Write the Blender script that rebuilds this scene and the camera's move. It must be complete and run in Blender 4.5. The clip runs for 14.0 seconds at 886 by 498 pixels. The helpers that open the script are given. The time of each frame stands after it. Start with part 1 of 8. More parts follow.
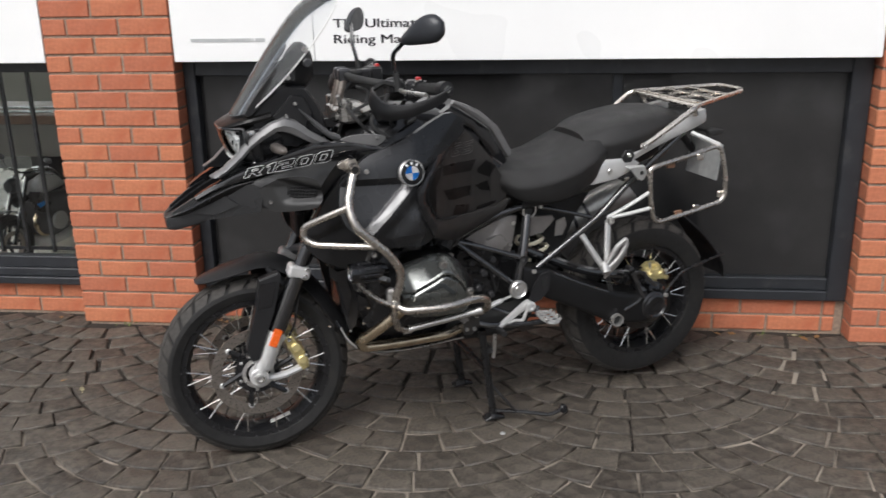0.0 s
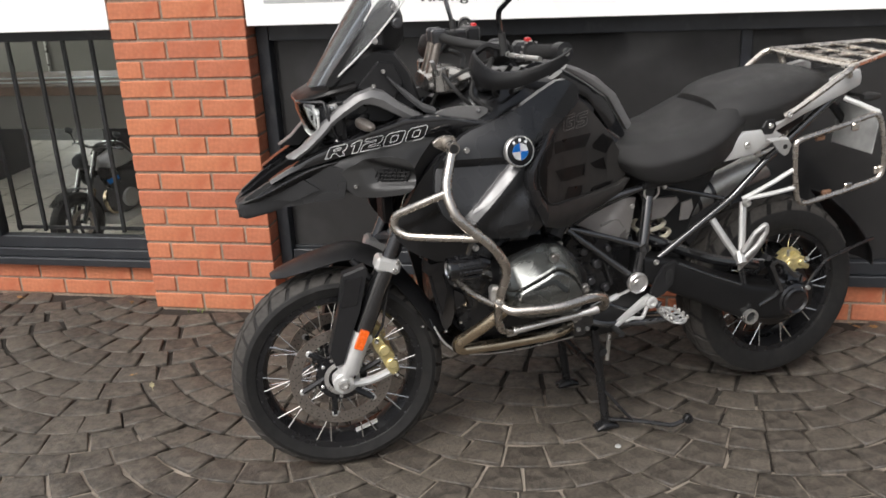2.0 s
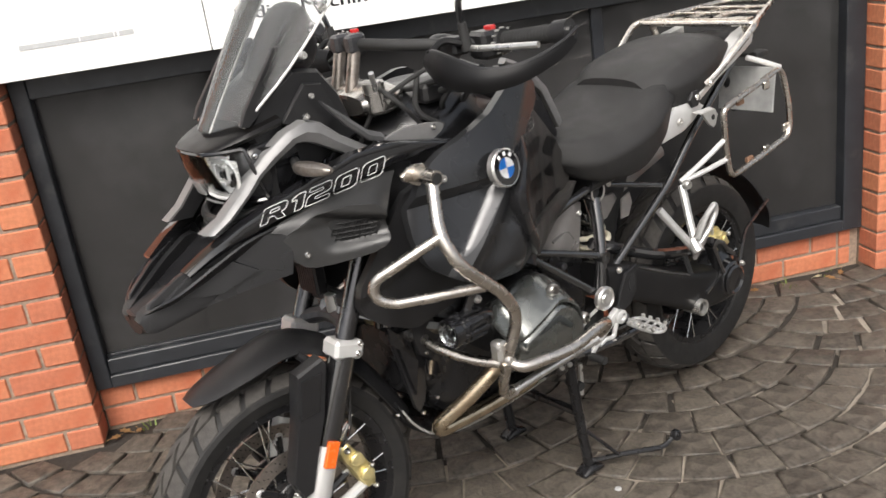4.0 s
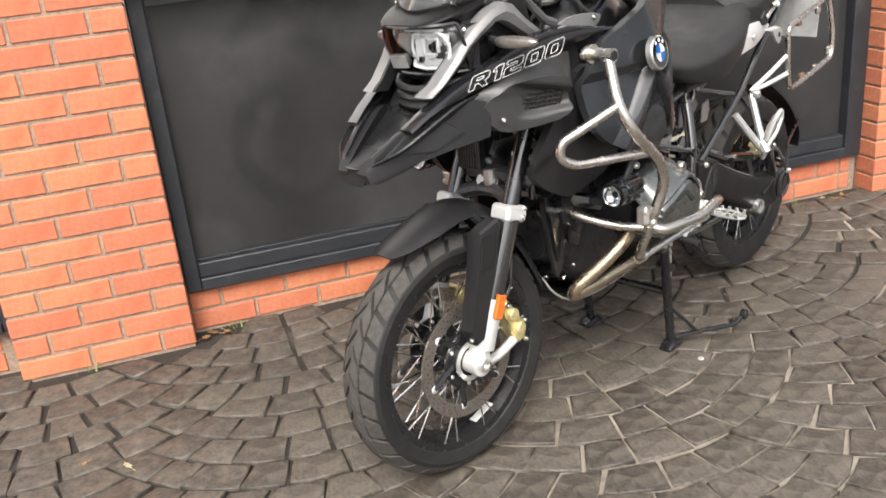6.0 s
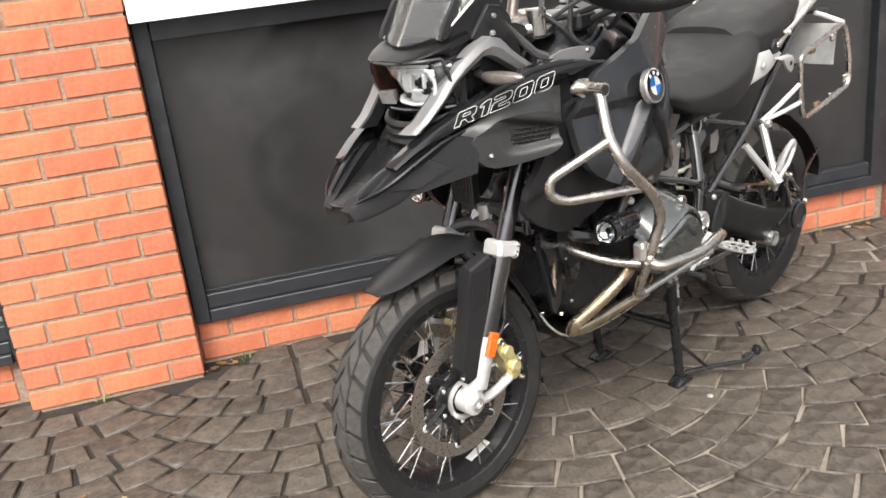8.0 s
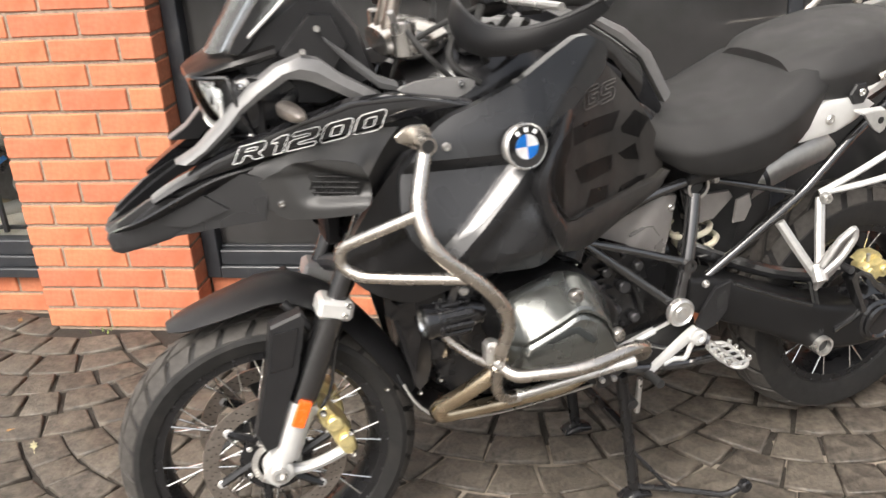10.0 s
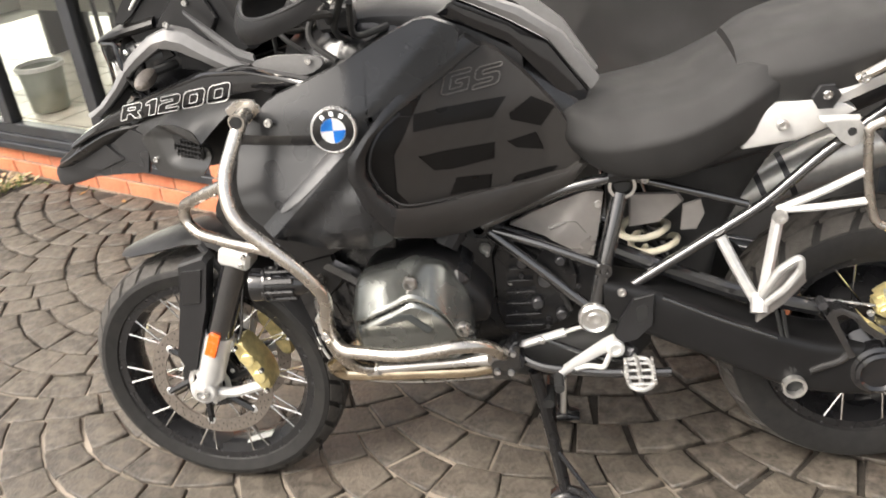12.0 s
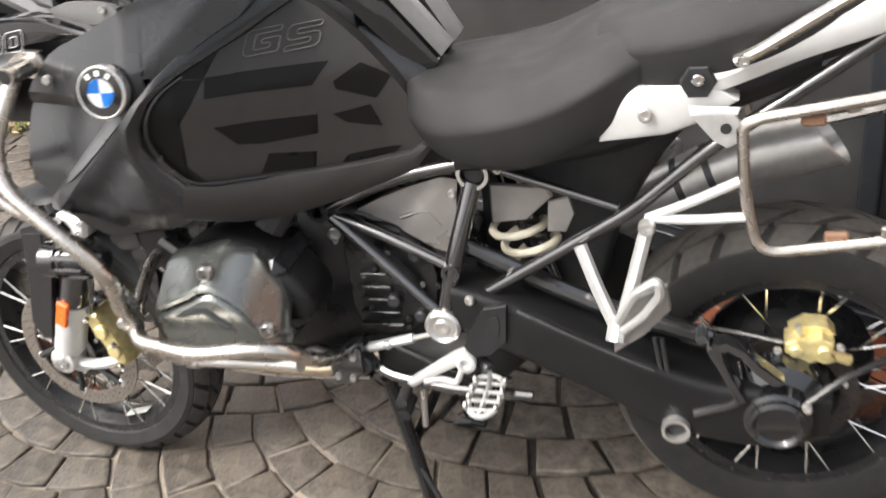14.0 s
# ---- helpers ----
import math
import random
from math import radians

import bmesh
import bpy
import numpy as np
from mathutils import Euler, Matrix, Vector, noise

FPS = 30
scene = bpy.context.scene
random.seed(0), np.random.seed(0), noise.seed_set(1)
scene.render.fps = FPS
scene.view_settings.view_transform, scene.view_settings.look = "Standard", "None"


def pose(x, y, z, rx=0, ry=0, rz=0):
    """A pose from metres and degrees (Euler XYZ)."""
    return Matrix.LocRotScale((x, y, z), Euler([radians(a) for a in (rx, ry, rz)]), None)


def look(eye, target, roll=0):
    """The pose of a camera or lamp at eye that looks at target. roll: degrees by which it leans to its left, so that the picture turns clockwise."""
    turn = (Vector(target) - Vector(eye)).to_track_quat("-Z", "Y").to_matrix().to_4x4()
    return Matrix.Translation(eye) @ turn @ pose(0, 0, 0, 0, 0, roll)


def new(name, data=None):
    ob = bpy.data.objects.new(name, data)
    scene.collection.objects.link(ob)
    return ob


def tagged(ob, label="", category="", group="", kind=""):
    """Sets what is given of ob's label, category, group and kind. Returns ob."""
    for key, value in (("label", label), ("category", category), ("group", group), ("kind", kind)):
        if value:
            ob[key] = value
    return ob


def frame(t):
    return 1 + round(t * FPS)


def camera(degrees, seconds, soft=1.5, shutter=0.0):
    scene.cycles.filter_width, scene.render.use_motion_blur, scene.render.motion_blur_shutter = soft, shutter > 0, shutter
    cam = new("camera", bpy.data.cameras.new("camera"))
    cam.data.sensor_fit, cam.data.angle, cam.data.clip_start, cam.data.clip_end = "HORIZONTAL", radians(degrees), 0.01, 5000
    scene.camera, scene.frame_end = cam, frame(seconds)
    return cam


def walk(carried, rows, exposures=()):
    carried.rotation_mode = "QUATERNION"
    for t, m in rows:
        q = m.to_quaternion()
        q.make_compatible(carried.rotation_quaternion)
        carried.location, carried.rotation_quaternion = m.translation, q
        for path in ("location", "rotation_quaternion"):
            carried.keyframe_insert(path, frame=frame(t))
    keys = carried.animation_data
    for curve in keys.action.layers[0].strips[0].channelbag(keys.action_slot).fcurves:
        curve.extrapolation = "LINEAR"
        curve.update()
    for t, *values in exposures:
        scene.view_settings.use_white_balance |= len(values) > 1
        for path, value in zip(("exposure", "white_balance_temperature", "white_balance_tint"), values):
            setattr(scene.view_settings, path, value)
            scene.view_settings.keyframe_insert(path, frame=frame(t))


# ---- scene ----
cam = camera(51.9, 14.0, shutter=0.5)
PATH = [
    (0, (1.61, -3.785, 1.641), (1.378, -1.898, 1.019), -1.2),
    (0.5, (1.549, -3.768, 1.641), (1.264, -1.895, 0.998), -1.4),
    (1, (1.501, -3.723, 1.625), (1.251, -1.855, 0.953), -1.7),
    (1.5, (1.479, -3.568, 1.607), (1.159, -1.702, 0.962), -2.8),
    (2, (1.457, -3.399, 1.591), (1.07, -1.564, 0.898), -2.9),
    (2.5, (1.35, -3.294, 1.573), (1.067, -1.458, 0.834), -2.2),
    (2.7, (1.271, -3.246, 1.569), (1.076, -1.389, 0.853), -3.0),
    (4.8, (0.408, -2.751, 1.454), (0.874, -0.933, 0.765), -8.4),
    (5, (0.328, -2.803, 1.442), (0.808, -0.997, 0.727), -8.0),
    (5.5, (0.135, -2.986, 1.405), (0.723, -1.243, 0.619), -7.3),
    (6, (0.047, -3.026, 1.419), (0.569, -1.244, 0.677), -5.7),
    (6.5, (0.027, -3.041, 1.43), (0.571, -1.252, 0.721), -5.2),
    (7, (0.022, -3.052, 1.431), (0.555, -1.258, 0.727), -5.1),
    (7.5, (0.047, -3.072, 1.432), (0.571, -1.264, 0.757), -7.0),
    (7.7, (0.087, -3.056, 1.429), (0.586, -1.242, 0.749), -7.0),
    (9.8, (1.171, -2.691, 1.467), (0.957, -0.867, 0.675), -3.5),
    (10, (1.282, -2.619, 1.485), (0.985, -0.815, 0.674), -3.6),
    (10.5, (1.555, -2.492, 1.479), (1.121, -0.734, 0.629), -6.9),
    (11, (1.841, -2.429, 1.504), (1.162, -0.771, 0.615), -5.3),
    (11.5, (2.029, -2.317, 1.503), (1.107, -0.771, 0.631), -4.5),
    (12, (2.245, -2.218, 1.499), (1.155, -0.796, 0.61), -7.7),
    (12.5, (2.49, -2.172, 1.511), (1.281, -0.888, 0.568), -6.9),
    (13, (2.612, -2.129, 1.517), (1.362, -0.907, 0.545), -7.8),
    (13.5, (2.602, -1.983, 1.465), (1.389, -0.719, 0.5), -6.0),
    (14, (2.502, -1.673, 1.389), (1.213, -0.481, 0.431), -8.0),
]
walk(cam, [(t, look(eye, target, roll)) for t, eye, target, roll in PATH], [(0.0, -0.20, 6200, 10), (1.0, 0.0, 6350, 10), (2.0, 0.0, 6400, 10), (2.5, 0.45, 6400, 10), (5.0, 0.38, 6650, 10), (5.5, 0.85, 6550, 10), (6.5, 0.85, 6500, 10), (7.5, 0.83, 6500, 10), (10.0, 0.92, 6700, 10), (11.0, 1.05, 6720, 10), (12.5, 1.20, 6880, 10), (14.0, 1.18, 6520, 10)]
)

# ---- daylight: an overcast sky with a wide soft sun behind the camera ----
world = bpy.data.worlds.new("overcast_sky")
scene.world = world
world.use_nodes = True
wn = world.node_tree
sky = wn.nodes.new("ShaderNodeTexSky")
sky.sky_type = "NISHITA"
sky.sun_disc = False
sky.sun_elevation, sky.sun_rotation = radians(50), radians(200)
sky.air_density, sky.dust_density, sky.ozone_density = 1.0, 6.0, 1.0
grey_sky = wn.nodes.new("ShaderNodeHueSaturation")
grey_sky.inputs["Saturation"].default_value = 0.4
wn.links.new(sky.outputs["Color"], grey_sky.inputs["Color"])
wn.links.new(grey_sky.outputs["Color"], wn.nodes["Background"].inputs["Color"])
wn.nodes["Background"].inputs["Strength"].default_value = 0.155

sun = new("sun", bpy.data.lights.new("sun", "SUN"))
sun.data.energy, sun.data.angle, sun.data.color = 2.2, radians(30), (1.0, 0.96, 0.91)
sun.matrix_world = look((-3.5, -9.0, 11.5), (0, 0, 0))

# ---- materials ----
def material(name, base, rough=0.5, metal=0.0, coat=0.0, vary=0.12, scale=40.0, bump=0.0, bump_scale=300.0,
             stain=None, stain_scale=6.0, stain_low=0.45, stain_high=0.75, piece=0.0, rough_vary=0.1, island=False, shine=0.5):
    """A node material: base colour with fine variation, blotchy stains, relief and uneven gloss."""
    m = bpy.data.materials.new(name)
    m.use_nodes = True
    nt = m.node_tree
    bs = nt.nodes["Principled BSDF"]
    co = nt.nodes.new("ShaderNodeTexCoord")
    pos = co.outputs["Object"]
    bs.inputs["Metallic"].default_value = metal
    bs.inputs["Coat Weight"].default_value = coat
    bs.inputs["Specular IOR Level"].default_value = shine
    bs.inputs["Coat Roughness"].default_value = 0.05

    def tex(sc, detail=4.0):
        n = nt.nodes.new("ShaderNodeTexNoise")
        n.inputs["Scale"].default_value, n.inputs["Detail"].default_value = sc, detail
        nt.links.new(pos, n.inputs["Vector"])
        return n.outputs["Fac"]

    def span(value, a, b, c, d):
        n = nt.nodes.new("ShaderNodeMapRange")
        for k, v in zip(("From Min", "From Max", "To Min", "To Max"), (a, b, c, d)):
            n.inputs[k].default_value = v
        nt.links.new(value, n.inputs["Value"])
        return n.outputs["Result"]

    hsv = nt.nodes.new("ShaderNodeHueSaturation")
    hsv.inputs["Color"].default_value = (*base, 1)
    value = span(tex(scale), 0.3, 0.7, 1 - vary, 1 + vary)
    if piece:
        info = nt.nodes.new("ShaderNodeNewGeometry" if island else "ShaderNodeObjectInfo")
        rnd = info.outputs["Random Per Island" if island else "Random"]
        mul = nt.nodes.new("ShaderNodeMath")
        mul.operation = "MULTIPLY"
        nt.links.new(value, mul.inputs[0])
        nt.links.new(span(rnd, 0, 1, 1 - piece, 1 + piece), mul.inputs[1])
        value = mul.outputs[0]
        nt.links.new(span(rnd, 0, 1, 0.4965, 0.5035), hsv.inputs["Hue"])
    nt.links.new(value, hsv.inputs["Value"])
    colour = hsv.outputs["Color"]
    if stain:
        mix = nt.nodes.new("ShaderNodeMix")
        mix.data_type = "RGBA"
        nt.links.new(span(tex(stain_scale, 6.0), stain_low, stain_high, 0, 1), mix.inputs["Factor"])
        nt.links.new(colour, mix.inputs["A"])
        mix.inputs["B"].default_value = (*stain, 1)
        colour = mix.outputs["Result"]
    nt.links.new(colour, bs.inputs["Base Color"])
    nt.links.new(span(tex(scale * 0.4, 3.0), 0.3, 0.7, max(0.02, rough - rough_vary), min(1, rough + rough_vary)), bs.inputs["Roughness"])
    if bump:
        bp = nt.nodes.new("ShaderNodeBump")
        bp.inputs["Strength"].default_value, bp.inputs["Distance"].default_value = bump, 0.003
        nt.links.new(tex(bump_scale, 5.0), bp.inputs["Height"])
        nt.links.new(bp.outputs["Normal"], bs.inputs["Normal"])
    return m


def clear(name, tint=(1, 1, 1), rough=0.0, haze=0.0, ior=1.5):
    """Clear glass or plastic sheet; haze mixes in a little diffuse white that imitates pale reflections."""
    m = bpy.data.materials.new(name)
    m.use_nodes = True
    nt = m.node_tree
    out = nt.nodes["Material Output"]
    nt.nodes.remove(nt.nodes["Principled BSDF"])
    see, gloss, mix, fres = (nt.nodes.new("ShaderNode" + k) for k in ("BsdfTransparent", "BsdfGlossy", "MixShader", "Fresnel"))
    see.inputs["Color"].default_value = (*tint, 1)
    gloss.inputs["Roughness"].default_value = rough
    fres.inputs["IOR"].default_value = ior
    nt.links.new(fres.outputs["Fac"], mix.inputs["Fac"])
    nt.links.new(see.outputs[0], mix.inputs[1])
    nt.links.new(gloss.outputs[0], mix.inputs[2])
    last = mix.outputs[0]
    if haze:
        pale_sheen, over = nt.nodes.new("ShaderNodeBsdfDiffuse"), nt.nodes.new("ShaderNodeMixShader")
        pale_sheen.inputs["Color"].default_value = (0.7, 0.72, 0.72, 1)
        over.inputs["Fac"].default_value = haze
        nt.links.new(last, over.inputs[1])
        nt.links.new(pale_sheen.outputs[0], over.inputs[2])
        last = over.outputs[0]
    nt.links.new(last, out.inputs["Surface"])
    return m


def glow(name, colour, strength):
    m = bpy.data.materials.new(name)
    m.use_nodes = True
    bs = m.node_tree.nodes["Principled BSDF"]
    bs.inputs["Base Color"].default_value = (*colour, 1)
    bs.inputs["Emission Color"].default_value = (*colour, 1)
    bs.inputs["Emission Strength"].default_value = strength
    return m


MAT = dict(
    brick=material("fired_brick", (0.452, 0.156, 0.080), 0.85, vary=0.14, scale=60, bump=0.35, bump_scale=160, piece=0.09,
                   stain=(0.40, 0.108, 0.050), stain_scale=9, stain_low=0.5, stain_high=0.85),
    mortar=material("lime_mortar", (0.27, 0.20, 0.15), 0.95, vary=0.25, scale=90, bump=0.5, bump_scale=200),
    sett=material("stone_sett", (0.061, 0.0520, 0.0425), 0.58, vary=0.45, scale=75, bump=0.65, bump_scale=110, piece=0.26,
                  stain=(0.128, 0.109, 0.086), stain_scale=26, stain_low=0.44, stain_high=0.78, rough_vary=0.18),
    sett_far=material("stone_sett_field", (0.061, 0.0520, 0.0425), 0.58, vary=0.45, scale=75, bump=0.65, bump_scale=110, piece=0.26,
                      stain=(0.128, 0.109, 0.086), stain_scale=26, stain_low=0.44, stain_high=0.78, rough_vary=0.18, island=True),
    joint=material("paving_joint", (0.135, 0.114, 0.091), 0.95, vary=0.35, scale=70, bump=0.7, bump_scale=150,
                   stain=(0.29, 0.25, 0.205), stain_scale=3.2, stain_low=0.34, stain_high=0.66),
    soil=material("damp_joint_soil", (0.022, 0.018, 0.014), 0.9, vary=0.35, scale=60, bump=0.7, bump_scale=120,
                  stain=(0.10, 0.08, 0.06), stain_scale=4.0, stain_low=0.58, stain_high=0.8),
    asphalt=material("pale_unseen_ground", (0.21, 0.205, 0.195), 0.9, vary=0.3, scale=80, bump=0.5),
    sign=material("white_sign_panel", (0.86, 0.86, 0.85), 0.35, vary=0.015, scale=3),
    sign_text=material("dark_grey_vinyl", (0.05, 0.05, 0.055), 0.5),
    sign_grey=material("pale_grey_vinyl", (0.42, 0.43, 0.43), 0.5),
    # black paint with the blue of the reflected sky put into its colour
    frame_paint=material("black_frame_paint_sky_tint", (0.021, 0.023, 0.027), 0.4, vary=0.2, scale=12, stain=(0.06, 0.06, 0.06), stain_scale=14, stain_low=0.6, stain_high=0.85),
    # base and blotches are raised to imitate glare haze over the black panel
    dark_panel=material("smoked_panel_haze_lifted", (0.0285, 0.0280, 0.0280), 0.06, shine=0.4, vary=0.2, scale=3,
                        stain=(0.058, 0.058, 0.059), stain_scale=2.5, stain_low=0.5, stain_high=0.85, rough_vary=0.03),
    wall_plain=material("grey_render", (0.22, 0.22, 0.21), 0.9, vary=0.1, scale=8, bump=0.2),
    iron=material("black_iron", (0.02, 0.02, 0.022), 0.45),
    tile=material("pale_floor_tile", (0.60, 0.56, 0.49), 0.4, vary=0.1, scale=9),
    bench_wood=material("brown_bench_wood", (0.20, 0.12, 0.075), 0.5, vary=0.2, scale=20),
    pot_glaze=material("grey_green_glaze", (0.26, 0.28, 0.24), 0.4, vary=0.15, scale=14),
    # half-diffuse pale silver that imitates metal mirroring a bright sky
    pod_silver=material("sky_bright_silver_reflector", (0.86, 0.86, 0.84), 0.22, metal=0.55, vary=0.05),
    cast_alu=material("dull_cast_aluminium", (0.43, 0.43, 0.42), 0.42, metal=0.6, vary=0.10, scale=70, bump=0.15),
    grout=material("dark_tile_grout", (0.07, 0.068, 0.06), 0.8, vary=0.2, scale=30),
    room=material("showroom_wall", (0.24, 0.23, 0.21), 0.8, vary=0.06, scale=4),
    window_glass=clear("window_glass", (0.93, 0.95, 0.95)),
    glass_inner=clear("window_glass_inner_face", (1, 1, 1), ior=1.0),
    daylight=glow("daylight_outside", (0.90, 0.93, 0.90), 4.6),
    daylight_west=glow("daylight_at_the_end", (0.92, 0.93, 0.82), 4.2),
    gravel=material("gravel", (0.33, 0.265, 0.20), 0.95, vary=0.3, scale=50, piece=0.3, island=True),
    straw=material("dry_straw", (0.42, 0.31, 0.18), 0.9, vary=0.2, scale=60, piece=0.4, island=True),
    grass=material("grass_blade", (0.12, 0.16, 0.035), 0.7, vary=0.3, scale=30, piece=0.4, island=True),
    dead_leaf=material("dry_leaf", (0.38, 0.22, 0.09), 0.8, vary=0.3, scale=60),
    pale_leaf=material("pale_leaf", (0.55, 0.52, 0.34), 0.8, vary=0.2, scale=60),
    log_edge=material("dark_concrete_edging", (0.055, 0.052, 0.05), 0.8, vary=0.3, scale=40, bump=0.4, bump_scale=80),
    # motorcycle
    tyre=material("tyre_rubber", (0.013, 0.0127, 0.0125), 0.62, shine=0.35, vary=0.25, scale=50, bump=0.2, stain=(0.026, 0.024, 0.022), stain_scale=14, stain_low=0.55, stain_high=0.9),
    tread=material("dusty_tread_rubber", (0.044, 0.040, 0.036), 0.8, vary=0.25, scale=70, bump=0.3, stain=(0.075, 0.068, 0.060), stain_scale=25, stain_low=0.5, stain_high=0.85),
    plate_grey=material("grey_plate", (0.30, 0.285, 0.275), 0.35, metal=0.6, vary=0.06),
    fork_tube=material("dark_chromed_tube", (0.10, 0.10, 0.105), 0.2, metal=0.9),
    plate_dim=material("embossing_and_shadow_line", (0.10, 0.095, 0.09), 0.4),
    pale_line=material("pale_grey_print", (0.60, 0.60, 0.59), 0.5),
    plate_back=material("plate_back", (0.34, 0.345, 0.34), 0.5),
    dull_reflect=material("dim_reflector", (0.24, 0.24, 0.235), 0.35),
    rim=material("black_rim_paint", (0.012, 0.012, 0.013), 0.28, vary=0.1),
    plastic=material("matte_black_plastic", (0.014, 0.014, 0.015), 0.42, shine=0.4, vary=0.12, scale=30, bump=0.12, bump_scale=900),
    satin=material("satin_black_paint", (0.012, 0.012, 0.013), 0.28, vary=0.08, scale=12, coat=0.15),
    gloss=material("gloss_black_paint", (0.008, 0.008, 0.009), 0.07, vary=0.05, coat=0.6, rough_vary=0.02),
    panel_dark=material("dark_satin_graphic", (0.006, 0.0056, 0.0056), 0.34, shine=0.2, vary=0.05),
    panel_grey=material("charcoal_satin_graphic", (0.030, 0.028, 0.0265), 0.40, shine=0.35, vary=0.05),
    beam=material("grey_metallic_paint", (0.18, 0.178, 0.178), 0.42, metal=0.25, vary=0.05, scale=80),
    # the winglet's sky sheen is put in as a lighter base than plastic
    winglet=material("sky_lifted_dark_plastic", (0.021, 0.021, 0.021), 0.42, vary=0.10, scale=30, bump=0.12, bump_scale=900),
    guard_black=material("dull_black_moulding", (0.007, 0.007, 0.0075), 0.5, shine=0.22, vary=0.12, scale=30, bump=0.12, bump_scale=900),
    yoke_metal=material("grey_forged_alloy", (0.40, 0.385, 0.365), 0.24, metal=0.95, vary=0.10, scale=40),
    satin_metal=material("satin_black_metallic", (0.017, 0.0175, 0.019), 0.30, metal=0.15, vary=0.06, scale=14, coat=0.15),
    ridge_grey=material("dark_grey_metallic", (0.115, 0.115, 0.117), 0.34, metal=0.6, vary=0.05, scale=60),
    arm_grey=material("dark_grey_plastic", (0.07, 0.07, 0.072), 0.45, vary=0.08, scale=40),
    seat=material("seat_vinyl", (0.0145, 0.0142, 0.0142), 0.55, shine=0.4, vary=0.12, scale=30, bump=0.5, bump_scale=650),
    frame=material("frame_black_paint", (0.014, 0.014, 0.015), 0.12, vary=0.1, shine=0.9, coat=1.0, rough_vary=0.04),
    steel=material("brushed_stainless_steel", (0.60, 0.56, 0.51), 0.26, metal=1.0, vary=0.1, scale=70, rough_vary=0.08,
                   stain=(0.46, 0.40, 0.33), stain_scale=9, stain_low=0.58, stain_high=0.95),
    alu=material("silver_aluminium", (0.62, 0.61, 0.59), 0.32, metal=0.85, vary=0.06),
    alu_paint=material("silver_paint", (0.60, 0.60, 0.59), 0.40, metal=0.4, vary=0.04),
    dark_alu=material("dark_cast_alloy", (0.085, 0.085, 0.09), 0.42, metal=0.7, vary=0.2, scale=60, bump=0.2),
    head=material("graphite_cover", (0.190, 0.198, 0.190), 0.26, metal=0.85, vary=0.06, scale=30),
    head_dark=material("graphite_recess_shade", (0.05, 0.055, 0.056), 0.4, metal=0.6),
    gold=material("gold_anodised_caliper", (0.70, 0.60, 0.30), 0.42, metal=0.7, vary=0.2, scale=60),
    disc=material("brake_disc_steel", (0.33, 0.295, 0.265), 0.38, metal=0.9, vary=0.15, scale=120),
    disc_worn=material("dull_dark_disc_steel", (0.055, 0.048, 0.044), 0.45, metal=0.7, vary=0.2, scale=90),
    swing_black=material("black_swingarm_paint", (0.009, 0.009, 0.0095), 0.40, shine=0.28, vary=0.12, scale=20),
    chrome=material("polished_bolt", (0.75, 0.74, 0.72), 0.18, metal=1.0, vary=0.05),
    # near-black patches that imitate the shade inside holes, slots and mouths
    hole=material("opening_shade", (0.01, 0.01, 0.01), 0.9),
    orange=material("orange_reflector", (0.82, 0.13, 0.014), 0.25, vary=0.12, scale=200, coat=0.5),
    red=material("red_plastic", (0.55, 0.03, 0.03), 0.3),
    amber=material("dull_red_lamp", (0.28, 0.06, 0.035), 0.3, coat=0.5),
    lug_brown=material("dull_brown_paint", (0.16, 0.085, 0.05), 0.5),
    exhaust=material("heat_tinted_steel", (0.62, 0.52, 0.38), 0.22, metal=1.0, vary=0.15, scale=20, stain=(0.38, 0.27, 0.17), stain_scale=7, stain_low=0.45, stain_high=0.75),
    silencer=material("brushed_silencer", (0.62, 0.61, 0.58), 0.36, metal=0.65, vary=0.08, scale=60, rough_vary=0.05),
    spring=material("cream_spring_paint", (0.62, 0.58, 0.46), 0.4),
    # the windscreen's pale sky reflection is partly put in as diffuse white
    screen=clear("clear_windscreen", (0.96, 0.965, 0.965), 0.02, 0.035, 1.22),
    lens=clear("lamp_lens", (0.95, 0.96, 0.97), 0.0, ior=1.25),
    mirror_dark=material("mirror_shell", (0.018, 0.02, 0.024), 0.45),
    blue=material("blue_enamel", (0.02, 0.22, 0.68), 0.15, coat=0.6),
    white=material("white_enamel", (0.85, 0.86, 0.87), 0.15, coat=0.6),
    label_white=material("white_sticker", (0.70, 0.70, 0.68), 0.5),
    rubber=material("black_rubber", (0.018, 0.018, 0.018), 0.7),
)
reflect = bpy.data.materials.new("lamp_reflector")
reflect.use_nodes = True
rb = reflect.node_tree.nodes["Principled BSDF"]
rb.inputs["Metallic"].default_value, rb.inputs["Roughness"].default_value = 1.0, 0.12
rb.inputs["Base Color"].default_value = (0.85, 0.86, 0.86, 1)
MAT["reflect"] = reflect

# ---- mesh tools ----
def mesh_of(name, bm, mat, sharp=35):
    bmesh.ops.recalc_face_normals(bm, faces=bm.faces)
    me = bpy.data.meshes.new(name)
    for f in bm.faces:
        f.smooth = True
    bm.to_mesh(me)
    bm.free()
    me.set_sharp_from_angle(angle=radians(sharp))
    for m in (mat if isinstance(mat, (list, tuple)) else [mat]):
        me.materials.append(MAT[m])
    return me


def part(name, bm, mat, parent, label="", sharp=35):
    """Links a bmesh as one mesh object under a thing or a part."""
    ob = new(name, mesh_of(name, bm, mat, sharp))
    ob.parent = parent
    if label:
        tagged(ob, label)
    return ob


def thing(name, label, category, m=Matrix(), group="", kind=""):
    ob = new(name)
    ob.matrix_world = m
    return tagged(ob, label, category, group, kind)


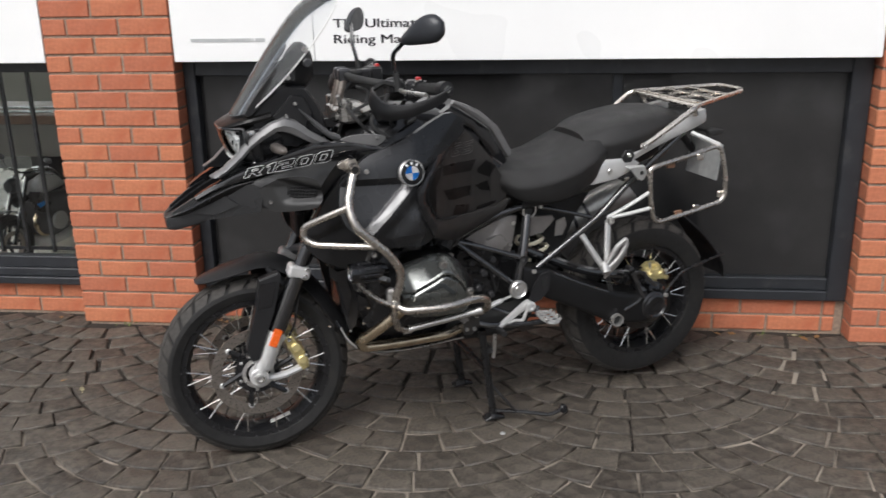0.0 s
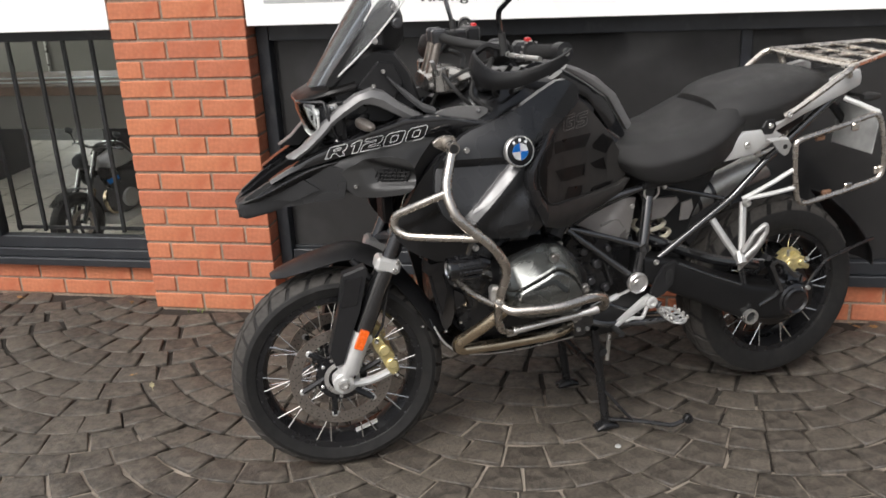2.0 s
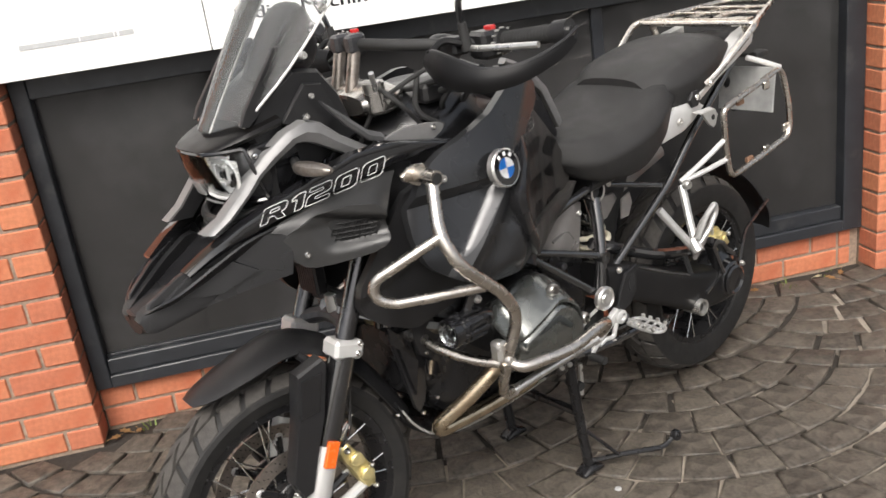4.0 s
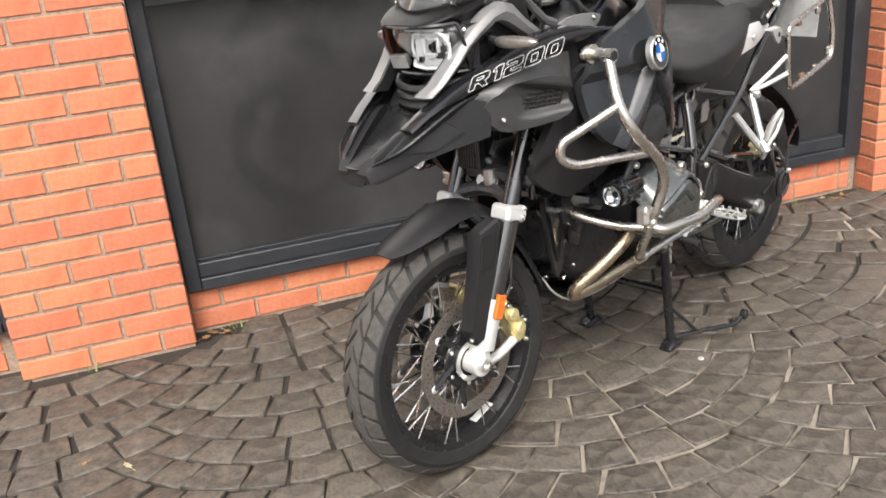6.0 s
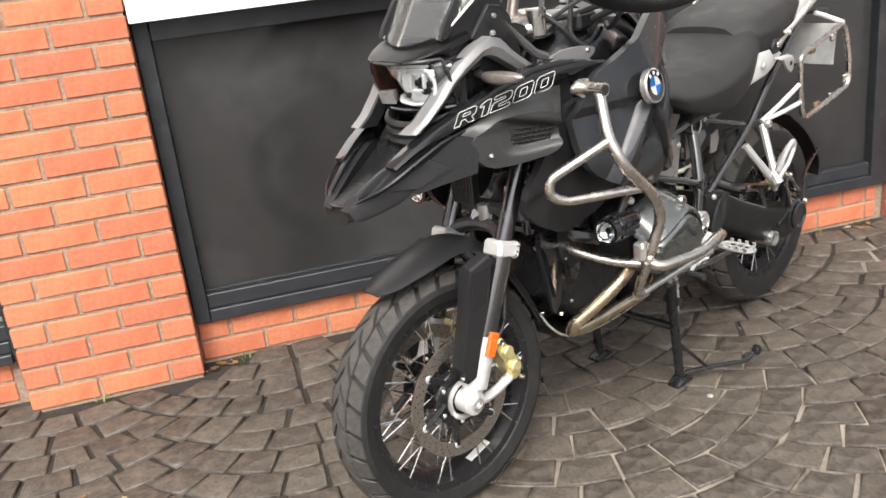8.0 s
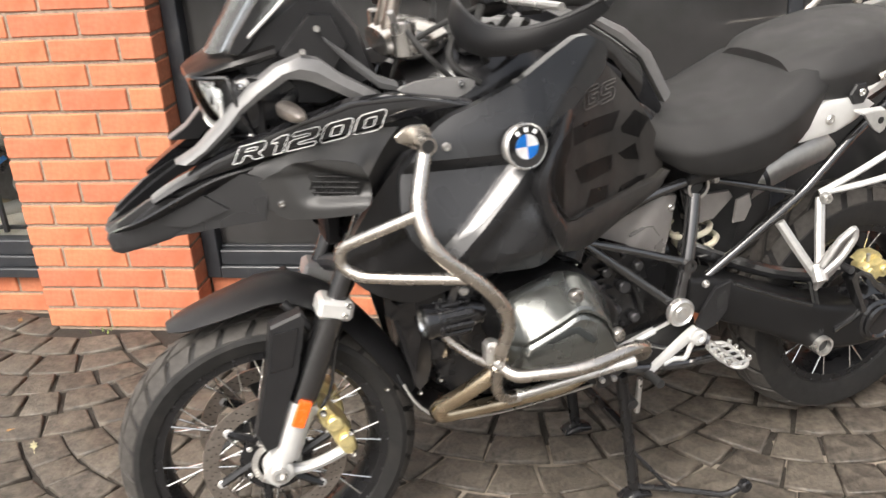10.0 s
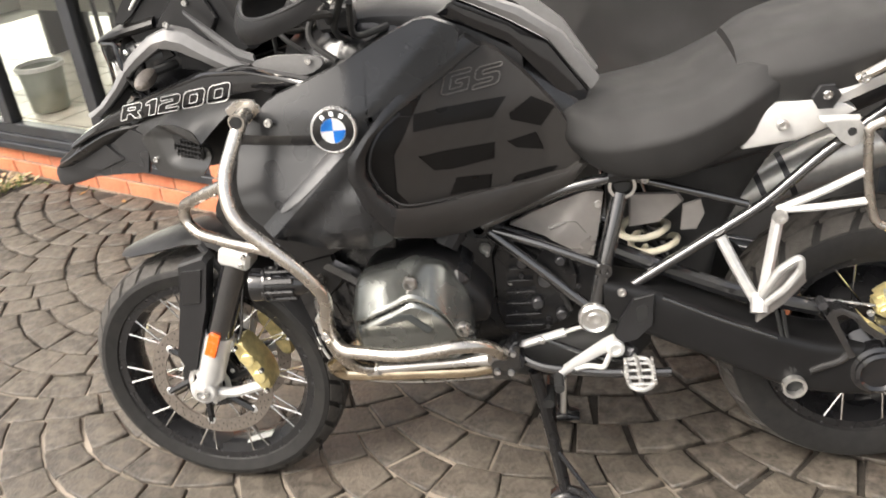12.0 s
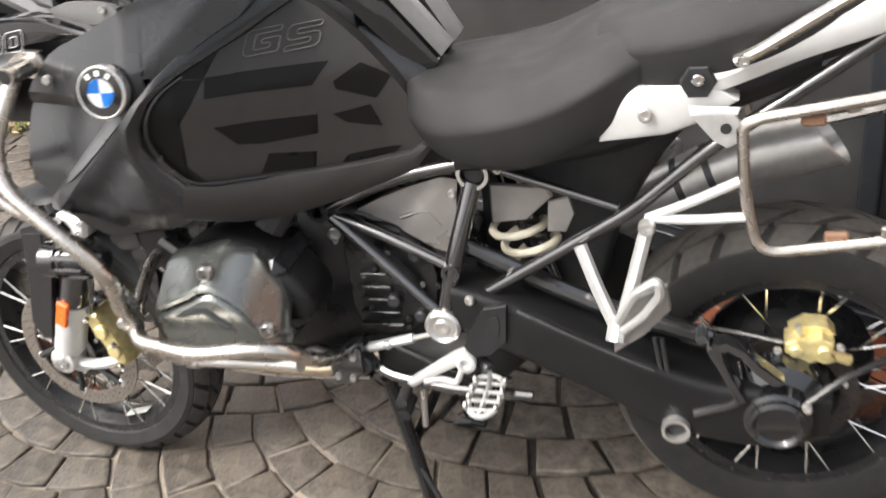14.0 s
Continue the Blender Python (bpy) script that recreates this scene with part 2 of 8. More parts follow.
def box(a, b, bevel=0.0, bm=None):
    """A box from corner a to corner b, with chamfered edges."""
    bm = bm or bmesh.new()
    c = [(p + q) / 2 for p, q in zip(a, b)]
    s = [abs(q - p) for p, q in zip(a, b)]
    geo = bmesh.ops.create_cube(bm, size=1, matrix=Matrix.LocRotScale(c, None, s))
    if bevel:
        edges = list({e for v in geo["verts"] for e in v.link_edges})
        bmesh.ops.bevel(bm, geom=edges, offset=bevel, segments=1, affect="EDGES", profile=0.5)
    return bm


def move(bm, m):
    bmesh.ops.transform(bm, matrix=m, verts=bm.verts)
    return bm


def mirrored(bm):
    bmesh.ops.scale(bm, vec=(1, -1, 1), verts=bm.verts)
    bmesh.ops.reverse_faces(bm, faces=bm.faces)
    return bm


def rounded(pts, radius, steps=5):
    """A path through the points with its corners rounded off."""
    pts = [Vector(p) for p in pts]
    out = [pts[0]]
    for a, b, c in zip(pts, pts[1:], pts[2:]):
        d1, d2 = (a - b), (c - b)
        r = min(radius, d1.length * 0.45, d2.length * 0.45)
        p, q = b + d1.normalized() * r, b + d2.normalized() * r
        for i in range(steps + 1):
            s = i / steps
            out.append(p * (1 - s) ** 2 + b * 2 * s * (1 - s) + q * s ** 2)
    return out + [pts[-1]]


def tube(pts, r, radius=0.04, sides=10, bm=None, ends=None, steps=5, closed=False):
    """A round tube along a path; ends: the radius at its end, for a taper."""
    bm = bm or bmesh.new()
    path = rounded(pts, radius, steps) if len(pts) > 2 else [Vector(p) for p in pts]
    rings, n = [], len(path)
    up = None
    for i, p in enumerate(path):
        d = (path[min(i + 1, n - 1)] - path[max(i - 1, 0)]).normalized()
        if up is None:
            up = Vector((0, 0, 1)) if abs(d.z) < 0.9 else Vector((0, 1, 0))
        side = d.cross(up).normalized()
        up = side.cross(d).normalized()
        rr = r + ((ends if ends is not None else r) - r) * i / max(1, n - 1)
        rings.append([bm.verts.new(p + (side * math.cos(k * 2 * math.pi / sides) + up * math.sin(k * 2 * math.pi / sides)) * rr) for k in range(sides)])
    for a, b in zip(rings, rings[1:]):
        for k in range(sides):
            bm.faces.new((a[k], a[(k + 1) % sides], b[(k + 1) % sides], b[k]))
    bm.faces.new(rings[0][::-1])
    bm.faces.new(rings[-1])
    return bm


def lathe(profile, centre=(0, 0, 0), seg=48, close=False, bm=None, axis="Y"):
    """Turns a profile of (radius, distance along the axis) round an axis through centre."""
    bm = bm or bmesh.new()
    rows = []
    for i in range(seg):
        a = 2 * math.pi * i / seg
        row = []
        for r, h in profile:
            p = {"Y": (r * math.cos(a), h, r * math.sin(a)), "X": (h, r * math.cos(a), r * math.sin(a)), "Z": (r * math.cos(a), r * math.sin(a), h)}[axis]
            row.append(bm.verts.new(Vector(centre) + Vector(p)))
        rows.append(row)
    m = len(profile)
    for i in range(seg):
        a, b = rows[i], rows[(i + 1) % seg]
        for j in range(m if close else m - 1):
            bm.faces.new((a[j], a[(j + 1) % m], b[(j + 1) % m], b[j]))
    if not close:
        for j in (0, m - 1):
            if profile[j][0] > 1e-5:
                bm.faces.new([row[j] for row in rows])
    bmesh.ops.remove_doubles(bm, verts=bm.verts, dist=1e-6)
    return bm


def drum(centre, r, h0, h1, axis="Y", seg=20, bevel=0.003, bm=None):
    lo, hi = min(h0, h1), max(h0, h1)
    return lathe([(0, lo), (r - bevel, lo), (r, lo + bevel), (r, hi - bevel), (r - bevel, hi), (0, hi)], centre, seg, bm=bm, axis=axis)


def smooth_loop(pts, times=2):
    """Rounds a closed outline by cutting its corners."""
    pts = [Vector(p) for p in pts]
    for _ in range(times):
        pts = [q for a, b in zip(pts, pts[1:] + pts[:1]) for q in (a * 0.8 + b * 0.2, a * 0.2 + b * 0.8)]
    return pts


def shell(outline, lean, thick=0.02, bulge=0.01, times=2, bm=None, crown=None):
    """A domed panel: outline in (x, z), lean(x, z) gives its y; it bulges to the left by bulge and has a back thick behind."""
    bm = bm or bmesh.new()
    loop = smooth_loop([(x, z) for x, z in outline], times)
    c = sum(loop, Vector((0, 0))) / len(loop)
    rings = []
    for s, d in ((0.985, thick), (1.0, thick * 0.35), (0.985, 0.0), (0.93, -bulge * 0.35), (0.75, -bulge * 0.7), (0.45, -bulge * 0.95), (0.2, -bulge)):
        rings.append([bm.verts.new((q.x, lean(q.x, q.y) + d, q.y)) for q in (c + (p - c) * s for p in loop)])
    n = len(loop)
    for a, b in zip(rings, rings[1:]):
        for k in range(n):
            bm.faces.new((a[k], a[(k + 1) % n], b[(k + 1) % n], b[k]))
    bm.faces.new(rings[0][::-1])
    mid = bm.verts.new((c.x, lean(c.x, c.y) - bulge, c.y))
    for k in range(n):
        bm.faces.new((rings[-1][k], rings[-1][(k + 1) % n], mid))
    return bm


def slab(outline, y0, y1, bevel=0.003, times=1, lean=None, bm=None):
    """A flat plate: outline in (x, z), between y0 and y1, or from lean(x, z) + y0 to lean + y1."""
    bm = bm or bmesh.new()
    loop = smooth_loop(outline, times) if times else [Vector(p) for p in outline]
    lean = lean or (lambda x, z: 0.0)
    c = sum(loop, Vector((0, 0))) / len(loop)
    size = max((p - c).length for p in loop)
    k = 1 - bevel / size
    d = bevel if y1 > y0 else -bevel
    rings = []
    for s, y in ((k, y0), (1, y0 + d), (1, y1 - d), (k, y1)):
        rings.append([bm.verts.new((q.x, lean(q.x, q.y) + y, q.y)) for q in (c + (p - c) * s for p in loop)])
    n = len(loop)
    for a, b in zip(rings, rings[1:]):
        for i in range(n):
            bm.faces.new((a[i], a[(i + 1) % n], b[(i + 1) % n], b[i]))
    for ring in (rings[0], rings[-1]):
        bm.faces.new(ring)
    return bm


def loft(sections, n=20, power=2.6, bm=None):
    """A closed body through upright cross-sections (x, z_bottom, z_top, half_width, lift of the widest line 0..1)."""
    bm = bm or bmesh.new()
    rings = []
    for x, z0, z1, hw, wide in sections:
        zc = z0 + (z1 - z0) * wide
        ring = []
        for k in range(n):
            a = 2 * math.pi * k / n
            ca, sa = math.cos(a), math.sin(a)
            y = hw * math.copysign(abs(ca) ** (2 / power), ca)
            z = zc + (z1 - zc if sa > 0 else zc - z0) * math.copysign(abs(sa) ** (2 / power), sa)
            ring.append(bm.verts.new((x, y, z)))
        rings.append(ring)
    for a, b in zip(rings, rings[1:]):
        for k in range(n):
            bm.faces.new((a[k], a[(k + 1) % n], b[(k + 1) % n], b[k]))
    bm.faces.new(rings[0][::-1])
    bm.faces.new(rings[-1])
    return bm


def spline(rows, steps=4):
    """Rows of numbers, smoothly interpolated (Catmull-Rom), with steps new rows a gap."""
    rows = [np.array(r, float) for r in rows]
    ext = [2 * rows[0] - rows[1]] + rows + [2 * rows[-1] - rows[-2]]
    out = []
    for a, b, c, d in zip(ext, ext[1:], ext[2:], ext[3:]):
        for i in range(steps):
            t = i / steps
            out.append(0.5 * (2 * b + (c - a) * t + (2 * a - 5 * b + 4 * c - d) * t * t + (3 * b - a - 3 * c + d) * t ** 3))
    return out + [rows[-1]]


def sheet(grid, thick, bm=None):
    """A sheet through a grid of points, given a thickness along its normals."""
    bm = bm or bmesh.new()
    vs = [[bm.verts.new(p) for p in row] for row in grid]
    for a, b in zip(vs, vs[1:]):
        for k in range(len(a) - 1):
            bm.faces.new((a[k], a[k + 1], b[k + 1], b[k]))
    bmesh.ops.recalc_face_normals(bm, faces=bm.faces)
    bmesh.ops.solidify(bm, geom=list(bm.faces), thickness=thick)
    return bm


def ease(v, a, b):
    v = min(1.0, max(0.0, (v - a) / (b - a)))
    return v * v * (3 - 2 * v)


def sculpt(outline, lean, thick, res=0.013, times=1, creases=()):
    """A moulded panel: outline in (x, z), its outer face at y = lean(x, z) in fine steps, with a back thick behind it."""
    bm = bmesh.new()
    loop = smooth_loop(outline, times) if times else [Vector(p) for p in outline]
    bm.faces.new([bm.verts.new((q.x, 0, q.y)) for q in loop])
    bmesh.ops.triangulate(bm, faces=bm.faces)
    for axis in (0, 1):
        lo, hi = min(q[axis] for q in loop), max(q[axis] for q in loop)
        no = (1, 0, 0) if axis == 0 else (0, 0, 1)
        for i in range(1, int((hi - lo) / res) + 1):
            at = lo + res * i
            bmesh.ops.bisect_plane(bm, geom=list(bm.verts) + list(bm.edges) + list(bm.faces), plane_co=(at, 0, 0) if axis == 0 else (0, 0, at), plane_no=no, dist=1e-6)
    for (cx_, cz_), (nx_, nz_) in creases:
        bmesh.ops.bisect_plane(bm, geom=list(bm.verts) + list(bm.edges) + list(bm.faces), plane_co=(cx_, 0, cz_), plane_no=(nx_, 0, nz_), dist=1e-6)
    bmesh.ops.remove_doubles(bm, verts=bm.verts, dist=0.0004)
    for v in bm.verts:
        v.co.y = lean(v.co.x, v.co.z)
    rim = [e for e in bm.edges if len(e.link_faces) == 1]
    back = {v: bm.verts.new((v.co.x, v.co.y + thick, v.co.z)) for v in list(bm.verts)}
    for f in list(bm.faces):
        bm.faces.new([back[v] for v in reversed(f.verts)])
    for e in rim:
        a, b = e.verts
        bm.faces.new((a, b, back[b], back[a]))
    return bm


def bolt(p, r=0.008, h=0.006, side=-1, bm=None):
    """A round-headed bolt with a hex socket ring that points to the left (side -1) or right."""
    return lathe([(0, 0), (r, 0), (r, side * h * 0.6), (r * 0.8, side * h), (r * 0.45, side * h), (r * 0.42, side * h * 0.5), (0, side * h * 0.5)], p, 12, bm=bm)


def letters(text, size, depth=0.0, outline=0.0, bold=0.0):
    """Flat letters of the built-in font as a bmesh in the xy plane, centred on their left base point; outline: as a thin line."""
    cu = bpy.data.curves.new("letters", "FONT")
    cu.body, cu.size, cu.offset = text, size, bold
    if outline:
        cu.fill_mode = "NONE"
        cu.bevel_depth, cu.bevel_resolution = outline, 0
    else:
        cu.extrude = depth
    ob = bpy.data.objects.new("letters", cu)
    scene.collection.objects.link(ob)
    bpy.context.view_layer.update()
    me = bpy.data.meshes.new_from_object(ob.evaluated_get(bpy.context.evaluated_depsgraph_get()))
    bm = bmesh.new()
    bm.from_mesh(me)
    bpy.data.objects.remove(ob)
    bpy.data.curves.remove(cu)
    bpy.data.meshes.remove(me)
    return bm


def backed(grid, dy):
    """A sheet through a grid of points with a second skin dy behind it, closed round its rim."""
    bm = bmesh.new()
    n, m = len(grid), len(grid[0])
    a = [[bm.verts.new(p) for p in row] for row in grid]
    b = [[bm.verts.new(Vector(p) + Vector((0, dy, 0))) for p in row] for row in grid]
    for i in range(n - 1):
        for j in range(m - 1):
            bm.faces.new((a[i][j], a[i][j + 1], a[i + 1][j + 1], a[i + 1][j]))
            bm.faces.new((b[i][j], b[i + 1][j], b[i + 1][j + 1], b[i][j + 1]))
    rim = [(i, 0) for i in range(n)] + [(n - 1, j) for j in range(1, m)] + [(i, m - 1) for i in range(n - 2, -1, -1)] + [(0, j) for j in range(m - 2, 0, -1)]
    for p, q in zip(rim, rim[1:] + rim[:1]):
        bm.faces.new((a[p[0]][p[1]], a[q[0]][q[1]], b[q[0]][q[1]], b[p[0]][p[1]]))
    return bm

# ---- the ground ----
COURSE, PITCH, JOINT = 0.078, 0.2342, 0.0105
BAY_RIGHT, PILLAR_W = 2.897, 0.575
BAY_LEFT = -3.20
WALL_Y = 0.112


def structure(name, bm, mat, label, sharp=35, category="wall"):
    ob = new(name, mesh_of(name, bm, mat, sharp))
    return tagged(ob, label, category, kind="structure")


# unseen beyond the setts; kept pale to brighten what the black panes reflect
structure("ground", box((-70, -70, -0.4), (70, 70, -0.045)), "asphalt", "plain pale ground reaching to the horizon, toned to lift reflections", category="ground")
# the bed between the stones: mortar out in the yard, more and more open soil towards the wall
bed = bmesh.new()
CELL = 0.055
nx, ny = int(8.8 / CELL), int(5.5 / CELL)
grid = [[bed.verts.new((-3.6 + CELL * i, -5.2 + CELL * j, -0.0085)) for i in range(nx + 1)] for j in range(ny + 1)]
for j in range(ny):
    for i in range(nx):
        f = bed.faces.new((grid[j][i], grid[j][i + 1], grid[j + 1][i + 1], grid[j + 1][i]))
        cx_, cy_ = -3.6 + CELL * (i + 0.5), -5.2 + CELL * (j + 0.5)
        earth = (cy_ + 0.62 + 0.30 * max(0.0, 0.8 - cx_)) * 1.3 + 0.9 * noise.noise((cx_ * 1.7, cy_ * 1.7, 3.0)) + 0.4 * noise.noise((cx_ * 6, cy_ * 6, 1.0))
        f.material_index = 1 if earth > 0 else 0
for v in bed.verts:
    if any(f.material_index for f in v.link_faces):
        v.co.z = -0.0125 + 0.003 * noise.noise((v.co.x * 9, v.co.y * 9, 7.0))
paving = structure("paving", bed, ("joint", "soil"), "fan-laid grey stone setts with sandy mortar and soil joints", category="paving")

# ---- the building ----
wall_core = structure("wall_core", box((-6.5, WALL_Y + 0.006, -0.04), (BAY_LEFT - 0.01, 0.4, 3.2)), "wall_plain", "plain grey wall beyond the brick pillars")


def plinth(name, x0, x1, label):
    core = structure(name, box((x0, WALL_Y + 0.006, -0.04), (x1, 0.30, COURSE * 2 - 0.004)), "mortar", label)
    return core


def pillar(name, x0, x1, label):
    return structure(name, box((x0 + 0.005, 0.006, -0.04), (x1 - 0.005, 0.34, 3.2)), "mortar", label)


pillar_1 = pillar("pillar_1", -PILLAR_W, 0.0, "orange-red brick pillar with grey mortar joints between two windows")
pillar_2 = pillar("pillar_2", BAY_RIGHT, BAY_RIGHT + PILLAR_W, "orange-red brick pillar beside the black window")
pillar_3 = pillar("pillar_3", BAY_LEFT - PILLAR_W, BAY_LEFT, "orange-red brick pillar beside the barred window")
plinth_1 = plinth("plinth_1", 0.0, BAY_RIGHT, "two courses of orange brick under the black window")
plinth_2 = plinth("plinth_2", BAY_LEFT, -PILLAR_W, "two courses of orange brick under the barred window")
structure("wall_upper", box((-6.5, 0.12, 2.42), (5.0, 0.42, 3.2)), "wall_plain", "plain wall above the sign panels")
structure("wall_east", box((BAY_RIGHT + PILLAR_W, 0.02, -0.04), (6.5, 0.4, 3.2)), "wall_plain", "plain wall beyond the brick pillar")


def sign_board(name, x0, x1, label, seams=()):
    ob = thing(name, label, "sign")
    cuts = [x0, *seams, x1]
    for a, b in zip(cuts, cuts[1:]):
        part("panel", box((a + 0.0015, 0.004, 1.212), (b - 0.0015, 0.11, 2.42), 0.002), "sign", ob)
    return ob


sign_right = sign_board("sign_board", 0.004, BAY_RIGHT - 0.004, "white sign panel with dark slogan above the black window", (0.62,))
sign_board("sign_board", BAY_LEFT + 0.004, -PILLAR_W - 0.004, "plain white sign panel above the barred window")


def sign_line(name, text, x, z, cap, width, parent):
    bm = letters(text, 1.0, 0.002)
    twin = bmesh.ops.duplicate(bm, geom=list(bm.verts) + list(bm.edges) + list(bm.faces))
    bmesh.ops.translate(bm, vec=(0.035, 0.0, 0.0005), verts=[g for g in twin["geom"] if isinstance(g, bmesh.types.BMVert)])
    xs = [v.co.x for v in bm.verts]
    ys = [v.co.y for v in bm.verts]
    lo, hi = min(xs), max(xs)
    top = 0.73
    for v in bm.verts:
        fx, fz = (v.co.x - lo) / (hi - lo), v.co.y / top
        v.co = Vector((x + fx * width, 0.0035 - (0.001 if v.co.z > 0 else -0.001), z + fz * cap))
    return part(name, bm, "sign_text", parent, "dark grey lettering")


sign_line("slogan_line", "The Ultimate", 0.706, 1.349, 0.037, 0.378, sign_right)
sign_line("slogan_line", "Riding Machine", 0.706, 1.285, 0.037, 0.437, sign_right)
for k, (a, b) in enumerate(((0.087, 0.255), (0.258, 0.352), (0.355, 0.362), (0.368, 0.41))):
    part("text_bar", box((a, 0.002, 1.295), (b, 0.0045, 1.309)), "sign_grey", sign_right, "pale grey bar of small print")


def bar(bm, x0, x1, z0, z1, y0, y1, bevel=0.003):
    return box((x0, y0, z0), (x1, y1, z1), bevel, bm)


window_1 = tagged(thing("window_1", "black-painted window frame with smoked black panels above brick", "window"), kind="structure")
z0, z1 = COURSE * 2, 1.211
part("window_frame", bar(bmesh.new(), 0.004, 0.056, z0, z1, 0.085, 0.16), "frame_paint", window_1)
part("window_frame", bar(bmesh.new(), BAY_RIGHT - 0.085, BAY_RIGHT - 0.004, z0, z1, 0.085, 0.16), "frame_paint", window_1)
part("window_frame", bar(bmesh.new(), 0.057, BAY_RIGHT - 0.086, 1.143, z1, 0.088, 0.16), "frame_paint", window_1)
part("window_frame", bar(bmesh.new(), 0.057, BAY_RIGHT - 0.086, z0 + 0.045, z0 + 0.098, 0.098, 0.16), "frame_paint", window_1)
part("window_sill", bar(bmesh.new(), 0.057, BAY_RIGHT - 0.086, z0, z0 + 0.044, 0.082, 0.16), "frame_paint", window_1)
part("mullion", bar(bmesh.new(), 1.865, 1.905, z0 + 0.099, 1.142, 0.118, 0.16), "frame_paint", window_1)
part("bead", bar(bmesh.new(), 0.057, 1.864, z0 + 0.099, z0 + 0.108, 0.122, 0.16, 0.001), "frame_paint", window_1)
part("pane", bar(bmesh.new(), 0.057, 1.864, z0 + 0.109, 1.142, 0.134, 0.155, 0), "dark_panel", window_1)
part("pane", bar(bmesh.new(), 1.906, BAY_RIGHT - 0.086, z0 + 0.099, 1.142, 0.134, 0.155, 0), "dark_panel", window_1)
structure("wall_back_1", box((0.0, 0.165, -0.04), (BAY_RIGHT, 0.3, 2.42)), "wall_plain", "wall closing the back of the black window")

window_2 = tagged(thing("window_2", "black-painted shop window with iron bars inside the glass", "window"), kind="structure")
a, b = BAY_LEFT, -PILLAR_W
part("window_frame", bar(bmesh.new(), a + 0.004, a + 0.06, z0, z1, 0.085, 0.16), "frame_paint", window_2)
part("window_frame", bar(bmesh.new(), b - 0.03, b - 0.004, z0, z1, 0.085, 0.16), "frame_paint", window_2)
part("window_frame", bar(bmesh.new(), a + 0.061, b - 0.031, 1.165, z1, 0.088, 0.16), "frame_paint", window_2)
part("window_frame", bar(bmesh.new(), a + 0.061, b - 0.031, z0 + 0.076, z0 + 0.13, 0.105, 0.16), "frame_paint", window_2)
part("window_sill", bar(bmesh.new(), a + 0.061, b - 0.031, z0, z0 + 0.035, 0.07, 0.16), "frame_paint", window_2)
part("window_sill", bar(bmesh.new(), a + 0.061, b - 0.031, z0 + 0.036, z0 + 0.075, 0.09, 0.16), "frame_paint", window_2)
for x in (-2.16, -1.40):
    part("mullion", bar(bmesh.new(), x - 0.04, x + 0.04, z0 + 0.131, 1.164, 0.098, 0.16), "frame_paint", window_2)
for x0_, x1_ in ((a + 0.061, -2.20), (-2.12, -1.44), (-1.36, b - 0.031)):
    g = part("pane", bar(bmesh.new(), x0_, x1_, z0 + 0.131, 1.164, 0.132, 0.138, 0), "window_glass", window_2)
    g.data.materials.append(MAT["glass_inner"])
    for face in g.data.polygons:
        face.material_index = 0 if face.normal.y < -0.5 else 1
    g.visible_shadow = False

grille = thing("window_grille", "black wrought-iron window grille with upright bars", "grille")
x = -0.665
while x > -1.36:
    part("upright", bar(bmesh.new(), x - 0.008, x + 0.008, z0 + 0.12, 1.19, 0.20, 0.216, 0.001), "iron", grille)
    x -= 0.1345
for z in (0.29, 1.155):
    part("cross_rail", bar(bmesh.new(), -1.362, b - 0.03, z - 0.008, z + 0.008, 0.217, 0.227, 0.001), "iron", grille)

# ---- the showroom seen through the barred window ----
floor_ob = structure("floor", box((-7.0, 0.31, -0.04), (-0.4, 6.0, 0.03)), "grout", "pale tiled showroom floor", category="floor")
for i in range(-9, 9):
    for j in range(8):
        part("floor_tile", box((-3.4 + 0.33 * i, 0.36 + 0.33 * j, 0.029), (-3.083 + 0.33 * i, 0.677 + 0.33 * j, 0.034), 0.002), "tile", floor_ob)
structure("wall_showroom_back", box((-7.0, 6.0, -0.04), (-0.4, 6.2, 2.6)), "room", "plain showroom back wall")
structure("wall_showroom_side", box((-0.4, 0.31, -0.04), (-0.2, 6.2, 2.6)), "room", "plain showroom side wall")
structure("wall_showroom_west", box((-7.2, 0.31, -0.04), (-7.0, 6.2, 2.6)), "room", "plain showroom end wall")
structure("ceiling", box((-7.2, 0.31, 2.42), (-0.2, 6.2, 2.6)), "room", "plain showroom ceiling", category="ceiling")


def room_window(name, m, w, h, cols, label, pane="daylight"):
    """A bright window with a frame and glazing bars, facing local -y."""
    ob = tagged(thing(name, label, "window", m), kind="structure")
    part("window_frame", box((-w / 2 - 0.05, -0.06, -0.05), (w / 2 + 0.05, -0.03, 0.0), 0.003), "frame_paint", ob)
    part("window_frame", box((-w / 2 - 0.05, -0.06, h), (w / 2 + 0.05, -0.03, h + 0.05), 0.003), "frame_paint", ob)
    for i in range(cols + 1):
        x = -w / 2 + w * i / cols
        part("mullion", box((x - 0.025, -0.058, 0.0), (x + 0.025, -0.03, h), 0.003), "frame_paint", ob)
    for i in range(cols):
        x = -w / 2 + w * i / cols
        part("pane", box((x + 0.026, -0.025, 0.0), (x + w / cols - 0.026, -0.01, h)), pane, ob)
    return ob


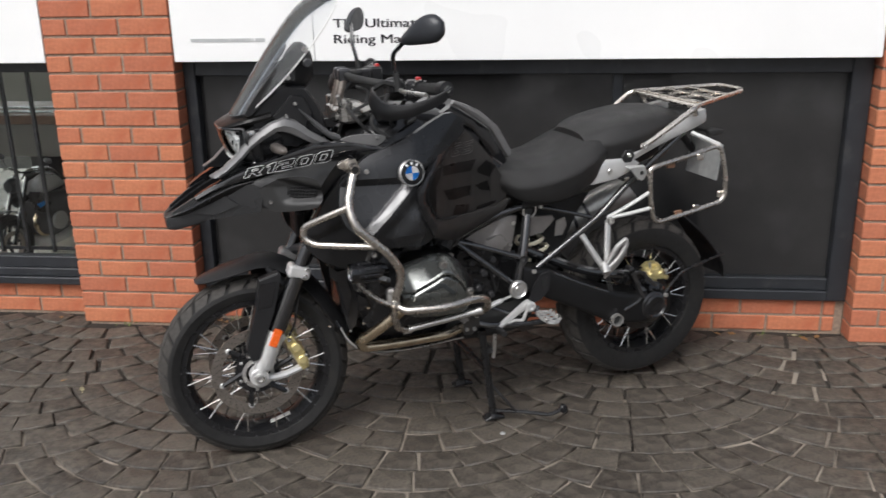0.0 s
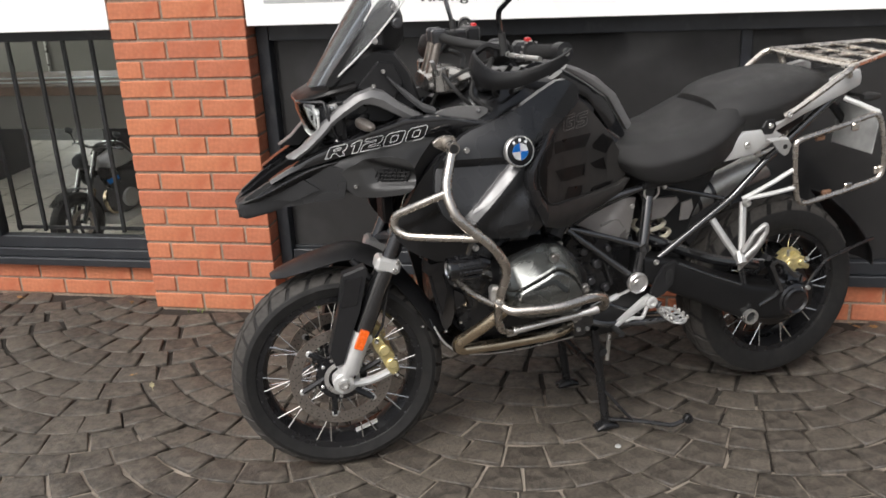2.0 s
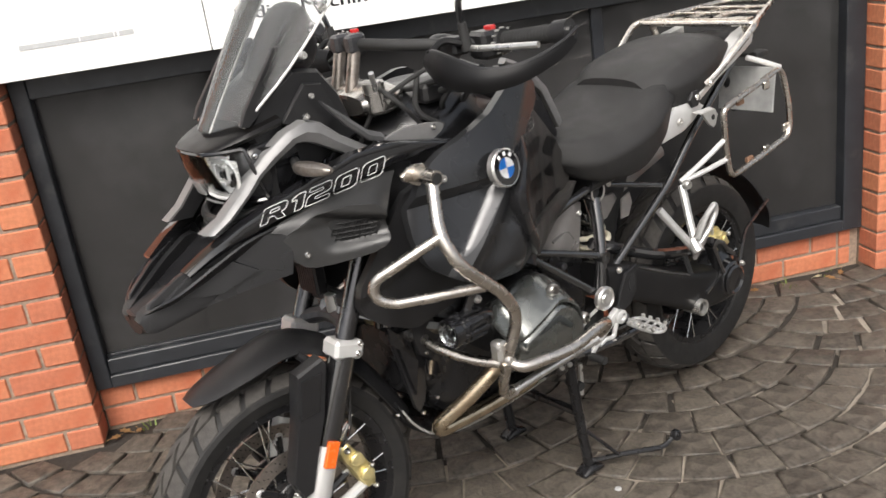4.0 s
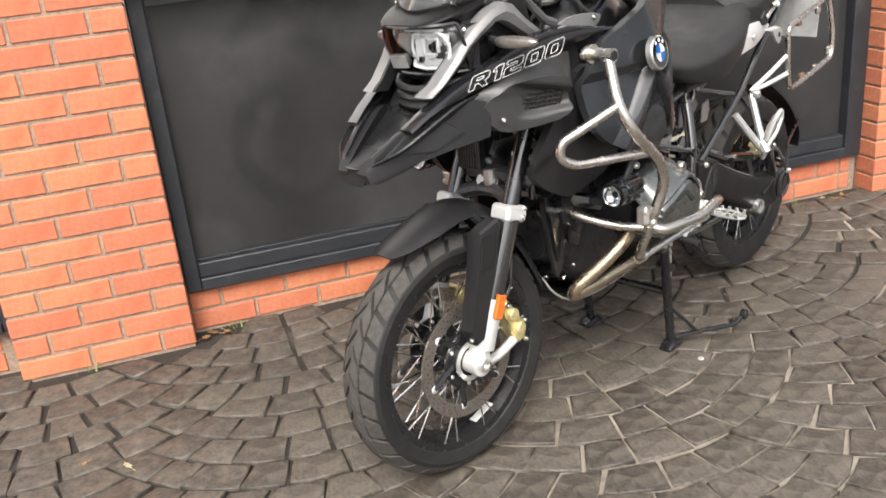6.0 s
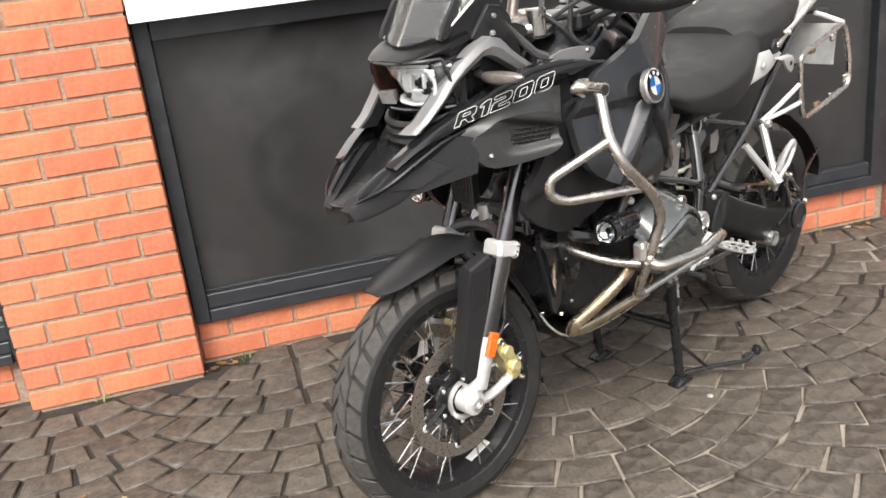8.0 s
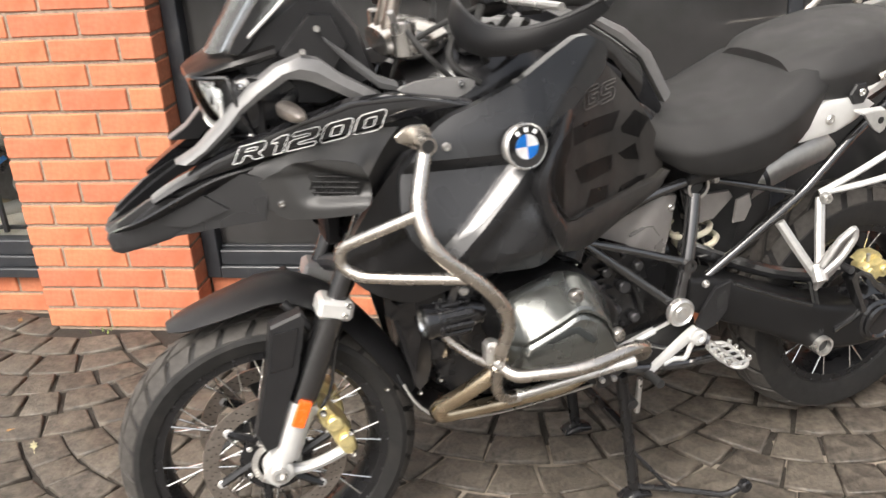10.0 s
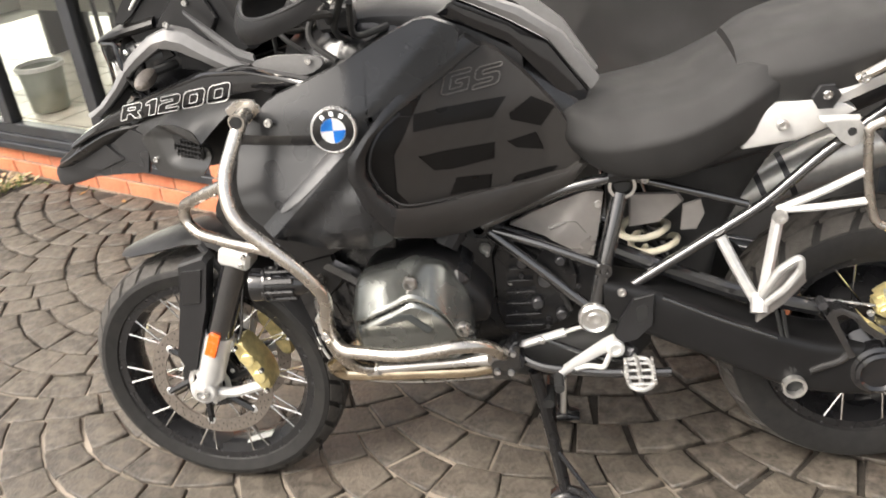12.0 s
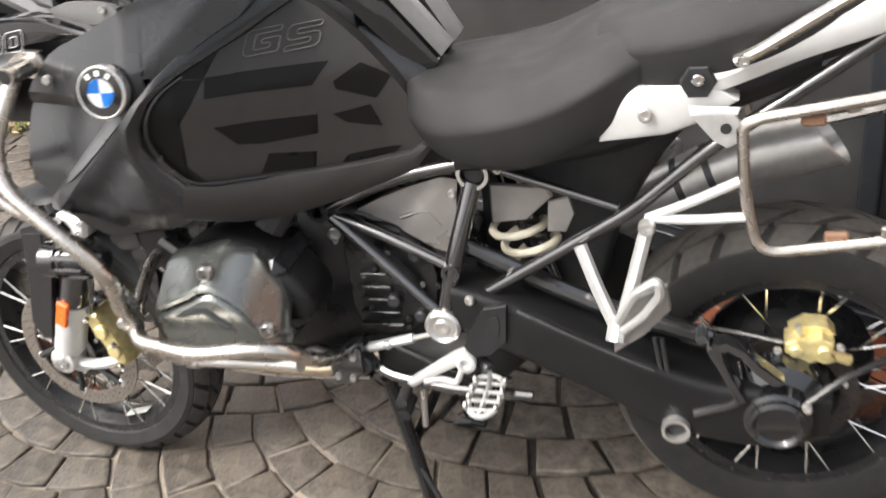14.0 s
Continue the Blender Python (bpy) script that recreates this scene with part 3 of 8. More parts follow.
room_window("window_3", pose(-2.9, 6.0, 0.95), 4.0, 1.1, 7, "bright shop window across the showroom")
room_window("window_4", pose(-7.0, 3.0, 0.35, 0, 0, 90), 4.6, 1.9, 6, "tall bright window at the showroom's end", "daylight_west")
counter = thing("display_plinth", "low pale display plinth along the showroom wall", "plinth")
part("body", box((-4.6, 5.3, 0.03), (-0.9, 5.9, 0.55), 0.01), "room", counter)
part("rail", tube([(-4.6, 5.28, 0.72), (-0.9, 5.28, 0.72)], 0.02), "alu", counter)
for k in range(4):
    part("post", tube([(-4.5 + 1.18 * k, 5.28, 0.03), (-4.5 + 1.18 * k, 5.28, 0.72)], 0.015), "alu", counter)


pot = thing("planter_pot", "grey-green tapered pot standing on the showroom floor", "pot")
part("body", lathe([(0, 0), (0.10, 0), (0.112, 0.01), (0.135, 0.27), (0.125, 0.275), (0.118, 0.24), (0, 0.235)], (-3.02, 0.86, 0.035), 28, axis="Z"), "pot_glaze", pot)
part("rim", lathe([(0.133, 0.262), (0.146, 0.266), (0.148, 0.292), (0.132, 0.294)], (-3.02, 0.86, 0.035), 28, True, axis="Z"), "label_white", pot, "pale rolled rim")


def showroom_bike(m):
    """A small roadster on display, seen only through the glass."""
    ob = thing("display_motorcycle", "small dark display motorcycle with a grey tank on the showroom floor", "motorcycle", m)
    for x in (0.0, 1.35):
        part("tyre", lathe([(0.22, -0.05), (0.27, -0.07), (0.31, -0.05), (0.32, 0), (0.31, 0.05), (0.27, 0.07), (0.22, 0.05)], (x, 0, 0.32), 32, True), "tyre", ob)
        part("rim", lathe([(0.20, -0.05), (0.225, -0.05), (0.225, 0.05), (0.20, 0.05)], (x, 0, 0.32), 32, True), "rim", ob)
        part("brake_disc", lathe([(0.10, -0.075), (0.15, -0.075), (0.15, -0.07), (0.10, -0.07)], (x, 0, 0.32), 28, True), "disc", ob)
        for k in range(5):
            an = k * 2 * math.pi / 5
            part("wheel_spoke", tube([(x, 0, 0.32), (x + 0.21 * math.cos(an), 0, 0.32 + 0.21 * math.sin(an))], 0.018, sides=6), "rim", ob)
    part("tank", loft(spline([(0.35, 0.78, 0.92, 0.07, 0.5), (0.45, 0.76, 1.0, 0.15, 0.5), (0.62, 0.76, 1.0, 0.15, 0.5), (0.8, 0.78, 0.86, 0.08, 0.5)])), "alu_paint", ob, "silver-grey tank")
    part("tank_top", loft(spline([(0.36, 0.93, 0.97, 0.06, 0.5), (0.48, 0.98, 1.035, 0.11, 0.5), (0.66, 0.97, 1.03, 0.10, 0.5), (0.80, 0.85, 0.90, 0.06, 0.5)])), "gloss", ob, "gloss black tank top")
    for s in (-1, 1):
        part("radiator_wing", slab([(0.22, 0.86), (0.44, 0.80), (0.52, 0.66), (0.40, 0.56), (0.26, 0.66)], s * 0.13, s * 0.17, 0.01, 1), "rim", ob, "black side fairing")
        part("wing_stripe", slab([(0.30, 0.70), (0.46, 0.72), (0.48, 0.68), (0.34, 0.65)], s * 0.17, s * 0.175, 0.002, 0), "blue", ob, "blue stripe on the fairing")
        part("crankcase_cover", drum((0.58, 0.0, 0.45), 0.10, s * 0.15, s * 0.20, seg=20), "cast_alu", ob, "silver crankcase cover")
        part("exhaust_header", tube([(0.40, s * 0.08, 0.62), (0.30, s * 0.09, 0.48), (0.38, s * 0.08, 0.32), (0.70, s * 0.06, 0.28)], 0.022, 0.06, 8), "exhaust", ob)
        part("mirror", loft(spline([(0.36, 1.16, 1.18, 0.02, 0.5), (0.38, 1.14, 1.21, 0.06, 0.5), (0.41, 1.16, 1.19, 0.02, 0.5)], 2), 12), "mirror_dark", ob).data.transform(Matrix.Translation((0, s * 0.34, 0)))
        part("mirror_stalk", tube([(0.37, s * 0.26, 1.04), (0.39, s * 0.33, 1.15)], 0.008, sides=6), "frame", ob)
    part("belly_pan", loft(spline([(0.34, 0.20, 0.30, 0.08, 0.5), (0.50, 0.16, 0.30, 0.14, 0.5), (0.85, 0.18, 0.30, 0.12, 0.5)])), "alu_paint", ob, "pale belly pan")
    part("seat", loft(spline([(0.78, 0.74, 0.82, 0.09, 0.6), (1.0, 0.74, 0.80, 0.13, 0.6), (1.3, 0.80, 0.88, 0.11, 0.6), (1.5, 0.86, 0.91, 0.06, 0.6)])), "seat", ob)
    part("engine", loft(spline([(0.35, 0.35, 0.7, 0.12, 0.5), (0.55, 0.25, 0.75, 0.17, 0.5), (0.85, 0.3, 0.72, 0.14, 0.5)])), "dark_alu", ob)
    part("headlamp", lathe([(0, -0.06), (0.06, -0.05), (0.085, 0.0), (0.085, 0.03), (0, 0.03)], (0.16, 0, 0.92), 24, axis="X"), "mirror_dark", ob)
    for s in (-1, 1):
        part("fork_leg", tube([(0.0, 0.09 * s, 0.32), (0.3, 0.09 * s, 1.0)], 0.025), "frame", ob)
    part("handlebar", tube([(0.42, -0.36, 1.02), (0.34, -0.2, 1.06), (0.32, 0, 1.03), (0.34, 0.2, 1.06), (0.42, 0.36, 1.02)], 0.014), "frame", ob)
    part("mudguard", sheet([[(0.36 * math.cos(t_), y, 0.32 + 0.36 * math.sin(t_)) for y in (-0.06, 0, 0.06)] for t_ in (0.8, 1.2, 1.6, 2.0, 2.4)], 0.006), "rim", ob, "black mudguard")
    part("frame_tube", tube([(0.33, 0.0, 0.95), (0.5, -0.1, 0.72), (0.95, -0.1, 0.5), (1.35, -0.09, 0.32)], 0.02), "frame", ob)
    return ob


showroom_bike(pose(-1.27, 0.56, 0.034, 0, 0, 74) @ Matrix.Scale(0.5, 4))
bench = thing("display_bench", "long brown-topped bench with white strips in the showroom", "bench")
part("top", box((-4.6, 1.75, 0.62), (-0.85, 2.35, 0.68), 0.006), "bench_wood", bench)
part("front", box((-4.6, 1.79, 0.40), (-0.85, 1.81, 0.62), 0.003), "room", bench)
for k in range(5):
    part("leg", box((-4.5 + 0.88 * k, 1.85, 0.03), (-4.44 + 0.88 * k, 2.25, 0.62), 0.004), "iron", bench)
for k in range(2):
    part("strip", box((-4.4, 1.86 + 0.16 * k, 0.681), (-1.55, 1.90 + 0.16 * k, 0.687)), "label_white", bench, "white strip on the bench top")
screen_wall = thing("panel_screen", "white panelled screen with grey grid joints", "screen")
for i in range(4):
    for j in range(6):
        part("panel", box((-1.70 + 0.21 * i, 2.62, 0.70 + 0.15 * j), (-1.495 + 0.21 * i, 2.64, 0.845 + 0.15 * j), 0.003), "sign", screen_wall)
part("backing", box((-1.72, 2.641, 0.03), (-0.85, 2.66, 1.62)), "room", screen_wall)
post = thing("brown_post", "square brown timber post beside the panelled screen", "post")
part("shaft", box((-1.86, 2.50, 0.03), (-1.76, 2.60, 2.418), 0.004), "bench_wood", post)
part("foot", box((-1.89, 2.47, 0.03), (-1.73, 2.63, 0.09), 0.004), "bench_wood", post)

# ---- the motorcycle: x runs to its tail, y to its right side, z up; the front axle stands over the origin ----
bike = thing("motorcycle", "black adventure motorcycle with steel crash bars on its centre stand", "motorcycle", pose(0.619, -1.044, 0, 0, 0, 27.9))
RAKE = 0.455
AXLE_F, AXLE_R = Vector((0.0, 0.0, 0.312)), Vector((1.49, 0.0, 0.335))
HEAD = Vector((0.40, 0.0, 1.16))
STEER = Matrix.Translation(HEAD) @ Matrix.Rotation(radians(4.0), 4, Vector((-RAKE, 0, -1)).normalized()) @ Matrix.Translation(-HEAD)


def fork_at(z, y=0.0, off=0.0):
    return Vector(((z - 0.312) * RAKE + off, y, z))


def front(name, bm, mat, parent, label="", sharp=35):
    """A part that turns with the handlebar."""
    return part(name, move(bm, STEER), mat, parent, label, sharp)


# wheels
def tyre_bm(c, r, w, bead):
    prof = [(bead, -w * 0.36), (bead + 0.006, -w * 0.44), (bead + (r - bead) * 0.45, -w * 0.5), (r - 0.03, -w * 0.47), (r - 0.0175, -w * 0.33), (r - 0.0105, -w * 0.17), (r - 0.0095, 0)]
    prof = prof + [(a, -b) for a, b in prof[-2::-1]]
    bm = lathe(prof, c, 72, True)
    return bm


def tread_block(r, w, lugs, s, v0, v1, lead, span, skew):
    """One tread block near angle 0 about the axle, on side s of the crown."""
    bm = bmesh.new()
    top, low = [], []
    for j in range(4):
        v = (v0 + (v1 - v0) * j / 3) * w * 0.465
        rr = r - 0.0085 - (abs(v) / (w * 0.47)) ** 2.6 * 0.026
        for e in (0, 1):
            a = 2 * math.pi / lugs * ((0.5 if s > 0 else 0) + lead + e * span + skew * j / 3)
            for dest, h in ((top, 0.0098 - 0.0045 * (abs(v) / (w * 0.47)) ** 2), (low, -0.008)):
                dest.append(bm.verts.new(((rr + h) * math.cos(a), s * v, (rr + h) * math.sin(a))))
    for j in range(3):
        i = 2 * j
        bm.faces.new((top[i], top[i + 1], top[i + 3], top[i + 2]))
        bm.faces.new((top[i], top[i + 2], low[i + 2], low[i]))
        bm.faces.new((top[i + 1], top[i + 3], low[i + 3], low[i + 1]))
    bm.faces.new((top[0], top[1], low[1], low[0]))
    bm.faces.new((top[6], top[7], low[7], low[6]))
    return bm


def wheel(name, c, r, w, bead, spokes, lugs, turned, label):
    mk = front if turned else part
    tm = STEER if turned else Matrix()
    hub = mk(name, lathe([(0.016, -0.075), (0.034, -0.075), (0.036, -0.05), (0.062, -0.045), (0.064, -0.035), (0.035, -0.03), (0.032, 0.03), (0.064, 0.035), (0.062, 0.045), (0.036, 0.05), (0.034, 0.075), (0.016, 0.075)], c, 32, True), "rim", bike, label)
    tyre = mk("tyre", tyre_bm(c, r, w, bead), "tyre", hub, "black treaded rubber tyre", 28)
    for s in (-1, 1):
        for v0, v1, lead, span, skew in ((0.0, 0.46, 0.0, 0.74, 0.7), (0.54, 0.97, 0.55, 0.77, 0.32)):
            me = mesh_of("tread_block", tread_block(r, w, lugs, s, v0, v1, lead, span, skew), "tread", 28)
            for k in range(lugs):
                ob = new("tread_block", me)
                ob.parent = tyre
                ob.matrix_local = tm @ Matrix.Translation(c) @ Matrix.Rotation(2 * math.pi * k / lugs, 4, "Y")
    e = w * 0.36
    mk("rim", lathe([(bead - 0.014, -e - 0.004), (bead + 0.006, -e - 0.006), (bead + 0.007, -e), (bead - 0.002, -e + 0.006), (bead - 0.020, -e * 0.45), (bead - 0.021, e * 0.45), (bead - 0.002, e - 0.006), (bead + 0.007, e), (bead + 0.006, e + 0.006), (bead - 0.014, e + 0.004), (bead - 0.024, e * 0.6), (bead - 0.030, e * 0.4), (bead - 0.030, -e * 0.4), (bead - 0.024, -e * 0.6)], c, 72, True), "rim", hub)
    for s in (-1, 1):
        for slant in (-1, 1):
            a1 = slant * 0.20
            me = mesh_of("spoke", tube([(0.058 * math.cos(a1 * 2.6), s * 0.040, 0.058 * math.sin(a1 * 2.6)), ((bead - 0.012) * math.cos(0), s * (e + 0.002), 0)], 0.0021, sides=6), "chrome")
            for k in range(spokes):
                ob = new("spoke", me)
                ob.parent = hub
                ob.matrix_local = tm @ Matrix.Translation(c) @ Matrix.Rotation(2 * math.pi * (k + (0.16 if slant > 0 else -0.16) + (0.5 if s > 0 else 0)) / spokes, 4, "Y")
    me = mesh_of("spoke_nipple", box((bead - 0.001, -0.0025, -0.0025), (bead + 0.005, 0.0025, 0.0025)), "dark_alu")
    for s in (-1, 1):
        for k in range(spokes * 2):
            ob = new("spoke_nipple", me)
            ob.parent = hub
            ob.matrix_local = tm @ Matrix.Translation(Vector(c) + Vector((0, s * (e + 0.004), 0))) @ Matrix.Rotation(2 * math.pi * (k + 0.3) / (spokes * 2), 4, "Y")
    return hub


def disc(c, y, r0, r1, turned, parent, arms=6, holes=36, metal="disc"):
    mk = front if turned else part
    ring = mk("brake_disc", lathe([(r0, y - 0.0025), (r1, y - 0.0025), (r1, y + 0.0025), (r0, y + 0.0025)], c, 60, True), metal, parent, "drilled steel brake disc")
    bm = bmesh.new()
    for k in range(holes):
        for j, rr in enumerate((0.25, 0.5, 0.75)):
            a = 2 * math.pi * (k + j * 0.33) / holes
            q = r0 + (r1 - r0) * rr
            bmesh.ops.create_circle(bm, cap_ends=True, segments=6, radius=0.0019, matrix=Matrix.Translation(Vector(c) + Vector((q * math.cos(a), y - 0.0029, q * math.sin(a)))) @ Matrix.Rotation(math.pi / 2, 4, "X"))
    mk("drill_hole", bm, "hole", ring)
    bm = lathe([(0.035, y - 0.002), (0.074, y - 0.002), (0.076, y + 0.001), (0.074, y + 0.006), (0.035, y + 0.006)], c, 32, True)
    for k in range(arms):
        a = 2 * math.pi * (k + 0.4) / arms
        mk("carrier_bolt", drum(Vector(c) + Vector((0.064 * math.cos(a), 0, 0.064 * math.sin(a))), 0.006, y - 0.006, y - 0.001, seg=10), "alu", ring)
    for k in range(arms):
        a = 2 * math.pi * k / arms
        mk("carrier_arm", tube([Vector(c) + Vector((0.05 * math.cos(a), y + 0.002, 0.05 * math.sin(a))), Vector(c) + Vector(((r0 + 0.006) * math.cos(a + 0.28), y, (r0 + 0.006) * math.sin(a + 0.28)))], 0.009, sides=6), "rim", ring)
    mk("carrier", bm, "rim", ring, "black disc carrier")
    for k in range(arms):
        a = 2 * math.pi * k / arms + 0.28
        mk("bobbin", drum(Vector(c) + Vector(((r0 + 0.004) * math.cos(a), 0, (r0 + 0.004) * math.sin(a))), 0.011, y - 0.005, y + 0.005, seg=12), "alu_paint", ring, "pale metal bobbin")
    return ring


fw = wheel("front_wheel", AXLE_F, 0.318, 0.122, 0.2445, 10, 30, True, "black cross-spoked front wheel")
rw = wheel("rear_wheel", AXLE_R, 0.318, 0.170, 0.2185, 10, 24, False, "black cross-spoked rear wheel")
for y in (-0.066, 0.066):
    disc(AXLE_F, y, 0.1185, 0.1525, True, fw)
disc(AXLE_R, -0.080, 0.085, 0.116, False, rw, 5, 20, "disc_worn")
part("hub_flange", lathe([(0, -0.055), (0.060, -0.06), (0.112, -0.045), (0.118, -0.02), (0.150, 0.02), (0.150, 0.03), (0.060, 0.05), (0, 0.05)], AXLE_R, 40), "rim", rw, "broad black hub flange")
bm = lathe([(0.040, -0.083), (0.053, -0.083), (0.053, -0.079), (0.040, -0.079)], AXLE_F, 40, True)
for k in range(40):
    a = 2 * math.pi * k / 40
    bmesh.ops.create_cube(bm, size=1, matrix=Matrix.Translation(AXLE_F + Vector((0.0465 * math.cos(a), -0.0835, 0.0465 * math.sin(a)))) @ Matrix.Rotation(-a, 4, "Y") @ Matrix.Diagonal((0.009, 0.002, 0.0028, 1)))
front("sensor_ring", bm, "alu", fw, "toothed silver sensor ring")
front("weight_strip", move(box((-0.036, -0.034, -0.002), (0.036, -0.010, 0.0), 0.0005), Matrix.Translation(AXLE_F) @ Matrix.Rotation(radians(72), 4, "Y") @ Matrix.Translation((0.2125, 0, 0)) @ Matrix.Rotation(radians(90), 4, "Y")), "label_white", fw, "white sticker on the rim")

# fork
for s in (-1, 1):
    y = s * 0.100
    leg = front("fork_leg", tube([fork_at(0.46, y), fork_at(0.648, y)], 0.0310, sides=18), "frame", bike, "black fork leg")
    front("stanchion", tube([fork_at(0.66, y), fork_at(1.08, y)], 0.0215, sides=18), "fork_tube", leg, "polished dark fork tube")
    bm = tube([fork_at(0.345, y, 0.002), fork_at(0.405, y), fork_at(0.462, y)], 0.034, sides=16, ends=0.034)
    tube([fork_at(0.300, y, -0.002), fork_at(0.36, y, 0.002)], 0.026, sides=16, bm=bm)
    drum((AXLE_F.x, y, AXLE_F.z), 0.031, -0.024, 0.024, bm=bm, seg=24)
    tube([(0.01, y, 0.300), (0.075, y * 0.97, 0.296), (0.145, y * 0.94, 0.318)], 0.0125, 0.03, 8, bm)
    tube([fork_at(0.40, y), (0.098, y * 0.96, 0.435)], 0.011, sides=8, bm=bm)
    front("axle_lug", bm, "alu_paint", leg, "silver fork foot with caliper arm")
    front("axle_bolt", lathe([(0.006, 0), (0.017, 0), (0.017, s * 0.012), (0.010, s * 0.014), (0.010, s * 0.004), (0.006, s * 0.004)], (AXLE_F.x, y + s * 0.022, AXLE_F.z), 18), "alu", leg)
    front("reflector", move(box((-0.0135, -0.006, -0.03), (0.0135, 0.006, 0.03), 0.002), Matrix.Translation(fork_at(0.448, y + s * 0.0345)) @ Matrix.Rotation(math.atan(RAKE), 4, "Y")), "orange", leg, "orange reflector")
    # shield in front of the leg
    guard = slab([(-0.034, 0.415), (-0.018, 0.372), (0.004, 0.378), (0.030, 0.45), (0.067, 0.54), (0.096, 0.655), (0.088, 0.668), (0.026, 0.650), (0.004, 0.545)], -0.090, -0.132, 0.006, 0)
    if s > 0:
        mirrored(guard)
    shield_ob = front("fork_guard", guard, "plastic", leg, "matte black fork guard")
    b_ = slab([(0.012, 0.552), (0.058, 0.556), (0.080, 0.640), (0.030, 0.636)], -0.131, -0.135, 0.002, 0)
    front("guard_facet", b_ if s < 0 else mirrored(b_), "satin", shield_ob)
    front("guard_bolt", bolt((-0.030, y + s * 0.022, 0.392), 0.006, 0.005, s), "chrome", shield_ob)
    # clamp with two bolts
    cl = move(box((-0.036, -0.032, -0.021), (0.036, 0.032, 0.021), 0.008), Matrix.Translation(fork_at(0.657, y)) @ Matrix.Rotation(math.atan(RAKE) * 0.7, 4, "Y"))
    clamp = front("fork_clamp", cl, "alu_paint", leg, "silver fork clamp")
    for dz in (-0.010, 0.010):
        front("clamp_bolt", bolt(tuple(fork_at(0.655 + dz, y + s * 0.031, 0.022)), 0.0065, 0.004, s), "chrome", clamp)
    # caliper behind the leg
    cal = slab([(0.092, 0.432), (0.116, 0.442), (0.134, 0.412), (0.154, 0.384), (0.168, 0.345), (0.170, 0.315), (0.146, 0.306), (0.130, 0.335), (0.114, 0.375), (0.098, 0.400)], s * 0.045, s * 0.110, 0.007, 1)
    caliper = front("brake_caliper", cal, "gold", leg, "gold brake caliper")
    for x_, z_ in ((0.128, 0.396), (0.148, 0.350)):
        front("piston_cap", drum((x_, 0, z_), 0.0165, s * 0.106, s * 0.120, seg=18), "gold", caliper)
    for x_, z_ in ((0.106, 0.43), (0.157, 0.372), (0.158, 0.318)):
        front("caliper_bolt", bolt((x_, s * 0.118, z_), 0.0075, 0.008, s), "chrome", caliper)
    front("brake_hose", tube([(0.10, s * 0.10, 0.425), (0.128, s * 0.112, 0.47), (0.142, s * 0.108, 0.54), (0.17, s * 0.10, 0.64), (0.20, s * 0.09, 0.80)], 0.0042, 0.05, 7), "frame", caliper)
front("fork_bridge", tube([fork_at(0.672, -0.10), fork_at(0.690, -0.04, 0.03), fork_at(0.690, 0.04, 0.03), fork_at(0.672, 0.10)], 0.020, 0.03, 10), "dark_alu", bike, "dark cast fork bridge")
front("ball_joint", drum(fork_at(0.70, 0, 0.03), 0.020, 0, 0.045, "Z"), "alu", bike)
for s in (-1, 1):
    part("telelever_arm", tube([(0.20, s * 0.02, 0.71), (0.30, s * 0.10, 0.66), (0.45, s * 0.16, 0.60)], 0.02, 0.04, 8), "frame", bike)

# front mudguard
rows = []
for x, z, hw, drop in spline([(-0.172, 0.636, 0.028, 0.006), (-0.135, 0.652, 0.056, 0.014), (-0.05, 0.681, 0.074, 0.022), (0.06, 0.704, 0.078, 0.030), (0.16, 0.662, 0.078, 0.040), (0.235, 0.580, 0.076, 0.044), (0.295, 0.485, 0.072, 0.044), (0.335, 0.405, 0.066, 0.04)], 3):
    t = Vector((x - AXLE_F.x, 0, z - AXLE_F.z)).normalized()
    rows.append([Vector((x, hw * v, z)) - t * drop * abs(v) ** 2.2 for v in (-1, -0.85, -0.6, -0.3, 0, 0.3, 0.6, 0.85, 1)])
front("front_mudguard", sheet(rows, 0.004), "plastic", bike, "matte black front mudguard", 50)
for s in (-1, 1):
    front("mudguard_stay", tube([(0.06, s * 0.074, 0.672), (0.11, s * 0.092, 0.61), fork_at(0.57, s * 0.085)], 0.010, 0.03, 8), "plastic", bike)

# radiators, oil cooler and front structure behind the fork
for s in (-1, 1):
    rad = part("radiator", box((0.176 if s > 0 else 0.275, s * 0.010 if s > 0 else -0.165, 0.742), (0.205 if s > 0 else 0.30, 0.085 if s > 0 else -0.085, 0.845), 0.004), "rim", bike, "black finned radiator")
    if s > 0:
        for k in range(8):
            yy = 0.015 + 0.0088 * k
            part("fin", box((0.172, yy - 0.0015, 0.750), (0.176, yy + 0.0015, 0.838)), "dark_alu", rad)
strut = part("front_shock", drum((0.255, -0.090, 0.0), 0.010, 0.66, 0.9, "Z"), "frame", bike, "black front shock with silver spring")
pts = [(0.255 + 0.015 * math.cos(k * 0.6), -0.090 + 0.015 * math.sin(k * 0.6), 0.73 + 0.0026 * k) for k in range(50)]
part("spring_coil", tube(pts, 0.0055, 0.01, 6, steps=1), "alu", strut)
part("oil_tank", box((0.20, -0.13, 0.71), (0.23, 0.13, 0.75), 0.01), "dark_alu", bike)

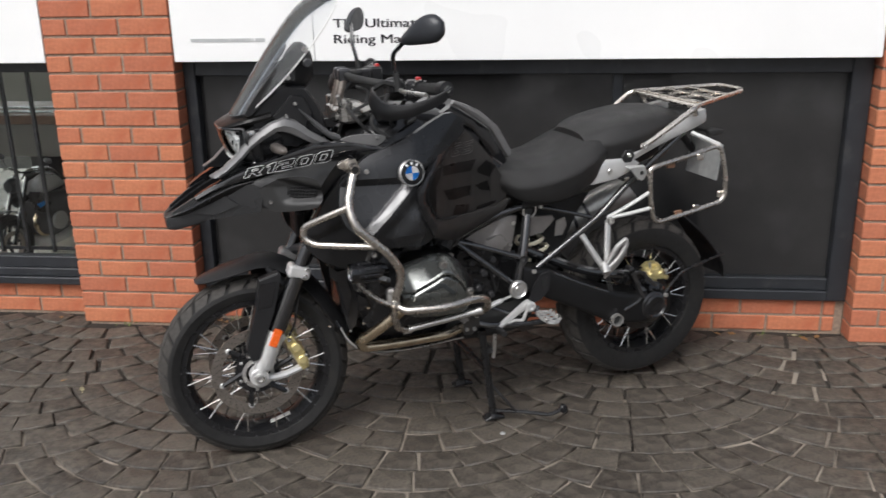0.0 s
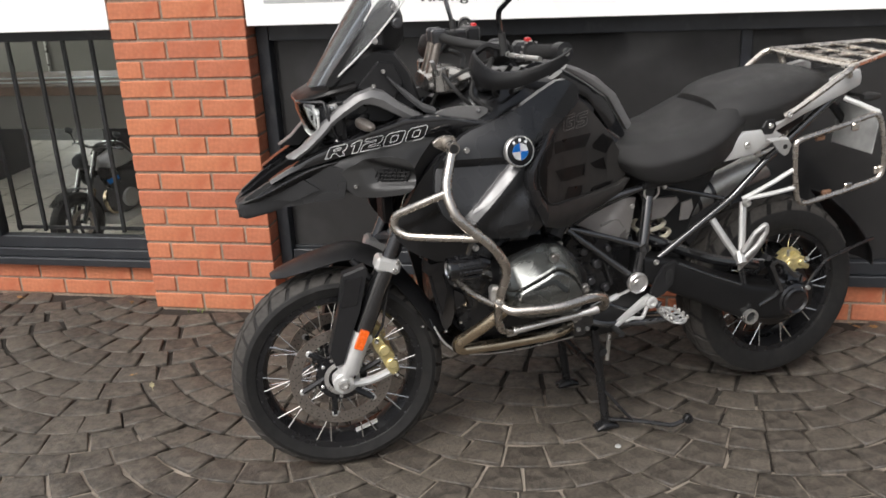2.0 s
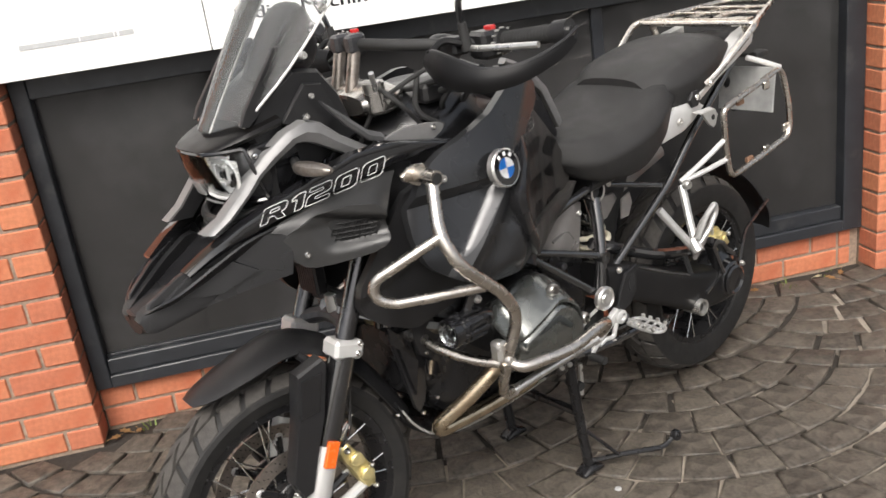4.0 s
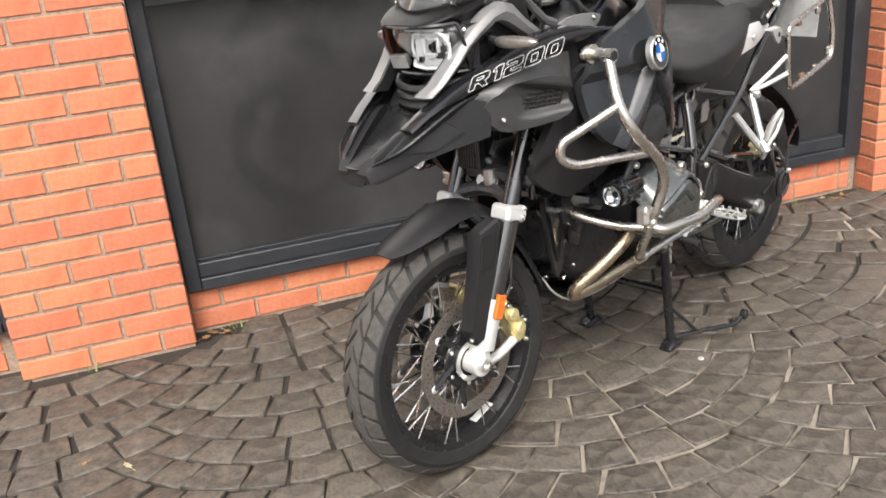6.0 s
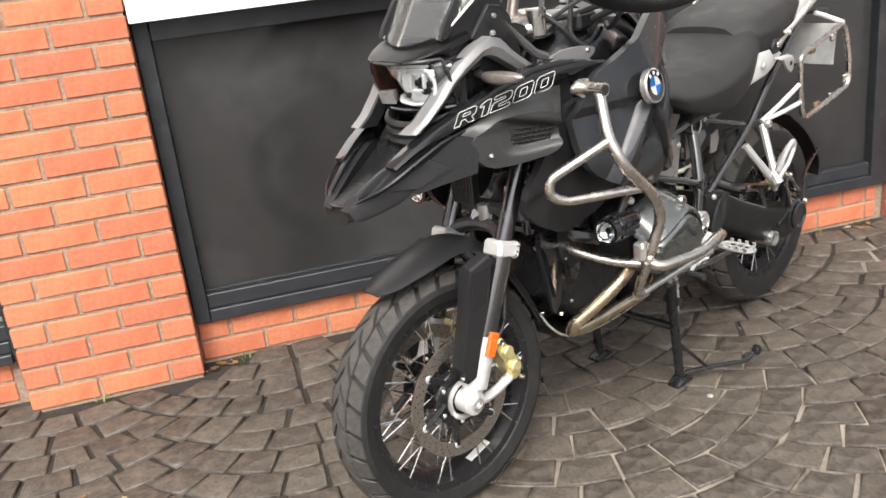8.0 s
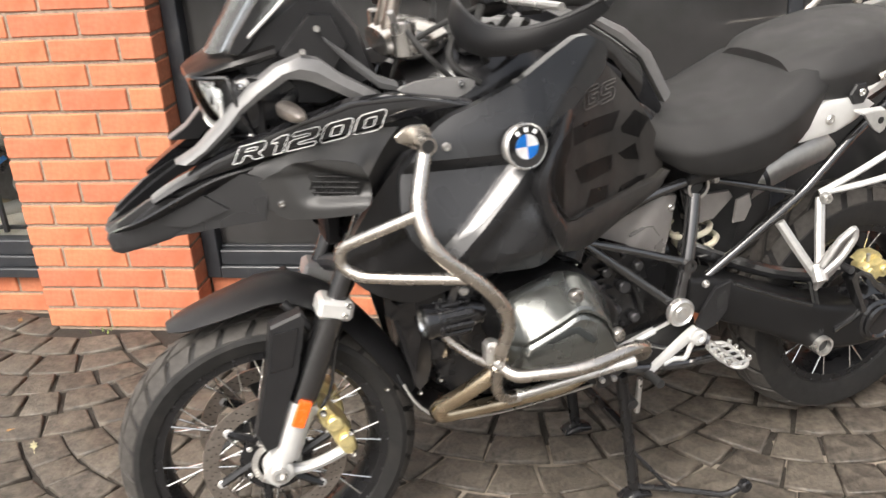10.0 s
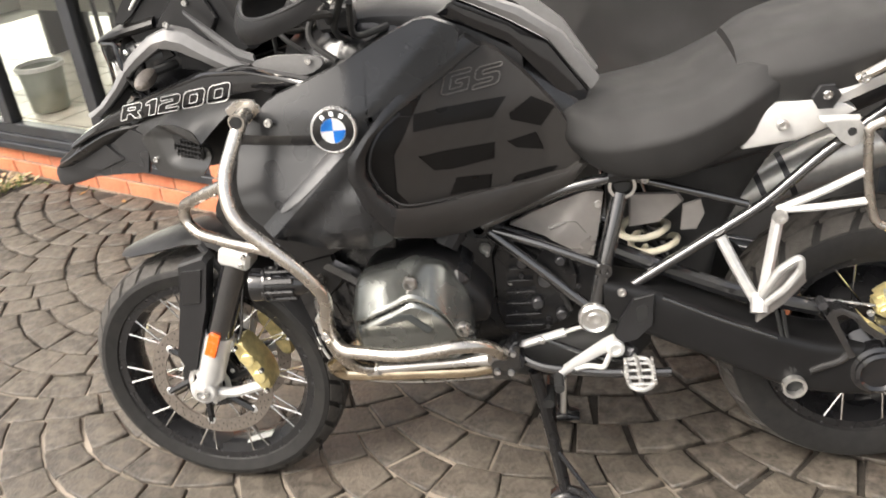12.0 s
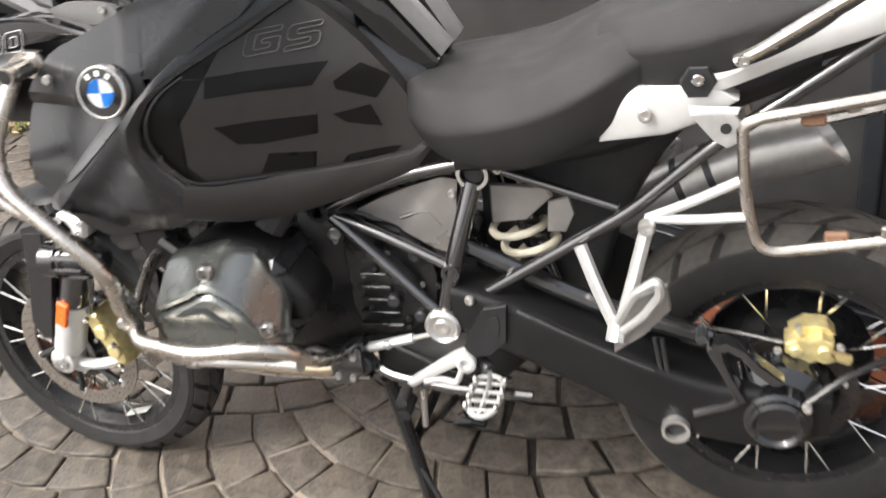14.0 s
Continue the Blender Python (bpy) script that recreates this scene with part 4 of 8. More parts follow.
# beak: two gloss blades with a trough between them, a matte lip below
rows = []
for x, z, hw, dip in spline([(-0.242, 0.872, 0.038, 0.004), (-0.222, 0.888, 0.066, 0.012), (-0.185, 0.908, 0.098, 0.022), (-0.12, 0.942, 0.120, 0.034), (-0.05, 0.972, 0.134, 0.040), (0.02, 0.985, 0.138, 0.030)], 3):
    rows.append([Vector((x + 0.012 * abs(v) ** 2, hw * v, z - dip * (1 - abs(v) ** 6))) for v in (-1, -0.96, -0.88, -0.75, -0.4, 0, 0.4, 0.75, 0.88, 0.96, 1)])
part("beak", sheet(rows, 0.005), "satin", bike, "gloss black beak with a hollow centre", 50)
jaw = lambda x, z: -0.046 - 0.44 * (x + 0.23) - 0.15 * (0.88 - z)
JAW = [(-0.243, 0.866), (-0.205, 0.890), (-0.13, 0.930), (-0.05, 0.962), (-0.012, 0.935), (-0.035, 0.905), (-0.085, 0.885), (-0.12, 0.862), (-0.17, 0.846), (-0.232, 0.830)]
for s in (-1, 1):
    b_ = shell(JAW, jaw, 0.03, 0.004, 1)
    side = part("beak_side", b_ if s < 0 else mirrored(b_), "plastic", bike, "matte black beak side")
FLANK = [(-0.232, 0.842), (-0.218, 0.890), (-0.158, 0.930), (-0.079, 0.962), (0.00, 0.978), (0.045, 0.965), (0.046, 0.925), (0.036, 0.888), (-0.05, 0.876), (-0.169, 0.855)]
FACET = [(-0.195, 0.890), (-0.131, 0.938), (-0.062, 0.941), (-0.022, 0.913), (-0.095, 0.882)]
for s in (-1, 1):
    b_ = slab(FLANK, 0.012, -0.002, 0.003, 0, jaw)
    flank = part("beak_flank", b_ if s < 0 else mirrored(b_), "satin", bike, "black side of the beak")
    b_ = slab(FACET, 0.0, -0.010, 0.004, 0, jaw)
    part("beak_facet", b_ if s < 0 else mirrored(b_), "plastic", flank, "matte facet of the beak")
part("beak_lip", loft(spline([(-0.236, 0.826, 0.872, 0.036, 0.5), (-0.18, 0.838, 0.890, 0.060, 0.5), (-0.10, 0.862, 0.905, 0.076, 0.5), (-0.02, 0.90, 0.945, 0.095, 0.5), (0.10, 0.93, 1.0, 0.10, 0.5)], 3)), "plastic", bike)

# headlamp: a dark housing, two deep reflectors, one clear lens
lamp = part("headlamp", loft(spline([(-0.006, 1.030, 1.135, 0.065, 0.5), (0.008, 1.008, 1.150, 0.096, 0.5), (0.040, 0.996, 1.162, 0.116, 0.5), (0.085, 1.0, 1.172, 0.112, 0.5), (0.16, 1.02, 1.165, 0.09, 0.5)], 3), 28), "rim", bike, "dark twin headlamp housing")
part("lamp_back", sheet([[Vector((0.012 + 0.050 * abs(v) ** 2.2, 0.124 * v, 1.083 + 0.050 * u)) for v in np.linspace(-1, 1, 9)] for u in (-1, 0, 1)], 0.003), "guard_black", lamp)
# near pod: stepped reflector in a polished surround, the mirrored sky imitated by pale silver
POD = [(-0.014, 1.118), (-0.050, 1.124), (-0.088, 1.119), (-0.101, 1.096), (-0.098, 1.062), (-0.086, 1.047), (-0.044, 1.044), (-0.008, 1.050), (-0.016, 1.066), (-0.006, 1.092)]
depth_at = lambda y: -0.024 + 2.2 * y * y
part("pod_surround", tube([(depth_at(y) - 0.004, y, z) for y, z in POD + POD[:1]], 0.0042, 0.012, 8), "pod_silver", lamp, "polished pod surround")
grid = [[Vector((depth_at(-0.055 + 0.040 * v) + 0.016 * (1 - max(abs(u), abs(v)) ** 2), -0.055 + 0.042 * v, 1.084 + 0.034 * u)) for v in np.linspace(-1, 1, 9)] for u in np.linspace(-1, 1, 7)]
part("reflector_bowl", sheet(grid, 0.003), "pod_silver", lamp, "silver lamp reflector with sky brightness in its colour")
for y0_, y1_, z0_, z1_ in ((-0.040, -0.028, 1.076, 1.110), (-0.074, -0.066, 1.078, 1.112), (-0.062, -0.030, 1.069, 1.076), (-0.090, -0.020, 1.052, 1.059), (-0.064, -0.044, 1.104, 1.110)):
    part("reflector_rib", box((depth_at(y0_) - 0.002, y0_ if y0_ < y1_ else y1_, z0_), (depth_at(y0_) + 0.012, max(y0_, y1_), z1_), 0.002), "pod_silver", lamp)
for y_, z_ in ((-0.053, 1.090), (-0.081, 1.086), (-0.024, 1.062)):
    part("led_block", box((depth_at(y_) - 0.001, y_ - 0.006, z_ - 0.007), (depth_at(y_) + 0.012, y_ + 0.006, z_ + 0.007), 0.002), "gloss", lamp)
part("light_guide", tube([(depth_at(y) - 0.006, y, 1.128 - 0.3 * (y + 0.05) ** 2) for y in (0.006, -0.03, -0.06, -0.09)], 0.0032, 0.03, 7), "label_white", lamp, "white light guide")
part("inner_lamp", drum((0.030, -0.112, 1.122), 0.006, -0.004, 0.006, "X", 12), "reflect", lamp)
# far pod: dim folded reflector
for tilt, (y0_, y1_), (z0_, z1_) in ((0.022, (0.006, 0.052), (1.074, 1.120)), (-0.016, (0.010, 0.074), (1.044, 1.072)), (0.030, (0.054, 0.112), (1.066, 1.112))):
    grid = [[Vector((depth_at(y) - 0.002 + tilt * u * 0.5, y, z0_ + (z1_ - z0_) * u - 0.10 * (y - y0_))) for y in np.linspace(y0_, y1_, 5)] for u in (0, 0.5, 1)]
    part("reflector_bowl", sheet(grid, 0.003), "dull_reflect", lamp, "dim lamp reflector")
glass_rows = [[Vector((-0.040 + 0.062 * abs(v) ** 4 + 0.006 * u ** 2 - 0.016 * u, 0.122 * v * (1 - 0.10 * u * u), 1.082 + 0.054 * u + 0.004 * abs(v))) for v in np.linspace(-1, 1, 13)] for u in np.linspace(-1, 1, 7)]
lens_ob = part("lens", sheet(glass_rows, 0.003), "lens", lamp, "clear headlamp lens")
lens_ob.visible_shadow = False
rim_pts = [tuple(p) for p in glass_rows[0]] + [tuple(r[-1]) for r in glass_rows[1:]] + [tuple(p) for p in glass_rows[-1][::-1][1:]] + [tuple(r[0]) for r in glass_rows[::-1][1:]]
part("lens_seal", tube(rim_pts, 0.0045, 0.004, 6, steps=1), "gloss", lamp, "gloss black rim round the lens")
for k, z in enumerate((1.000, 0.980, 0.962)):
    part("chin_slat", tube([(0.03, -0.098 + 0.010 * k, z + 0.014), (-0.020, -0.062, z), (-0.036, 0, z - 0.004), (-0.020, 0.062, z), (0.03, 0.098 - 0.010 * k, z + 0.014)], 0.0092, 0.04, 8), "winglet", bike, "dark grey chin slat")
part("lamp_brow", loft(spline([(-0.052, 1.134, 1.142, 0.050, 0.5), (-0.030, 1.136, 1.152, 0.085, 0.5), (0.03, 1.142, 1.176, 0.112, 0.5), (0.10, 1.155, 1.190, 0.116, 0.5)], 3)), "panel_dark", bike, "black brow over the headlamp")
for s in (-1, 1):
    part("brow_bolt", bolt((0.030, s * 0.085, 1.178), 0.006, 0.01, s), "chrome", bike)

# grey side beams beside the lamp
beam_lean = lambda x, z: -0.118 - 0.20 * x if x < 0.12 else -0.142 + 0.06 * (x - 0.12)


def strip_panel(pairs, lean, thick, rise):
    """A bent ribbon panel: pairs of outer and inner edge points in (x, z)."""
    bm = bmesh.new()
    rows = []
    for (a, b) in pairs:
        a, b = Vector(a), Vector(b)
        row = []
        for f, d in ((0.0, thick), (0.0, 0.004), (0.06, 0.0), (0.5, -rise), (0.94, 0.0), (1.0, 0.004), (1.0, thick)):
            p = a.lerp(b, f)
            row.append(bm.verts.new((p.x, lean(p.x, p.y) + d, p.y)))
        rows.append(row)
    for a, b in zip(rows, rows[1:]):
        for k in range(6):
            bm.faces.new((a[k], a[k + 1], b[k + 1], b[k]))
        bm.faces.new((a[6], a[0], b[0], b[6]))
    bm.faces.new(rows[0])
    bm.faces.new(rows[-1][::-1])
    return bm


PAIRS = [((-0.098, 0.998), (-0.068, 0.994)), ((-0.061, 1.018), (-0.033, 1.018)), ((-0.016, 1.059), (0.008, 1.054)), ((0.009, 1.089), (0.038, 1.084)), ((0.042, 1.119), (0.072, 1.106)), ((0.092, 1.153), (0.111, 1.128)), ((0.136, 1.167), (0.127, 1.126)), ((0.171, 1.156), (0.150, 1.118)), ((0.212, 1.121), (0.186, 1.098)), ((0.278, 1.079), (0.226, 1.074))]
for s in (-1, 1):
    b_ = strip_panel(PAIRS, beam_lean, 0.03, 0.007)
    beam_ob = part("side_beam", b_ if s < 0 else mirrored(b_), "beam", bike, "grey metallic side beam")
    lining = [(tuple(Vector(a).lerp(Vector(b), 0.08)), tuple(Vector(a).lerp(Vector(b), 1.9))) for a, b in PAIRS[:6]]
    b_ = strip_panel(lining, lambda x, z: beam_lean(x, z) + 0.0305, 0.006, -0.002)
    part("beam_lining", b_ if s < 0 else mirrored(b_), "plastic", beam_ob, "black inner side of the beam")
    part("beam_bolt", bolt((0.140, s * 0.138, 1.174), 0.007, 0.008, s), "chrome", beam_ob)
    ind = loft(spline([(0.0, -0.006, 0.006, 0.006, 0.5), (0.012, -0.013, 0.012, 0.013, 0.5), (0.045, -0.015, 0.013, 0.017, 0.5), (0.085, -0.012, 0.009, 0.013, 0.5), (0.102, -0.004, 0.003, 0.005, 0.5)], 2), 12)
    move(ind, Matrix.Translation((0.090, s * 0.150, 1.088)) @ Matrix.Rotation(radians(s * 80), 4, "Z"))
    sig = part("turn_signal", ind, "disc", bike, "small silvery turn signal")
    part("stalk", tube([(0.12, s * 0.10, 1.088), (0.092, s * 0.155, 1.088)], 0.0095, sides=8), "rubber", sig)

# gloss wing with the outlined model number: each glyph as outlines in a unit box
RING = [(0.12, 0), (0.88, 0), (1, 0.14), (1, 0.86), (0.88, 1), (0.12, 1), (0, 0.86), (0, 0.14)]
SLOT = [(0.32, 0.26), (0.68, 0.26), (0.68, 0.74), (0.32, 0.74)]
NUMBER = [
    [[(0, 0), (0.3, 0), (0.3, 0.34), (0.5, 0.34), (0.72, 0), (1.05, 0), (0.8, 0.38), (0.98, 0.5), (0.98, 0.88), (0.86, 1), (0, 1)], [(0.3, 0.58), (0.68, 0.58), (0.68, 0.76), (0.3, 0.76)]],
    [[(0.3, 0), (0.62, 0), (0.62, 1), (0.34, 1), (0.08, 0.84), (0.08, 0.66), (0.3, 0.72)]],
    [[(0, 0), (1, 0), (1, 0.24), (0.36, 0.24), (0.36, 0.38), (0.9, 0.42), (1, 0.54), (1, 0.86), (0.88, 1), (0.04, 1), (0.04, 0.76), (0.66, 0.76), (0.66, 0.63), (0.12, 0.6), (0, 0.48)]],
    [RING, SLOT], [RING, SLOT],
]
wing_lean = lambda x, z: -0.137 - 0.24 * x
W_PAIRS = [((-0.150, 0.940), (-0.145, 0.930)), ((-0.105, 0.968), (-0.100, 0.950)), ((-0.034, 1.003), (-0.028, 0.977)), ((0.039, 1.033), (0.030, 0.993)), ((0.120, 1.060), (0.110, 1.011)), ((0.205, 1.086), (0.215, 1.033)), ((0.285, 1.092), (0.290, 1.046)), ((0.374, 1.076), (0.370, 1.058)), ((0.425, 1.066), (0.425, 1.061))]
for s in (-1, 1):
    b_ = strip_panel(W_PAIRS, wing_lean, 0.03, 0.004)
    wing_ob = part("side_wing", b_ if s < 0 else mirrored(b_), "gloss", bike, "gloss black wing with outlined number")
    if s < 0:
        tx = bmesh.new()
        for k, glyph in enumerate(NUMBER):
            for loop in glyph:
                pts = []
                for gx, gz in loop + loop[:1]:
                    fx = (k + 0.86 * gx + 0.26 * gz - (0.05 if k == 1 else 0.40 if k > 1 else 0.0)) / 4.58
                    x = -0.004 + fx * 0.262
                    z = 0.9955 + 0.158 * x + gz * (0.028 + 0.006 * fx)
                    pts.append((x, wing_lean(x, z) - 0.0062, z))
                tube(pts, 0.0008, 0.003, 5, tx, steps=2)
        part("model_number", tx, "pale_line", wing_ob, "outlined pale lettering R1200")

# intake winglet with its mesh
def win_lean(x, z):
    """The scooped winglet flares out to the rear; its mouth is a hollow under the upper lip."""
    y = -0.137 - 0.68 * (x - 0.01)
    mouth = ease(x + 0.4 * (z - 0.95), 0.075, 0.135) * ease(z - 0.12 * (x - 0.15), 0.915, 0.935) * (1 - ease(z + 0.25 * (x - 0.15), 0.972, 0.990))
    return y + 0.024 * mouth - 0.006 * ease(z, 0.965, 0.985) * (1 - ease(x, 0.17, 0.21))


SHELF_LOW = [(0.022, 0.946), (0.045, 0.966), (0.072, 0.984), (0.104, 1.000), (0.146, 1.006), (0.188, 1.001), (0.204, 0.975)]
SHELF_TOP = [(0.010, 0.968), (0.040, 0.984), (0.080, 0.996), (0.125, 1.008), (0.175, 1.018), (0.235, 1.030), (0.285, 1.030)]


def spline_pairs(low, top, steps):
    """Matching points along two edges."""
    rows = spline([(*a, *b) for a, b in zip(low, top)], steps)
    return [((r[0], r[1]), (r[2], r[3])) for r in rows]


WINGLET = [(0.022, 0.946), (0.045, 0.966), (0.072, 0.984), (0.104, 1.000), (0.146, 1.006), (0.188, 1.001), (0.206, 0.972), (0.214, 0.938), (0.188, 0.905), (0.116, 0.892), (0.066, 0.889), (0.035, 0.919)]
for s in (-1, 1):
    b_ = sculpt(WINGLET, win_lean, 0.012, 0.006)
    w_ob = part("intake_winglet", b_ if s < 0 else mirrored(b_), "winglet", bike, "matte black scooped intake winglet", 60)
    b_ = sculpt([(-0.03, 0.945), (0.03, 0.990), (0.11, 1.012), (0.22, 1.035), (0.33, 1.050), (0.34, 0.98), (0.27, 0.92), (0.19, 0.89), (0.08, 0.88), (0.02, 0.90)], lambda x, z: -0.104 - 0.26 * x, 0.03, 0.02)
    part("intake_body", b_ if s < 0 else mirrored(b_), "plastic", w_ob)
    pad = lambda x, z: -0.137 - 0.68 * (x - 0.01) + 0.021
    # black backing that imitates deep shade in the scoop
    b_ = sculpt([(0.100, 0.960), (0.138, 0.984), (0.180, 0.978), (0.198, 0.945), (0.184, 0.926), (0.122, 0.932)], pad, 0.008, 0.02)
    part("scoop_mouth", b_ if s < 0 else mirrored(b_), "hole", w_ob, "black patch for the shade in the intake mouth")
    for i in range(9):
        x0_, z0_ = 0.112 + 0.0096 * i, 0.930 + 0.0006 * i
        dz = 0.028 if 1 < i < 7 else 0.018
        b_ = tube([(x0_, pad(x0_, z0_) - 0.003, z0_), (x0_ + 0.010, pad(x0_ + 0.010, z0_ + dz) - 0.003, z0_ + dz + 0.010)], 0.0018, sides=5)
        part("mesh_wire", b_ if s < 0 else mirrored(b_), "guard_black", w_ob)
    for j in range(4):
        x0_, z0_ = 0.116 + 0.004 * j, 0.937 + 0.010 * j
        b_ = tube([(x0_, pad(x0_, z0_) - 0.003, z0_), (x0_ + 0.070, pad(x0_ + 0.070, z0_ + 0.002) - 0.003, z0_ + 0.002)], 0.0018, sides=5)
        part("mesh_wire", b_ if s < 0 else mirrored(b_), "guard_black", w_ob)
    shelf = []
    for (ax_, az_), (bx_, bz_) in spline_pairs(SHELF_LOW, SHELF_TOP, 3):
        a_, c_ = Vector((ax_, win_lean(ax_, az_) + 0.003, az_ - 0.002)), Vector((bx_, wing_lean(bx_, bz_) + 0.006, bz_ + 0.004))
        shelf.append([a_.lerp(c_, f) + Vector((0, 0, 0.006 * math.sin(math.pi * f))) for f in (0, 0.2, 0.4, 0.6, 0.8, 1)])
    b_ = sheet(shelf, 0.004)
    part("winglet_shelf", b_ if s < 0 else mirrored(b_), "winglet", w_ob, "", 60)
    part("winglet_bolt", bolt((0.065, s * 0.176, 0.920), 0.0065, 0.006, s), "chrome", w_ob)
    # broad shroud over the radiator, between the winglet and the cylinder
    b_ = sculpt([(0.235, 0.930), (0.300, 1.000), (0.400, 0.985), (0.455, 0.850), (0.450, 0.740), (0.400, 0.700), (0.345, 0.685), (0.290, 0.668), (0.205, 0.712), (0.168, 0.752), (0.160, 0.800), (0.195, 0.860)],
                lambda x, z: -0.195 - 0.10 * (x - 0.2) + 0.35 * max(0.0, 0.23 - x) + 0.25 * max(0.0, 0.76 - z) - 0.018 * ease(z - 0.5 * (x - 0.2), 0.78, 0.81), 0.02, 0.015)
    part("radiator_shroud", b_ if s < 0 else mirrored(b_), "plastic", bike, "matte black radiator shroud", 30)

# windscreen
rows = []
for x, z, hw, wrap in spline([(-0.012, 1.168, 0.095, 0.055), (0.045, 1.252, 0.135, 0.085), (0.12, 1.360, 0.165, 0.105), (0.197, 1.457, 0.165, 0.10), (0.255, 1.510, 0.125, 0.07), (0.275, 1.522, 0.08, 0.03)], 3):
    rows.append([Vector((x + wrap * abs(v) ** 2, hw * v, z + 0.02 * abs(v) ** 2)) for v in np.linspace(-1, 1, 11)])
scr = part("windscreen", sheet(rows, 0.004), "screen", bike, "clear curved windscreen", 60)
scr.visible_shadow = False
edge = [tuple(r[0]) for r in rows] + [tuple(p) for p in rows[-1]] + [tuple(r[-1]) for r in rows[::-1]]
part("screen_edge", tube(edge, 0.0028, 0.004, 6, steps=1), "label_white", scr, "pale polished screen edge")
for s in (-1, 1):
    part("screen_carrier", slab([(0.015, 1.180), (0.040, 1.172), (0.13, 1.262), (0.205, 1.352), (0.200, 1.378), (0.17, 1.362), (0.10, 1.285)], s * 0.092, s * 0.104, 0.003, 1), "plastic", bike, "matte black slanted screen carrier")
    part("carrier_slot", slab([(0.085, 1.235), (0.155, 1.315), (0.165, 1.34), (0.15, 1.33), (0.08, 1.25)], s * 0.104, s * 0.108, 0.001, 0), "hole", bike)
    for x_, y_, z_ in ((0.150, 0.150, 1.290), (0.205, 0.158, 1.372)):
        part("screen_bolt", bolt((x_, s * y_, z_), 0.008, 0.01, s), "alu", bike)
dash = part("instrument_panel", loft(spline([(0.115, 1.19, 1.235, 0.070, 0.6), (0.165, 1.21, 1.315, 0.080, 0.6), (0.205, 1.23, 1.372, 0.072, 0.6), (0.235, 1.24, 1.378, 0.062, 0.6), (0.255, 1.26, 1.35, 0.045, 0.6)], 3)), "plastic", bike, "black instrument panel")
for s in (-1, 1):
    part("dash_knob", drum((0.225, s * 0.095, 1.325), 0.014, -0.014, 0.012), "dark_alu", dash)
part("inner_fairing", slab([(0.030, 1.165), (0.075, 1.215), (0.155, 1.262), (0.215, 1.250), (0.255, 1.195), (0.285, 1.10), (0.18, 1.06), (0.06, 1.08)], -0.098, 0.098, 0.012, 0), "plastic", bike, "angular matte black inner fairing")
for s in (-1, 1):
    part("fairing_fold", slab([(0.10, 1.165), (0.165, 1.232), (0.205, 1.225), (0.23, 1.17), (0.20, 1.125)], s * 0.098, s * 0.112, 0.006, 0), "satin", bike)
    part("fairing_box", box((0.12, min(s * 0.08, s * 0.108), 1.268), (0.185, max(s * 0.08, s * 0.108), 1.315), 0.006), "plastic", bike)
    part("fairing_bolt", bolt((0.175, s * 0.114, 1.205), 0.006, 0.006, s), "alu", bike)

# handlebar, clamps, grips, levers, guards and mirrors
yoke = front("top_yoke", loft(spline([(0.312, 1.125, 1.170, 0.10, 0.5), (0.35, 1.112, 1.190, 0.125, 0.5), (0.40, 1.112, 1.185, 0.11, 0.5), (0.44, 1.125, 1.165, 0.06, 0.5)], 3)), "yoke_metal", bike, "silver top yoke")
front("steering_head", tube([(0.355, 0, 0.98), (0.42, 0, 1.12)], 0.034, sides=18), "yoke_metal", yoke)
for s in (-1, 1):
    front("fork_cap", drum((0.345, s * 0.10, 1.13), 0.024, 0, 0.065, "Z"), "yoke_metal", yoke)
    front("riser_clamp", box((0.340, s * 0.030 - 0.015, 1.250), (0.382, s * 0.030 + 0.015, 1.290), 0.006), "dark_alu", yoke)
    front("bar_riser", tube([(0.330, s * 0.030, 1.17), (0.358, s * 0.030, 1.262)], 0.0135, sides=12), "disc", yoke, "silver bar riser")
hb = front("handlebar", tube([(0.560, -0.455, 1.255), (0.525, -0.26, 1.238), (0.385, -0.13, 1.262), (0.360, 0, 1.270), (0.385, 0.13, 1.262), (0.525, 0.26, 1.238), (0.560, 0.455, 1.255)], 0.0125, 0.06, 12), "rubber", bike, "black handlebar")
